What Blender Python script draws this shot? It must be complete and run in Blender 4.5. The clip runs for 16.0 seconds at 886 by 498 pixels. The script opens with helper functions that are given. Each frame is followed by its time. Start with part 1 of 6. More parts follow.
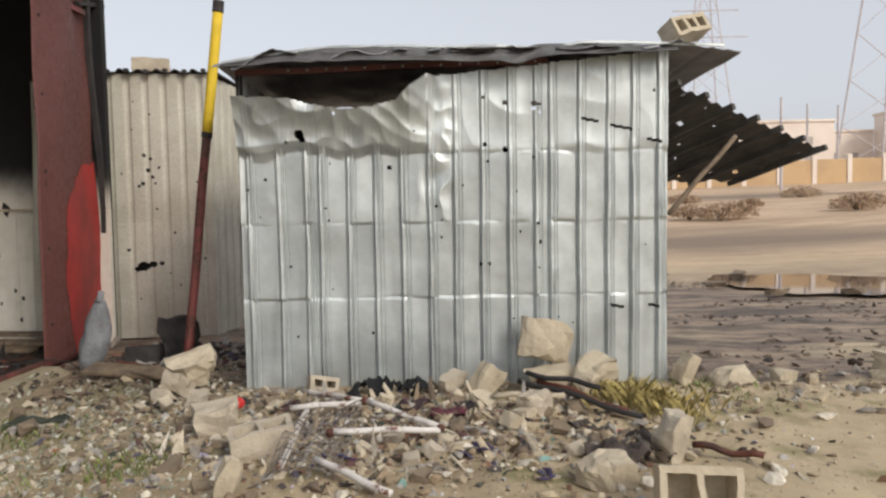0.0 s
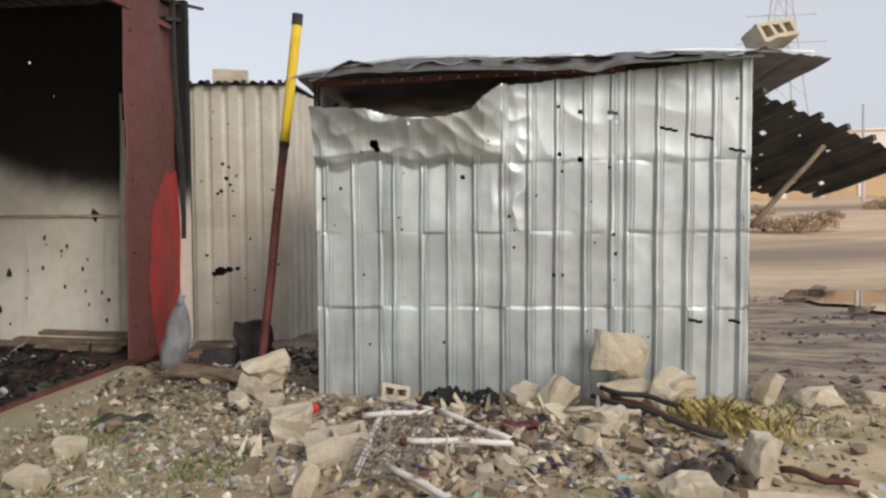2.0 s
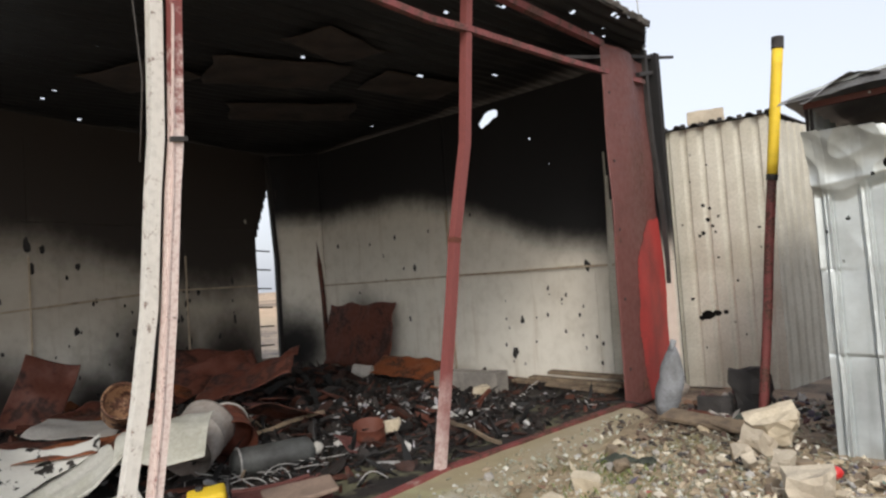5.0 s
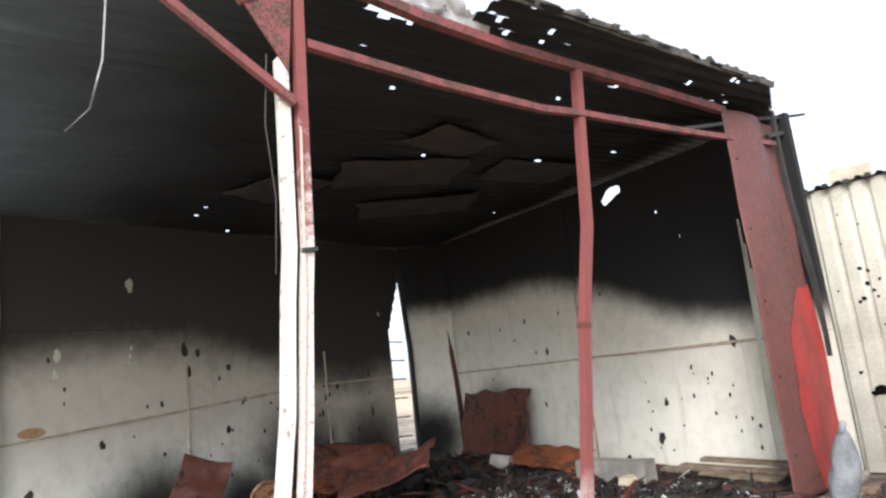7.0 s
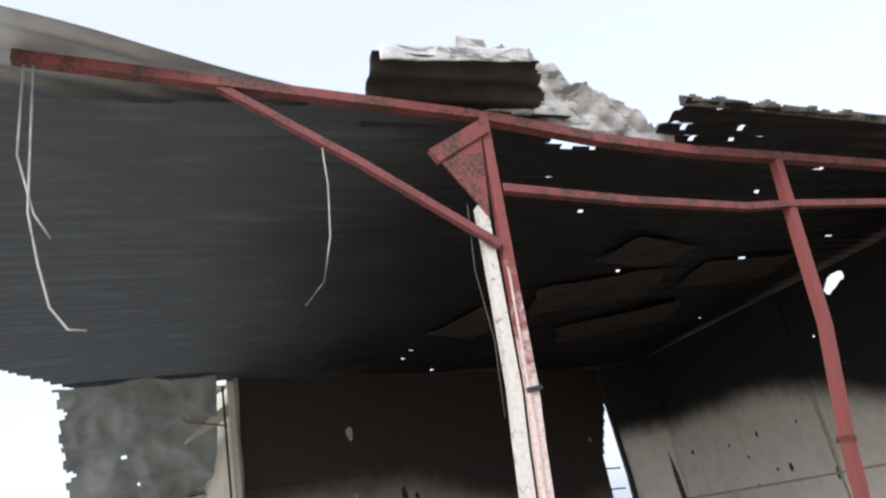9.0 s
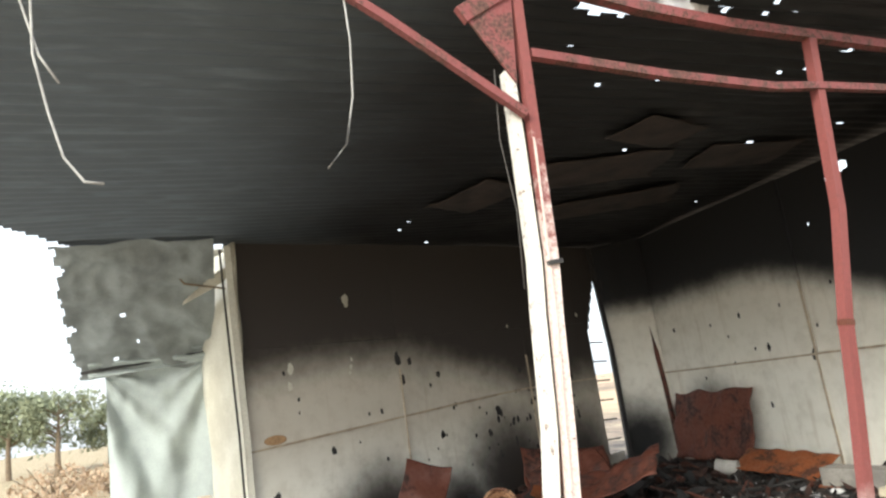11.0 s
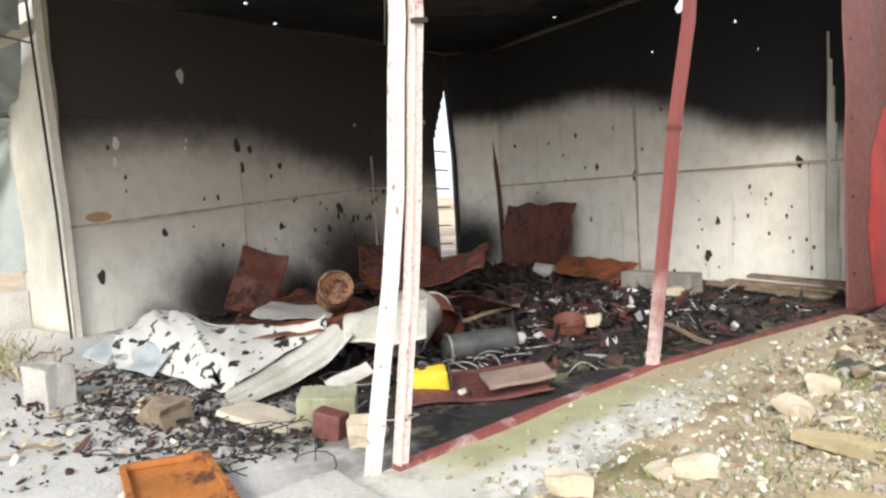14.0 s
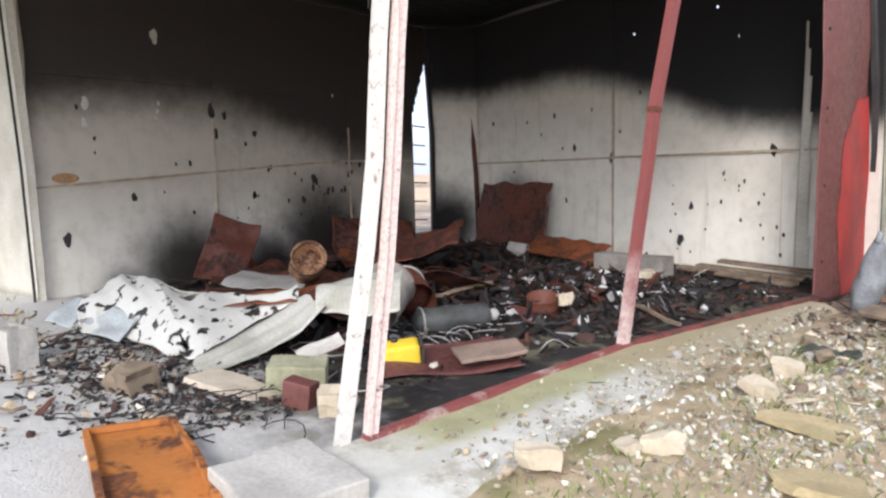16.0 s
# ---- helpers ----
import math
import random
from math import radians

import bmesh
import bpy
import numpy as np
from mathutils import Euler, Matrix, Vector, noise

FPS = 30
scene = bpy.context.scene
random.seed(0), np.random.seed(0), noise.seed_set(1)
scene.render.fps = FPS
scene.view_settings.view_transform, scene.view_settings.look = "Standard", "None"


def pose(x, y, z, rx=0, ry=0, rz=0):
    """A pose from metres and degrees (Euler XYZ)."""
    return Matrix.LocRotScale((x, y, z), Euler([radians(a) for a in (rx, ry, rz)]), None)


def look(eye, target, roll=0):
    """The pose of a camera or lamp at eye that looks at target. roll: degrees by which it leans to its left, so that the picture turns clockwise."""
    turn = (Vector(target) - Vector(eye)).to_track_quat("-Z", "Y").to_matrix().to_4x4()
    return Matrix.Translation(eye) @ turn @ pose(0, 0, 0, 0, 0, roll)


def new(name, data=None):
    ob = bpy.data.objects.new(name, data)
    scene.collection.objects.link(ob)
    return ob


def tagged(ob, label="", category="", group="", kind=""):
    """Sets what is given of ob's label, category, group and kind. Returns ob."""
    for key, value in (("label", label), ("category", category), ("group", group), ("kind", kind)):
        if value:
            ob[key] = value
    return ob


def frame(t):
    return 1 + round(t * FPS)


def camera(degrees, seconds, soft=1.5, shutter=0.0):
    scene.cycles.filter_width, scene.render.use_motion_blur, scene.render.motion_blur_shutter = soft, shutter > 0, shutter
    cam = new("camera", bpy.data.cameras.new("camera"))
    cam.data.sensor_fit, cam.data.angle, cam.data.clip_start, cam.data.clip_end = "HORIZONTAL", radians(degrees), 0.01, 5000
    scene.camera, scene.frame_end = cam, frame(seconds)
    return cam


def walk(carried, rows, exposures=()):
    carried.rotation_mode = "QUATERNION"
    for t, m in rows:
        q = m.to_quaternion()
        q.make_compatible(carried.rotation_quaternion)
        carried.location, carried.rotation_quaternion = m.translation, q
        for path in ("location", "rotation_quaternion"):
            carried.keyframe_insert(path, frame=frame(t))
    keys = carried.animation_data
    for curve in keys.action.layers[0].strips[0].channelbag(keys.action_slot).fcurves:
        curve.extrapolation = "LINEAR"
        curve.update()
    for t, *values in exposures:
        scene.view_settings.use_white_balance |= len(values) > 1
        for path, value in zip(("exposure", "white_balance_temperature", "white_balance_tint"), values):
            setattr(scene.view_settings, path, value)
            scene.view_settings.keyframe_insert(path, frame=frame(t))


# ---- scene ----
cam = camera(65.7, 16.0, soft=2.4)
PATH = [
    (0, (0.111, -0.057, 1.409), (0.072, 1.939, 1.299), -0.9),
    (0.5, (0.102, -0.061, 1.418), (0.034, 1.935, 1.313), -0.7),
    (1, (0.072, -0.061, 1.424), (-0.044, 1.933, 1.327), -0.4),
    (1.5, (0.054, -0.066, 1.423), (-0.11, 1.926, 1.335), -0.3),
    (2, (0.024, -0.044, 1.422), (-0.193, 1.942, 1.338), -0.3),
    (2.5, (0.009, -0.067, 1.432), (-0.353, 1.899, 1.359), -0.5),
    (3, (-0.028, -0.079, 1.45), (-0.635, 1.826, 1.388), -1.1),
    (3.5, (-0.068, -0.082, 1.443), (-0.917, 1.728, 1.389), -1.3),
    (4, (-0.071, -0.08, 1.443), (-1.066, 1.655, 1.428), -1.6),
    (4.5, (-0.077, -0.075, 1.443), (-1.292, 1.513, 1.462), -2.8),
    (4.7, (-0.083, -0.071, 1.443), (-1.382, 1.449, 1.489), -3.3),
    (6.8, (-0.067, -0.025, 1.49), (-1.667, 1.134, 1.795), -6.2),
    (7, (-0.066, -0.029, 1.51), (-1.665, 1.118, 1.866), -6.7),
    (7.5, (-0.06, -0.052, 1.532), (-1.66, 1.033, 2.044), -8.4),
    (8, (-0.1, -0.09, 1.57), (-1.667, 0.946, 2.256), -10.1),
    (8.5, (-0.092, -0.136, 1.601), (-1.747, 0.742, 2.302), -10.8),
    (9, (-0.13, -0.167, 1.612), (-1.849, 0.516, 2.374), -10.6),
    (9.2, (-0.159, -0.18, 1.607), (-1.904, 0.468, 2.338), -10.7),
    (11.3, (-0.334, -0.332, 1.639), (-2.166, 0.392, 1.987), -6.2),
    (11.5, (-0.36, -0.334, 1.625), (-2.194, 0.405, 1.927), -4.6),
    (12, (-0.337, -0.324, 1.55), (-2.138, 0.528, 1.723), -2.5),
    (12.5, (-0.357, -0.338, 1.517), (-2.132, 0.578, 1.623), -2.6),
    (13, (-0.353, -0.354, 1.486), (-2.087, 0.642, 1.459), -2.3),
    (13.5, (-0.379, -0.359, 1.429), (-2.094, 0.661, 1.292), -2.9),
    (14, (-0.417, -0.347, 1.363), (-2.097, 0.728, 1.211), -3.7),
    (14.5, (-0.402, -0.321, 1.322), (-2.025, 0.831, 1.122), -2.6),
    (15, (-0.42, -0.333, 1.306), (-2.036, 0.825, 1.086), -1.8),
    (15.5, (-0.457, -0.336, 1.32), (-2.07, 0.826, 1.095), -1.8),
    (16, (-0.453, -0.348, 1.328), (-2.086, 0.786, 1.109), -1.5),
]
walk(cam, [(t, look(eye, target, roll)) for t, eye, target, roll in PATH],
     [(0, 0.0, 6550, 10), (2.0, 0.0, 6500, 10), (3.5, 0.0, 6500, 10), (4.7, 0.2, 6400, 10), (6.8, 1.25, 5950, 8), (8.0, 1.08, 5800, 9), (9.2, 0.68, 5950, 11),
      (11.3, 1.4, 6350, 4), (13.0, 1.4, 6350, 6), (14.0, 1.2, 6200, 9), (16.0, 1.03, 5900, 13)])

# ---- light ----
world = bpy.data.worlds.new("overcast_sky")
scene.world = world
world.use_nodes = True
wn, wl = world.node_tree.nodes, world.node_tree.links
sky = wn.new("ShaderNodeTexSky")
sky.sky_type, sky.sun_disc = "NISHITA", False
sky.sun_elevation, sky.sun_rotation = radians(32), radians(140)
sky.air_density, sky.dust_density, sky.ozone_density = 1.0, 4.0, 1.0
pale = wn.new("ShaderNodeHueSaturation")
pale.inputs["Saturation"].default_value = 0.42
wl.new(sky.outputs[0], pale.inputs["Color"])
veil = wn.new("ShaderNodeMix")
veil.data_type = "RGBA"
veil.inputs[0].default_value = 0.55
veil.inputs[7].default_value = (4.6, 4.75, 5.15, 1.0)
wl.new(pale.outputs[0], veil.inputs[6])
wl.new(veil.outputs[2], wn["Background"].inputs[0])
wn["Background"].inputs[1].default_value = 0.17
sun = new("sun", bpy.data.lights.new("sun", "SUN"))
sun.data.energy, sun.data.angle, sun.data.color = 1.3, radians(14), (1.0, 0.92, 0.80)
# the sun stands behind the camera, to its right
sun.matrix_world = look((6, -7, 6.2), (0, 0, 0))


# ---- materials ----
class Nodes:
    """Short hand for building one node material."""

    def __init__(self, name):
        self.mat = bpy.data.materials.new(name)
        self.mat.use_nodes = True
        self.t = self.mat.node_tree
        self.b = self.t.nodes["Principled BSDF"]
        self.out = self.t.nodes["Material Output"]
        self.pos = self.node("ShaderNodeNewGeometry").outputs["Position"]
        self.obj = self.node("ShaderNodeTexCoord").outputs["Object"]

    def node(self, kind):
        return self.t.nodes.new(kind)

    def put(self, value, socket):
        if isinstance(value, (int, float)):
            socket.default_value = value
        elif isinstance(value, (tuple, list)):
            socket.default_value = (*value, 1.0) if len(value) == 3 and socket.type == "RGBA" else value
        else:
            self.t.links.new(value, socket)

    def noise(self, scale, detail=4.0, rough=0.55, where=None, distortion=0.0):
        n = self.node("ShaderNodeTexNoise")
        n.inputs["Scale"].default_value, n.inputs["Detail"].default_value = scale, detail
        n.inputs["Roughness"].default_value, n.inputs["Distortion"].default_value = rough, distortion
        self.put(where or self.obj, n.inputs["Vector"])
        return n.outputs["Fac"]

    def stretch(self, sx, sy, sz, where=None):
        n = self.node("ShaderNodeMapping")
        n.inputs["Scale"].default_value = (sx, sy, sz)
        self.put(where or self.obj, n.inputs["Vector"])
        return n.outputs[0]

    def step(self, value, lo, hi, a=0.0, b=1.0):
        n = self.node("ShaderNodeMapRange")
        n.interpolation_type = "SMOOTHSTEP"
        self.put(value, n.inputs["Value"])
        for key, v in (("From Min", lo), ("From Max", hi), ("To Min", a), ("To Max", b)):
            self.put(v, n.inputs[key])
        return n.outputs[0]

    def math(self, op, a, b=0.0, clamp=False):
        n = self.node("ShaderNodeMath")
        n.operation, n.use_clamp = op, clamp
        self.put(a, n.inputs[0]), self.put(b, n.inputs[1])
        return n.outputs[0]

    def mix(self, fac, a, b):
        n = self.node("ShaderNodeMix")
        n.data_type = "RGBA"
        self.put(fac, n.inputs[0]), self.put(a, n.inputs[6]), self.put(b, n.inputs[7])
        return n.outputs[2]

    def axis(self, which, where=None):
        n = self.node("ShaderNodeSeparateXYZ")
        self.put(where or self.pos, n.inputs[0])
        return n.outputs["XYZ".index(which)]

    def near(self, centre, radius):
        """One at the centre, falling to zero at the radius."""
        n = self.node("ShaderNodeVectorMath")
        n.operation = "DISTANCE"
        self.put(self.pos, n.inputs[0])
        n.inputs[1].default_value = centre
        return self.step(n.outputs["Value"], 0.0, radius, 1.0, 0.0)

    def random(self):
        return self.node("ShaderNodeObjectInfo").outputs["Random"]

    def island(self):
        return self.node("ShaderNodeNewGeometry").outputs["Random Per Island"]

    def done(self, colour, rough=0.7, metal=0.0, bump=None, height=0.01, strength=0.6):
        self.put(colour, self.b.inputs["Base Color"])
        self.put(rough, self.b.inputs["Roughness"])
        self.put(metal, self.b.inputs["Metallic"])
        if bump is not None:
            n = self.node("ShaderNodeBump")
            n.inputs["Distance"].default_value, n.inputs["Strength"].default_value = height, strength
            self.put(bump, n.inputs["Height"])
            self.put(n.outputs[0], self.b.inputs["Normal"])
        return self.mat


def plain(name, base, dark, scale=3.0, rough=0.75, metal=0.0, fine=40.0, height=0.004, lo=0.35, hi=0.7, vary=0.0):
    """A surface with stains at one scale and grain at another."""
    m = Nodes(name)
    c = m.mix(m.step(m.noise(scale, 5, 0.6), lo, hi), base, dark)
    grain = m.noise(fine, 3)
    c = m.mix(m.step(grain, 0.3, 0.8, 0.0, 0.35), c, tuple(v * 0.55 for v in dark))
    if vary:
        c = m.mix(m.math("MULTIPLY", m.random(), vary), c, dark)
    return m.done(c, rough, metal, grain, height)


def rusty(name, paint, amount, scale=5.0, rust=(0.16, 0.055, 0.025), dark=(0.05, 0.025, 0.018)):
    """Paint on steel, rubbed through to rust."""
    m = Nodes(name)
    n1, n2 = m.noise(scale, 6, 0.65), m.noise(scale * 9, 4)
    r = m.mix(m.step(n2, 0.3, 0.7), rust, dark)
    c = m.mix(m.step(m.math("ADD", n1, m.math("MULTIPLY", n2, 0.25)), 1.0 - amount * 0.75, 1.12 - amount * 0.75), paint, r)
    c = m.mix(m.step(m.noise(scale * 2.3, 3), 0.4, 0.8, 0.0, 0.35), c, tuple(v * 0.5 for v in paint))
    return m.done(c, m.step(n2, 0.3, 0.8, 0.55, 0.9), 0.0, n2, 0.003)


def soil(name):
    m = Nodes(name)
    big, mid, fine = m.noise(0.35, 4, where=m.pos), m.noise(2.2, 6, 0.65, where=m.pos), m.noise(24, 6, 0.7, where=m.pos)
    c = m.mix(m.step(mid, 0.35, 0.7), (0.56, 0.45, 0.295), (0.43, 0.34, 0.215))
    x, y = m.axis("X"), m.axis("Y")
    # wet dark earth behind the shed, dry tan plain further off
    edge = m.math("ADD", y, m.math("MULTIPLY", mid, 3.0))
    wet = m.math("MULTIPLY", m.step(edge, 6.4, 7.2), m.step(edge, 14.0, 22.0, 1.0, 0.0))
    c = m.mix(m.math("MULTIPLY", wet, m.step(m.noise(0.8, 6, 0.7, where=m.stretch(0.3, 1, 1, m.pos)), 0.30, 0.50)), c, m.mix(m.step(m.noise(2.4, 8, 0.8, where=m.stretch(0.3, 1, 1, m.pos)), 0.40, 0.60), (0.33, 0.245, 0.175), (0.075, 0.056, 0.045)))
    c = m.mix(m.math("MULTIPLY", m.step(edge, 14.0, 26.0), 0.8), c, m.mix(m.step(m.noise(0.5, 7, 0.75, where=m.stretch(0.25, 1, 1, m.pos)), 0.38, 0.62), (0.66, 0.47, 0.32), (0.42, 0.29, 0.19)))
    c = m.mix(m.math("MULTIPLY", m.step(m.noise(0.06, 4, where=m.stretch(0.3, 1, 1, m.pos)), 0.5, 0.62), m.step(edge, 16, 24)), c, (0.24, 0.18, 0.13))
    # darker littered earth round the rubble
    heap = m.step(m.math("ADD", x, m.math("MULTIPLY", m.noise(1.2, 4, where=m.pos), 1.6)), 1.9, 0.7)
    c = m.mix(m.math("MULTIPLY", m.math("MULTIPLY", heap, m.step(y, 6.6, 5.6)), m.step(mid, 0.3, 0.62, 0.2, 0.65)), c, (0.25, 0.19, 0.12))
    # moss near the apron and in front of the shed
    moss = m.math("MULTIPLY", m.step(m.noise(1.6, 5, 0.6, where=m.pos), 0.5, 0.66), m.step(y, 6.0, 5.2))
    c = m.mix(m.math("MULTIPLY", moss, 0.75), c, (0.17, 0.165, 0.055))
    c = m.mix(m.step(fine, 0.55, 0.8, 0.0, 0.5), c, (0.50, 0.43, 0.32))
    c = m.mix(m.step(fine, 0.45, 0.2, 0.0, 0.6), c, (0.09, 0.075, 0.055))
    rough = m.math("SUBTRACT", 0.95, m.math("MULTIPLY", wet, 0.25))
    return m.done(c, rough, 0.0, m.math("ADD", fine, m.math("MULTIPLY", mid, 2.0)), 0.02, 0.8)


def concrete(name):
    m = Nodes(name)
    n1, n2, n3 = m.noise(1.3, 6, 0.65, where=m.pos), m.noise(6, 5, where=m.pos), m.noise(60, 3, where=m.pos)
    c = m.mix(m.step(n2, 0.35, 0.7), (0.54, 0.53, 0.485), (0.43, 0.42, 0.37))
    across = m.math("ADD", m.math("ADD", m.axis("X"), m.math("MULTIPLY", m.axis("Y"), 0.17)), m.math("MULTIPLY", m.math("SUBTRACT", n2, 0.5), 0.35))
    moss = m.math("MULTIPLY", m.math("MULTIPLY", m.step(n1, 0.34, 0.52), m.step(across, -2.70, -2.88)), m.step(m.axis("Y"), 0.8, 1.6))
    c = m.mix(m.math("MULTIPLY", moss, 0.8), c, m.mix(n2, (0.34, 0.33, 0.13), (0.20, 0.19, 0.08)))
    c = m.mix(m.step(m.noise(3.1, 6, 0.7, where=m.pos), 0.5, 0.66, 0.0, 0.65), c, (0.24, 0.21, 0.15))
    dirt = m.step(m.math("ADD", m.math("ADD", m.axis("X"), m.math("MULTIPLY", m.axis("Y"), 0.17)), m.math("MULTIPLY", m.math("SUBTRACT", n1, 0.5), 0.8)), -2.46, -2.32)
    dirt = m.math("MAXIMUM", dirt, m.step(m.math("ADD", m.axis("Y"), m.math("MULTIPLY", n2, 1.6)), 3.5, 4.3, 0.0, 0.85))
    c = m.mix(m.math("MULTIPLY", dirt, m.step(m.axis("Y"), 0.5, 1.3)), c, m.mix(n2, (0.38, 0.30, 0.19), (0.26, 0.22, 0.13)))
    return m.done(c, 0.85, 0.0, m.math("ADD", n3, m.math("MULTIPLY", n2, 2.0)), 0.006)


def ash(name):
    m = Nodes(name)
    n1, n2, n3 = m.noise(2.0, 6, 0.65, where=m.pos), m.noise(14, 6, 0.7, where=m.pos), m.noise(70, 4, where=m.pos)
    c = m.mix(m.step(n1, 0.35, 0.65), (0.010, 0.0085, 0.008), (0.030, 0.022, 0.018))
    c = m.mix(m.step(n2, 0.54, 0.72, 0.0, 0.6), c, (0.085, 0.072, 0.06))
    green = m.math("MULTIPLY", m.step(n1, 0.5, 0.6), m.step(m.axis("X"), -5.4, -4.0))
    c = m.mix(m.math("MULTIPLY", green, 0.8), c, (0.16, 0.155, 0.09))
    # pale bare concrete towards the open side
    c = m.mix(m.math("MULTIPLY", m.step(m.math("ADD", m.axis("Y"), m.math("MULTIPLY", n1, 2.5)), 2.85, 1.75), 0.9), c, m.mix(n2, (0.66, 0.645, 0.61), (0.46, 0.45, 0.42)))
    return m.done(c, 0.9, 0.0, m.math("ADD", n3, m.math("MULTIPLY", n2, 2.0)), 0.010, 0.7)


def panel_white(name, low, soft, spots, base=(0.76, 0.73, 0.65), haze_most=0.45, wave=1.3, black=(0.006, 0.0055, 0.0055), fall=0.0, deepen=0.0):
    """White sandwich panel with soot that settled from a height upwards and round the fires on the floor."""
    m = Nodes(name)
    n1, n2 = m.noise(0.55, 4, 0.5, where=m.pos), m.noise(5, 6, 0.65, where=m.pos)
    c = m.mix(m.step(n2, 0.4, 0.75, 0.0, 0.35), base, (0.42, 0.38, 0.30))
    c = m.mix(m.step(m.noise(9, 4, where=m.stretch(1, 1, 0.08, m.pos)), 0.55, 0.75, 0.0, 0.25), c, (0.36, 0.27, 0.17))
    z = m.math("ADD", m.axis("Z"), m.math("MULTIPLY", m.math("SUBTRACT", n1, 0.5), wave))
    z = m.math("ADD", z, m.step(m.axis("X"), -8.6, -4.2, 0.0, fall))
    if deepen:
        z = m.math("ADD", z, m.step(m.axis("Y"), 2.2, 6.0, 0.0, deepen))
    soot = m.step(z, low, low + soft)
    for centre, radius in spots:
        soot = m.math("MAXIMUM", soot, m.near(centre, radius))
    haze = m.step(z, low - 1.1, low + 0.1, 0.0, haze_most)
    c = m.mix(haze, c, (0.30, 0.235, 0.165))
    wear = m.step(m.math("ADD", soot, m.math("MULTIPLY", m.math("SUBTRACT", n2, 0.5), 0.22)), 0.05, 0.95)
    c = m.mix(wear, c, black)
    return m.done(c, m.step(wear, 0.0, 1.0, 0.5, 0.9), 0.0, n2, 0.002)


def zinc(name, base=(0.60, 0.645, 0.65), rough=0.44, metal=0.68):
    m = Nodes(name)
    n1, n2 = m.noise(2.2, 5, 0.6), m.noise(26, 4, 0.7)
    c = m.mix(m.step(n1, 0.3, 0.7), base, tuple(v * 0.72 for v in base))
    c = m.mix(m.step(m.noise(7, 4, where=m.stretch(1, 1, 0.1)), 0.55, 0.8, 0.0, 0.5), c, tuple(v * 0.5 for v in base))
    c = m.mix(m.step(m.noise(3.3, 6, 0.7), 0.68, 0.78, 0.0, 0.5), c, (0.26, 0.21, 0.16))
    return m.done(c, m.step(n2, 0.2, 0.9, rough - 0.1, rough + 0.2), metal, n1, 0.01)


def sooty(name, base=(0.085, 0.098, 0.112)):
    """Roof sheet, black with soot inside the fire and grey beyond it."""
    m = Nodes(name)
    n1, n2 = m.noise(0.7, 5, 0.6, where=m.pos), m.noise(8, 5, where=m.stretch(1, 0.2, 1, m.pos))
    far = m.step(m.math("ADD", m.axis("Y"), m.math("MULTIPLY", n1, 2.0)), 0.6, 3.1)
    c = m.mix(m.step(n2, 0.45, 0.75, 0.0, 0.6), base, tuple(v * 2.0 for v in base))
    # soot colour includes a slight lift that stands in for lens veil
    c = m.mix(far, c, m.mix(m.step(m.noise(1.1, 5, 0.65, where=m.pos), 0.55, 0.7), (0.011, 0.011, 0.012), (0.03, 0.027, 0.026)))
    return m.done(c, m.step(n2, 0.3, 0.8, 0.6, 0.85), 0.15, n2, 0.004)


M_SOIL, M_CONC, M_ASH = soil("earth"), concrete("apron_concrete"), ash("ash_floor")
# the first spot paints the back corner's dimness along with its soot
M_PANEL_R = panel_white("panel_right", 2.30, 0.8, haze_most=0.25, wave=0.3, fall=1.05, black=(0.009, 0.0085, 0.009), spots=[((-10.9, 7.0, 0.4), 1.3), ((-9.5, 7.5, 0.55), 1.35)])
# soot here is lightened to stand in for lens veil over the dark wall
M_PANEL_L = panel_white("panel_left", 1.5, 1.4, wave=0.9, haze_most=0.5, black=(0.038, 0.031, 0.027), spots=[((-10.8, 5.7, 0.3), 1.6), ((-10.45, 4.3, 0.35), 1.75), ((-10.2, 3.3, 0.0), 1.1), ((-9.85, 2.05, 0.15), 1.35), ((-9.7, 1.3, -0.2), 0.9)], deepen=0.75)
M_ROOF = sooty("burnt_roof_sheet")
M_ZINC = zinc("galvanised_sheet", (0.60, 0.64, 0.64), 0.46, 0.62)
M_ZINC_DULL = zinc("weathered_roof_sheet", (0.34, 0.34, 0.35), 0.55, 0.5)
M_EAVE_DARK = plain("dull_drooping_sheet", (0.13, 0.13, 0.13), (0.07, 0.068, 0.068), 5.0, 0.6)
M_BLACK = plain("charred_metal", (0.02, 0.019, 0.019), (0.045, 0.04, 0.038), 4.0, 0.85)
M_CREAM = plain("cream_cladding", (0.60, 0.575, 0.49), (0.46, 0.43, 0.35), 1.8, 0.6)
M_RED = rusty("red_paint", (0.19, 0.05, 0.047), 0.56, 6.0, (0.13, 0.05, 0.035))
M_REDDARK = rusty("dark_red_paint", (0.13, 0.046, 0.039), 0.40, 2.0)
M_SCARLET = plain("scarlet_paint", (0.42, 0.04, 0.035), (0.24, 0.03, 0.028), 2.0, 0.65)
M_WHITEPOST = rusty("white_paint_worn", (0.60, 0.575, 0.53), 0.40, 14.0, (0.34, 0.22, 0.17))
M_PINKPOST = rusty("pink_worn_paint", (0.60, 0.47, 0.43), 0.42, 9.0, (0.30, 0.10, 0.085))
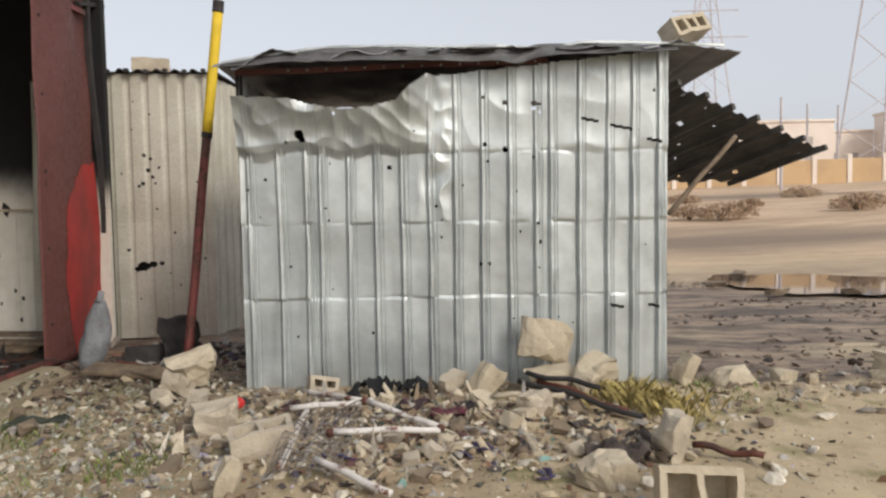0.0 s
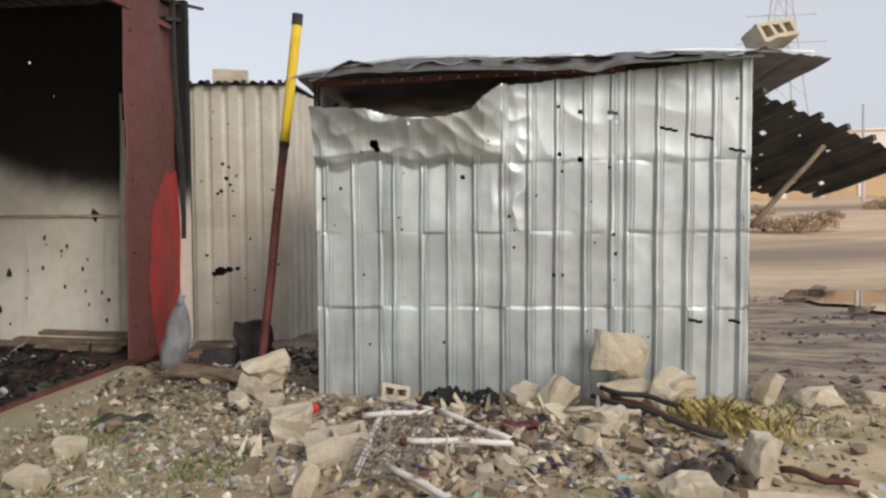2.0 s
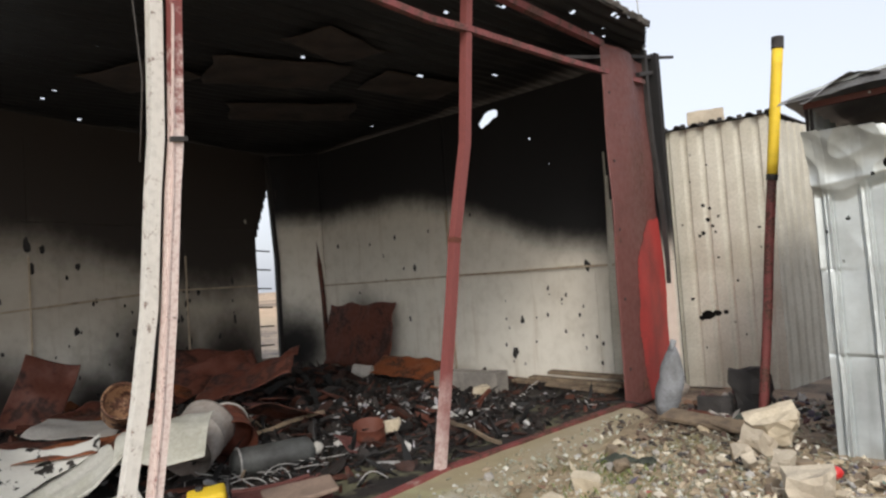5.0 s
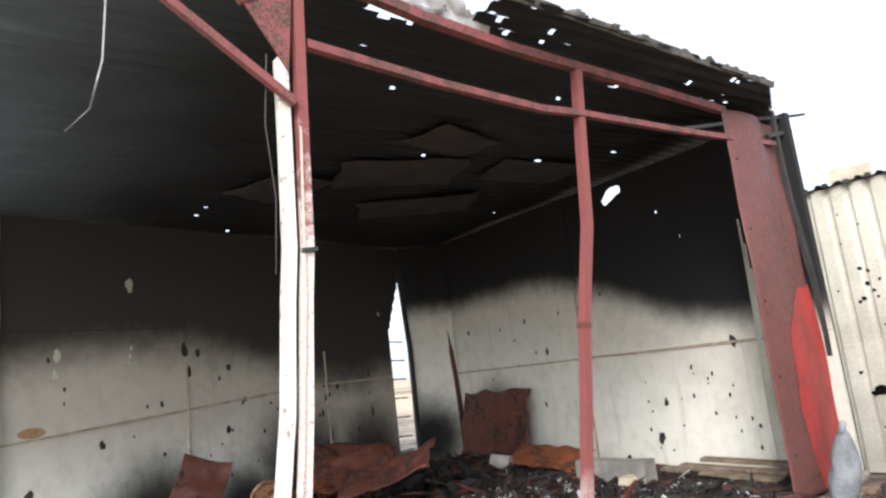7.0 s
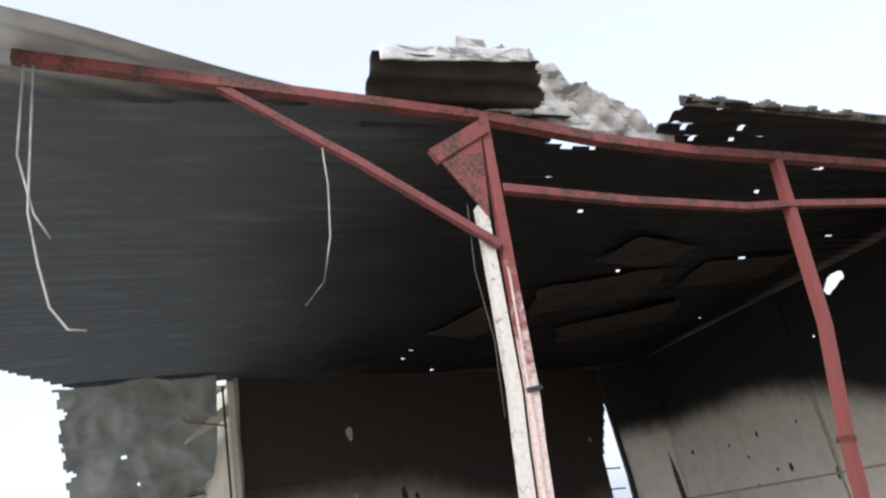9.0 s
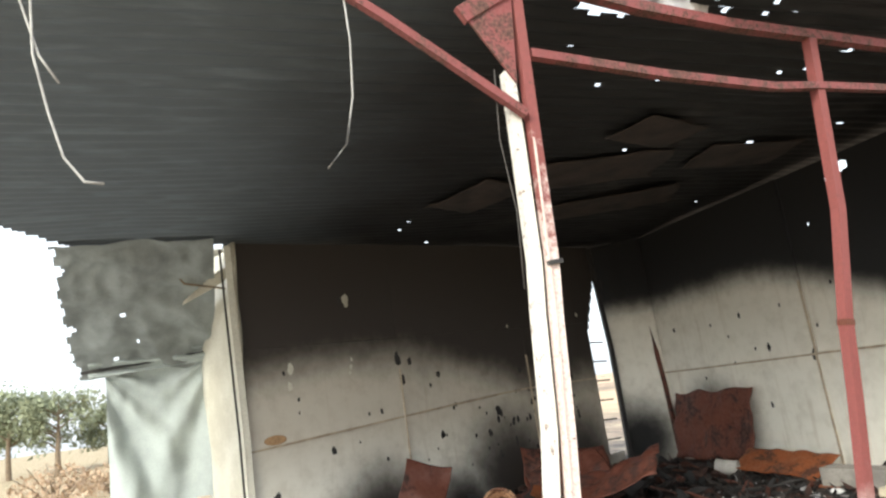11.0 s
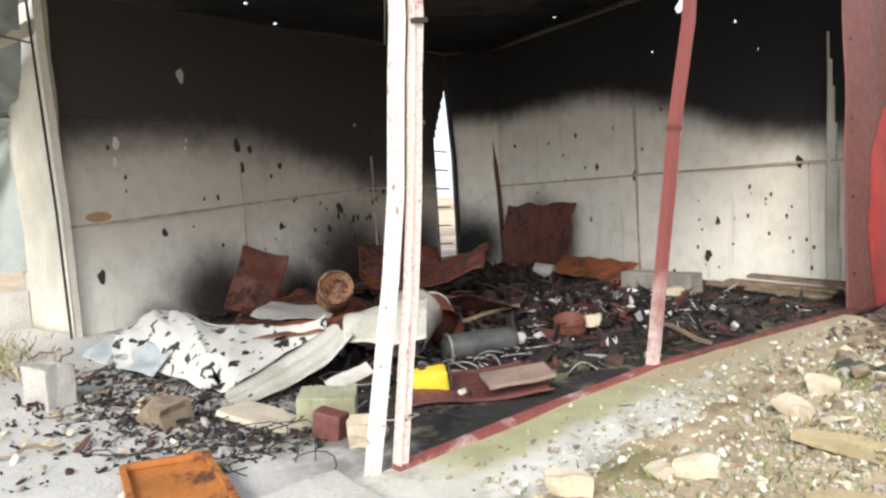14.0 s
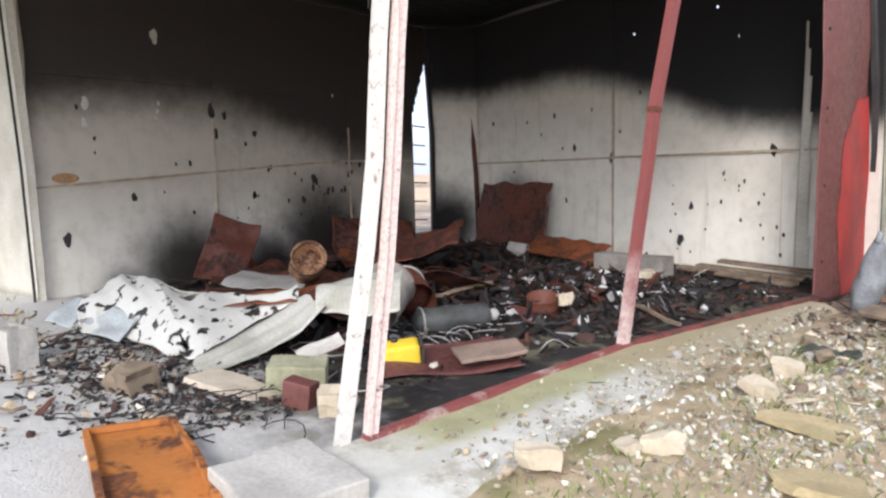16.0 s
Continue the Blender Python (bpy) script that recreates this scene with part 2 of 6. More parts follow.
def worn_post(name, lo=2.35, hi=2.8, wave=2.6):
    """Red paint above, rubbed to bare pink lower down."""
    m = Nodes(name)
    n1, n2 = m.noise(6, 6, 0.65), m.noise(45, 4)
    pinkish = m.mix(m.step(n2, 0.4, 0.75), (0.64, 0.54, 0.50), (0.46, 0.32, 0.29))
    h = m.math("ADD", m.axis("Z"), m.math("MULTIPLY", m.math("SUBTRACT", n1, 0.5), wave))
    c = m.mix(m.step(h, lo, hi), pinkish, m.mix(n2, (0.24, 0.06, 0.055), (0.14, 0.045, 0.04)))
    c = m.mix(m.step(n1, 0.64, 0.7), c, (0.09, 0.04, 0.03))
    return m.done(c, 0.75, 0.0, n2, 0.003)


M_WORN, M_WORNLOW = worn_post("worn_red_post"), worn_post("red_post_pale_foot", -0.3, 0.9, 1.3)
M_YELLOW = rusty("yellow_paint", (0.75, 0.52, 0.03), 0.12, 6.0)
M_RUST = rusty("rust_sheet", (0.115, 0.034, 0.019), 0.5, 2.0, (0.065, 0.021, 0.013), (0.026, 0.013, 0.010))
M_ORANGE = rusty("orange_rust", (0.40, 0.145, 0.03), 0.5, 3.0, (0.17, 0.055, 0.022))
M_DEEPRUST = rusty("deep_orange_rust", (0.22, 0.065, 0.02), 0.5, 3.0, (0.10, 0.032, 0.015))
M_OCHRE = plain("ochre_slab", (0.44, 0.35, 0.20), (0.31, 0.25, 0.13), 4.0, 0.95, 0.0, 50, 0.006)
M_BLOCK = plain("concrete_block", (0.58, 0.51, 0.40), (0.42, 0.36, 0.28), 5.0, 0.92, 0.0, 60, 0.006, vary=0.5)
M_STONE = plain("pale_stone", (0.60, 0.525, 0.40), (0.45, 0.38, 0.275), 4.0, 0.92, 0.0, 40, 0.008, vary=0.5)


# ---- building blocks ----
def mesh_of(name, verts, faces, mats, smooth=False, index=None):
    me = bpy.data.meshes.new(name)
    me.from_pydata(verts, [], faces)
    for m in mats if isinstance(mats, (list, tuple)) else [mats]:
        me.materials.append(m)
    if index is not None:
        me.polygons.foreach_set("material_index", index)
    me.polygons.foreach_set("use_smooth", [smooth] * len(me.polygons))
    me.update()
    return me


def part(name, bm, material, parent=None, label="", smooth=False):
    me = bpy.data.meshes.new(name)
    bm.to_mesh(me)
    bm.free()
    for m in material if isinstance(material, (list, tuple)) else [material]:
        me.materials.append(m)
    me.polygons.foreach_set("use_smooth", [smooth] * len(me.polygons))
    ob = new(name, me)
    ob.parent = parent
    return tagged(ob, label)


def piece(name, me, parent=None, m=None, label=""):
    ob = new(name, me)
    ob.parent = parent
    if m is not None:
        ob.matrix_basis = m
    return tagged(ob, label)


def empty(name, m, label, category, group="", kind=""):
    ob = new(name)
    ob.empty_display_size = 0.1
    ob.matrix_basis = m
    return tagged(ob, label, category, group, kind)


def box(bm, size, m=Matrix(), bevel=0.0):
    made = bmesh.ops.create_cube(bm, size=1.0, matrix=m @ Matrix.Diagonal((*size, 1)))
    if bevel:
        edges = list({e for v in made["verts"] for e in v.link_edges})
        bmesh.ops.bevel(bm, geom=edges, offset=bevel, segments=2, affect="EDGES", profile=0.6)
    return bm


def tube(bm, points, radius, sides=8, square=False):
    """A bar along points; square gives a box section."""
    sides = 4 if square else sides
    rings, n = [], len(points)
    pts = [Vector(p) for p in points]
    for i, p in enumerate(pts):
        d = (pts[min(i + 1, n - 1)] - pts[max(i - 1, 0)]).normalized()
        up = Vector((0, 0, 1)) if abs(d.z) < 0.9 else Vector((0, 1, 0))
        a = d.cross(up).normalized()
        b = a.cross(d).normalized()
        r = radius[i] if isinstance(radius, (list, tuple)) else radius
        off = math.pi / 4 if square else 0
        k = r * (1.414 if square else 1)
        rings.append([bm.verts.new(p + a * (k * math.cos(off + 2 * math.pi * j / sides)) + b * (k * math.sin(off + 2 * math.pi * j / sides))) for j in range(sides)])
    for r0, r1 in zip(rings, rings[1:]):
        for j in range(sides):
            bm.faces.new((r0[j], r0[(j + 1) % sides], r1[(j + 1) % sides], r1[j]))
    bm.faces.new(rings[0][::-1]), bm.faces.new(rings[-1])
    return bm


def bar(name, a, b, size, material, parent=None, label="", wobble=0.0, square=True, steps=9, seed=0):
    """A thin length of steel from a to b, slightly bent."""
    a, b = Vector(a), Vector(b)
    rnd = random.Random(seed)
    ph = [rnd.uniform(0, 6.28) for _ in range(4)]
    side = (b - a).cross(Vector((0.3, 0.2, 1))).normalized()
    up = side.cross(b - a).normalized()
    pts = []
    for i in range(steps):
        f = i / (steps - 1)
        w = wobble * math.sin(math.pi * f)
        pts.append(a.lerp(b, f) + side * (w * math.sin(5 * f + ph[0])) + up * (w * math.sin(7 * f + ph[1])))
    return part(name, tube(bmesh.new(), pts, size, 8, square), material, parent, label, not square)


def sheet(name, origin, u, v, nu, nv, offset, keep, material, parent=None, label="", smooth=True, thick=0.0):
    """A formed metal sheet: a grid along u and v, pushed along its normal by offset(s, t) in metres, without the cells that keep(s, t) drops."""
    o, u, v = Vector(origin), Vector(u), Vector(v)
    lu, lv = u.length, v.length
    n = u.cross(v).normalized()
    uu, vv = u.normalized(), v.normalized()
    verts = []
    for j in range(nv + 1):
        for i in range(nu + 1):
            s, t = lu * i / nu, lv * j / nv
            d = offset(s, t)
            if isinstance(d, tuple):
                verts.append(o + uu * (s + d[1]) + vv * (t + d[2]) + n * d[0])
            else:
                verts.append(o + uu * s + vv * t + n * d)
    faces, w = [], nu + 1
    for j in range(nv):
        for i in range(nu):
            if keep is None or keep(lu * (i + 0.5) / nu, lv * (j + 0.5) / nv):
                faces.append((j * w + i, j * w + i + 1, (j + 1) * w + i + 1, (j + 1) * w + i))
    me = mesh_of(name, verts, faces, material, smooth)
    ob = new(name, me)
    ob.parent = parent
    if thick:
        mod = ob.modifiers.new("thickness", "SOLIDIFY")
        mod.thickness = thick
    return tagged(ob, label)


def rib(s, pitch, width, height):
    """Trapezoid rib profile."""
    f = abs((s / pitch) % 1.0 - 0.5) * pitch
    return height * max(0.0, min(1.0, (width - f) / (width * 0.45)))


def n3(x, y, z=0.0):
    return noise.noise(Vector((x, y, z)))


# ---- ground ----
def ground_height(x, y):
    z = 0.03 * n3(x * 0.9, y * 0.9, 3) + 0.012 * n3(x * 4, y * 4, 5)
    near = math.exp(-((x + 0.6) ** 2 / 3.5 + (y - 4.3) ** 2 / 0.9))
    z += 0.05 * near * (0.6 + n3(x * 2.5, y * 2.5, 8))
    drop = max(0.0, min(1.0, (y - 5.75 - 0.12 * n3(x * 1.5, 0, 2)) / 0.25)) * max(0.0, min(1.0, (x - 1.2) / 0.6))
    z -= 0.28 * drop
    d = math.hypot(x, y)
    if d > 14:
        east = max(0.0, min(1.0, (x + 8) / 12.0)) * (1.0 if y > 0 else 0.0)
        z += east * min(d - 14, 260) * 0.066 * min(1.0, (d - 14) / 20.0)
        z += 0.25 * n3(x * 0.06, y * 0.06, 1) * min(1.0, (d - 14) / 30)
    if x < -3.4:
        z = min(z, -0.03) if d < 14 else z
    return z


def axis_steps(lo, hi, near_lo, near_hi, fine, far_n):
    a = [near_lo - (near_lo - lo) * (i / far_n) ** 2.2 for i in range(far_n, 0, -1)]
    b = [near_lo + fine * i for i in range(int((near_hi - near_lo) / fine) + 1)]
    c = [b[-1] + (hi - b[-1]) * (i / far_n) ** 2.2 for i in range(1, far_n + 1)]
    return a + b + c


xs, ys = axis_steps(-1500, 1500, -5.0, 5.5, 0.07, 34), axis_steps(-1500, 1500, 0.6, 7.2, 0.07, 34)
gv = [(x, y, ground_height(x, y)) for y in ys for x in xs]
w = len(xs)
gf = [(j * w + i, j * w + i + 1, (j + 1) * w + i + 1, (j + 1) * w + i) for j in range(len(ys) - 1) for i in range(w - 1)]
tagged(new("ground", mesh_of("ground", gv, gf, M_SOIL, True)), "trampled tan earth with moss, wet dark mud beyond", "ground", kind="structure")

# ---- the burnt shop ----
SILL = [(-3.33, 1.16), (-3.72, 3.56), (-3.74, 6.25)]
LW0, CORNER, RW1 = Vector((-9.4, 0.3, 0)), Vector((-11.3, 7.55, 0)), Vector((-3.75, 7.55, 0))
TOP = 3.95


def floor_slab():
    nx, ny = 110, 110
    x0, x1, y0, y1 = -13.5, -3.35, -6.0, 7.6
    verts, faces = [], []
    for j in range(ny + 1):
        for i in range(nx + 1):
            y = y0 + (y1 - y0) * j / ny
            edge = -3.33 - 0.3900 * max(0.0, min(1.0, (y - 1.16) / 2.4)) - 0.02 * max(0, y - 3.56)
            x = x0 + (edge - x0) * i / nx
            z = 0.012 + 0.02 * max(0.0, n3(x * 1.3, y * 1.3, 4)) + 0.012 * n3(x * 5, y * 5, 9)
            verts.append((x, y, max(z, 0.004)))
    for j in range(ny):
        for i in range(nx):
            a = j * (nx + 1) + i
            faces.append((a, a + 1, a + nx + 2, a + nx + 1))
    return tagged(new("floor", mesh_of("floor", verts, faces, M_ASH, True)), "concrete floor black with ash and soot", "floor", kind="structure")


floor_slab()


def panel_wall(name, a, b, joints, seams, top, material, label, skip=(), backing=None):
    """A wall of sandwich panels between upright joints, each its own piece, with thickness."""
    a, b = Vector(a), Vector(b)
    d = (b - a).normalized()
    length = (b - a).length
    root = empty(name, Matrix.Translation(a), label, "wall", kind="structure")
    turn = math.atan2(d.y, d.x)
    cuts = [0.0, *joints, length]
    rows = [0.0, *seams, top]
    for i, (s0, s1) in enumerate(zip(cuts, cuts[1:])):
        for k, (z0, z1) in enumerate(zip(rows, rows[1:])):
            if (i, k) in skip:
                continue
            bm = bmesh.new()
            g = 0.0015
            box(bm, (s1 - s0 - 2 * g, 0.06, z1 - z0 - 2 * g), Matrix.Rotation(turn, 4, "Z") @ Matrix.Translation(((s0 + s1) / 2, 0.004 * ((i + k) % 2), (z0 + z1) / 2)), 0.004)
            part("panel", bm, material, root)
    # unseen sheets added behind the panels only to stop daylight leaking through joints
    for s0, s1 in backing or [(0.0, length)]:
        bm = bmesh.new()
        box(bm, (s1 - s0, 0.012, top), Matrix.Rotation(turn, 4, "Z") @ Matrix.Translation(((s0 + s1) / 2, 0.05, top / 2)))
        part("backing", bm, M_BLACK, root)
    return root


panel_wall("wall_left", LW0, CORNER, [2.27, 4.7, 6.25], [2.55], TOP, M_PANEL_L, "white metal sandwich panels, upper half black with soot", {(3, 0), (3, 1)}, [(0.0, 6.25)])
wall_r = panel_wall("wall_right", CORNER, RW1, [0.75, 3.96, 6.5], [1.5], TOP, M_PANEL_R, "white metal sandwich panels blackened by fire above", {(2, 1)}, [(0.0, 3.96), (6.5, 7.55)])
HOLE = [(4.78 + 0.035 * k, 3.68 + 0.10 * math.sin(k * 0.25), 0.085 - 0.006 * abs(k - 3)) for k in range(8)] + [(4.3, 3.2, 0.02), (5.6, 3.3, 0.02), (5.9, 2.9, 0.015), (4.6, 2.75, 0.015)]
sheet("panel", (3.966, 0.0, 1.506), (2.528, 0, 0), (0, 0, 2.44), 150, 140, lambda s, t: 0.01 * n3(s, t), lambda s, t: not any((s + 3.966 - a) ** 2 + (t + 1.506 - b) ** 2 < q * q for a, b, q in HOLE), M_PANEL_R, wall_r, "", True, 0.02)


def roof_sheet():
    """Corrugated roof over the shop and the open bay beside it; ribs run along the front."""
    x0, x1, y0, y1 = -11.6, -3.0, -3.6, 7.9
    nx, ny = 330, 240
    rnd = random.Random(4)
    holes = [(rnd.uniform(-10.5, -3.4), rnd.uniform(2.0, 7.3), rnd.uniform(0.012, 0.04)) for _ in range(34)]
    holes += [(rnd.uniform(-3.7, -3.2), rnd.uniform(3.0, 3.7), rnd.uniform(0.02, 0.045)) for _ in range(9)] + [(rnd.uniform(-3.9, -3.3), rnd.uniform(3.7, 6.8), rnd.uniform(0.013, 0.03)) for _ in range(9)]
    verts, faces = [], []
    for j in range(ny + 1):
        y = y0 + (y1 - y0) * j / ny
        for i in range(nx + 1):
            x = x0 + (x1 - x0) * i / nx
            z = TOP + 0.05 + 0.016 * math.sin(x * 2 * math.pi / 0.16) + 0.04 * n3(x * 0.6, y * 0.5, 6)
            verts.append((x, y, z))
    for j in range(ny):
        y = y0 + (y1 - y0) * (j + 0.5) / ny
        front = -3.40 + 0.05 * n3(y * 4, 1)
        if y > 2.95:
            front = -3.16 - 0.07 * (y - 2.95) + 0.03 * n3(y * 5, 7) - max(0.0, y - 6.7) * 0.5
        if 2.2 < y < 2.95:
            front = -3.8 + 0.15 * n3(y * 6, 3)
        back = -9.5 + min(1.6, max(0.0, -1.5 - y) * 2.0) + 0.03 * n3(y * 6, 2) if y < 0.2 else -20
        for i in range(nx):
            x = x0 + (x1 - x0) * (i + 0.5) / nx
            if x > front or x < back:
                continue
            if any((x - hx) ** 2 + (y - hy) ** 2 < hr * hr for hx, hy, hr in holes):
                continue
            a = j * (nx + 1) + i
            faces.append((a, a + 1, a + nx + 2, a + nx + 1))
    return tagged(new("roof", mesh_of("roof", verts, faces, M_ROOF, True)), "corrugated metal roof black with soot, pierced by holes", "roof", kind="structure")


roof_sheet()
# ---- steel front of the shop ----
def polybar(name, points, size, material, parent, label=""):
    return part(name, tube(bmesh.new(), points, size, 4, True), material, parent, label)


M_SILL = rusty("scuffed_red_rail", (0.22, 0.06, 0.055), 0.5, 4.0, (0.50, 0.40, 0.36), (0.36, 0.24, 0.21))


def shop_front():
    root = empty("shop_front_frame", Matrix(), "red and white steel front frame, paint worn and rusty", "frame")
    white = polybar("post", [(-3.37, 1.045, 0.0), (-3.37, 1.146, 0.545), (-3.37, 1.225, 0.96), (-3.37, 1.29, 1.4), (-3.37, 1.335, 1.96), (-3.37, 1.365, 2.24), (-3.37, 1.385, 2.85), (-3.37, 1.395, 3.3)], 0.031, M_WHITEPOST, root, "white post with flaking paint")
    pink = polybar("post", [(-3.34, 1.185, 0.0), (-3.34, 1.26, 0.53), (-3.34, 1.325, 0.95), (-3.34, 1.375, 1.39), (-3.34, 1.42, 1.956), (-3.34, 1.45, 2.23), (-3.34, 1.475, 2.9), (-3.36, 1.53, 3.95)], 0.029, M_WORN, root, "post worn from red paint to bare pink")
    # upright lips on the channel, and the clamp round both posts
    polybar("lip", [(-3.306, 1.175, 0.05), (-3.306, 1.305, 0.95), (-3.306, 1.405, 1.956), (-3.306, 1.455, 2.9)], 0.005, M_PINKPOST, pink)
    polybar("clamp", [(-3.303, 1.405, 2.215), (-3.303, 1.49, 2.225)], 0.012, M_BLACK, pink, "dark rusty clamp")
    polybar("base_plate", [(-3.40, 1.07, 0.012), (-3.28, 1.07, 0.012)], 0.014, M_RUST, white)
    polybar("post", [(-3.72, 3.475, 0.0), (-3.70, 3.625, 0.87), (-3.68, 3.69, 1.3), (-3.66, 3.75, 1.76), (-3.62, 3.90, 2.5), (-3.59, 3.97, 3.38), (-3.57, 4.0, 3.8)], 0.034, M_WORNLOW, root, "red post kinked at the middle")
    polybar("collar", [(-3.662, 3.745, 1.72), (-3.66, 3.75, 1.76)], 0.038, M_RUST, root, "rusty collar")
    polybar("upper_beam", [(-3.16, -0.95, 4.03), (-3.24, 0.0, 3.99), (-3.36, 1.50, 3.93)], 0.03, M_RED, root)
    polybar("upper_beam", [(-3.38, 1.56, 3.93), (-3.44, 2.4, 3.83), (-3.5, 3.2, 3.79), (-3.57, 4.0, 3.80), (-3.66, 5.2, 3.80), (-3.75, 6.3, 3.80)], 0.035, M_RED, root)
    polybar("lower_beam", [(-3.36, 1.55, 3.42), (-3.44, 2.5, 3.37), (-3.53, 3.5, 3.36), (-3.57, 3.95, 3.40), (-3.68, 5.5, 3.46), (-3.80, 7.25, 3.56)], 0.026, M_RED, root)
    polybar("brace", [(-3.24, -0.02, 3.97), (-3.27, 0.7, 3.53), (-3.30, 1.43, 3.03)], 0.022, M_RED, root)
    # folded bracket on the head of the post
    bm = bmesh.new()
    box(bm, (0.05, 0.42, 0.10), Matrix.Translation((-3.33, 1.33, 3.72)) @ Matrix.Rotation(0.55, 4, "X"), 0.006)
    part("bracket", bm, M_RED, root)
    bm = bmesh.new()
    tri = [bm.verts.new((-3.32, y, z)) for y, z in ((1.15, 3.64), (1.48, 3.80), (1.42, 3.22))]
    made = bmesh.ops.extrude_face_region(bm, geom=[bm.faces.new(tri)])
    for v in made["geom"]:
        if isinstance(v, bmesh.types.BMVert):
            v.co.x -= 0.012
    part("gusset", bm, M_RED, root)
    for i, (p, q) in enumerate(zip(SILL, SILL[1:])):
        bar("sill", (*p, 0.04), (*q, 0.04), 0.031, M_SILL if i == 0 else M_RED, root, "red steel floor rail", 0.012, seed=8 + i)
    bar("tie_rod", (-3.70, 5.5, 3.50), (-3.86, 8.2, 4.05), 0.016, M_BLACK, root, "dark rod poking out past the corner", 0.01)
    bar("tie_rod", (-3.78, 7.1, 3.62), (-3.84, 7.75, 3.78), 0.022, M_BLACK, root, "", 0.0)
    bar("corner_post", (-3.86, 7.66, 0.0), (-3.80, 7.32, 3.95), 0.028, M_BLACK, root, "blackened thin post at the corner", 0.03, seed=5)
    return root


shop_front()


def hanging_wire(points, r=0.006, mat=None):
    tagged(part("hanging_wire", tube(bmesh.new(), points, r, 6), mat or M_WIRE, None, "", True), "loose pale cable hanging from the front beam", "cable", "wires under the beam")


M_TIMBERDARK = plain("dark_cable_sheath", (0.07, 0.06, 0.055), (0.04, 0.035, 0.03), 8, 0.7)
M_WIRE = plain("cable_sheath", (0.42, 0.41, 0.39), (0.25, 0.24, 0.23), 8, 0.6)
hanging_wire([(-3.17, -0.86, 4.0), (-3.17, -0.85, 3.6), (-3.17, -0.84, 3.2), (-3.18, -0.79, 2.95), (-3.18, -0.74, 2.76), (-3.19, -0.67, 2.66), (-3.19, -0.60, 2.65)])
hanging_wire([(-3.17, -0.90, 4.0), (-3.18, -0.90, 3.5), (-3.18, -0.82, 3.2), (-3.18, -0.75, 3.08)])
hanging_wire([(-3.27, 0.50, 3.65), (-3.28, 0.51, 3.4), (-3.28, 0.49, 3.1), (-3.27, 0.43, 2.85), (-3.27, 0.33, 2.73)], 0.005)
hanging_wire([(-3.33, 1.30, 3.3), (-3.34, 1.27, 2.9), (-3.34, 1.30, 2.5), (-3.34, 1.27, 2.1)], 0.0035, M_TIMBERDARK)


def red_flap():
    root = empty("red_sheet_panel", Matrix.Translation((-3.74, 6.2, 0)), "tall bent dark red steel sheet beside the entrance", "panel")

    def off(s, t):
        squeeze = s * (-0.20 * t / 3.8)
        return (0.05 * math.sin(s * 3.5) + 0.03 * n3(s * 2, t * 1.2, 1), squeeze, 0.0)

    main = sheet("sheet", (0, 0, 0), (-0.09, 1.40, 0), (0.02, 0.02, 3.8), 30, 80, off, None, M_REDDARK, root, "dull dark red paint", True, 0.004)
    sheet("patch", (-0.022, 0.34, 0.02), (-0.068, 1.06, 0), (0.01, 0.01, 2.05), 80, 150, lambda s, t: (0.05 * math.sin((s + 0.34) * 3.5) + 0.03 * n3((s + 0.34) * 2, t * 1.2, 1) + 0.006, (s + 0.34) * (-0.20 * t / 3.8), 0), lambda s, t: t < 1.35 + 0.62 * min(1.0, s / 0.75) ** 0.7 + 0.06 * n3(s * 6, t * 3, 2) + 0.03 * n3(s * 30, t * 8, 2) and s > 0.06 + 0.06 * n3(t * 3, 2) + 0.02 * n3(t * 20, s * 9, 4) + 0.12 * (1 - min(1, t * 2)), M_SCARLET, root, "bright scarlet patch", True)
    for i in range(5):
        bm = bmesh.new()
        bmesh.ops.create_icosphere(bm, subdivisions=1, radius=0.018, matrix=Matrix.Translation((0.03, 0.1 + 0.004 * i, 0.4 + 0.72 * i)) @ Matrix.Diagonal((0.5, 1, 1, 1)))
        part("bolt", bm, M_BLACK, main)
    return root


red_flap()
# peeled edge of the end panel by the red sheet, cream for a slit of light
sheet("edge_trim", (-4.62, 7.50, 0.0), (0.16, 0.0, 0), (0.08, -0.03, 3.0), 6, 30, lambda s, t: 0.02 * math.sin(t * 2) - s * 0.2, lambda s, t: s < 0.15 * (1 - (t / 3.05) ** 2), M_CREAM, None, "narrow peeled sheet edge, cream for the slit of light there", True, 0.003)
tagged(bpy.data.objects["edge_trim"], category="trim", kind="structure")

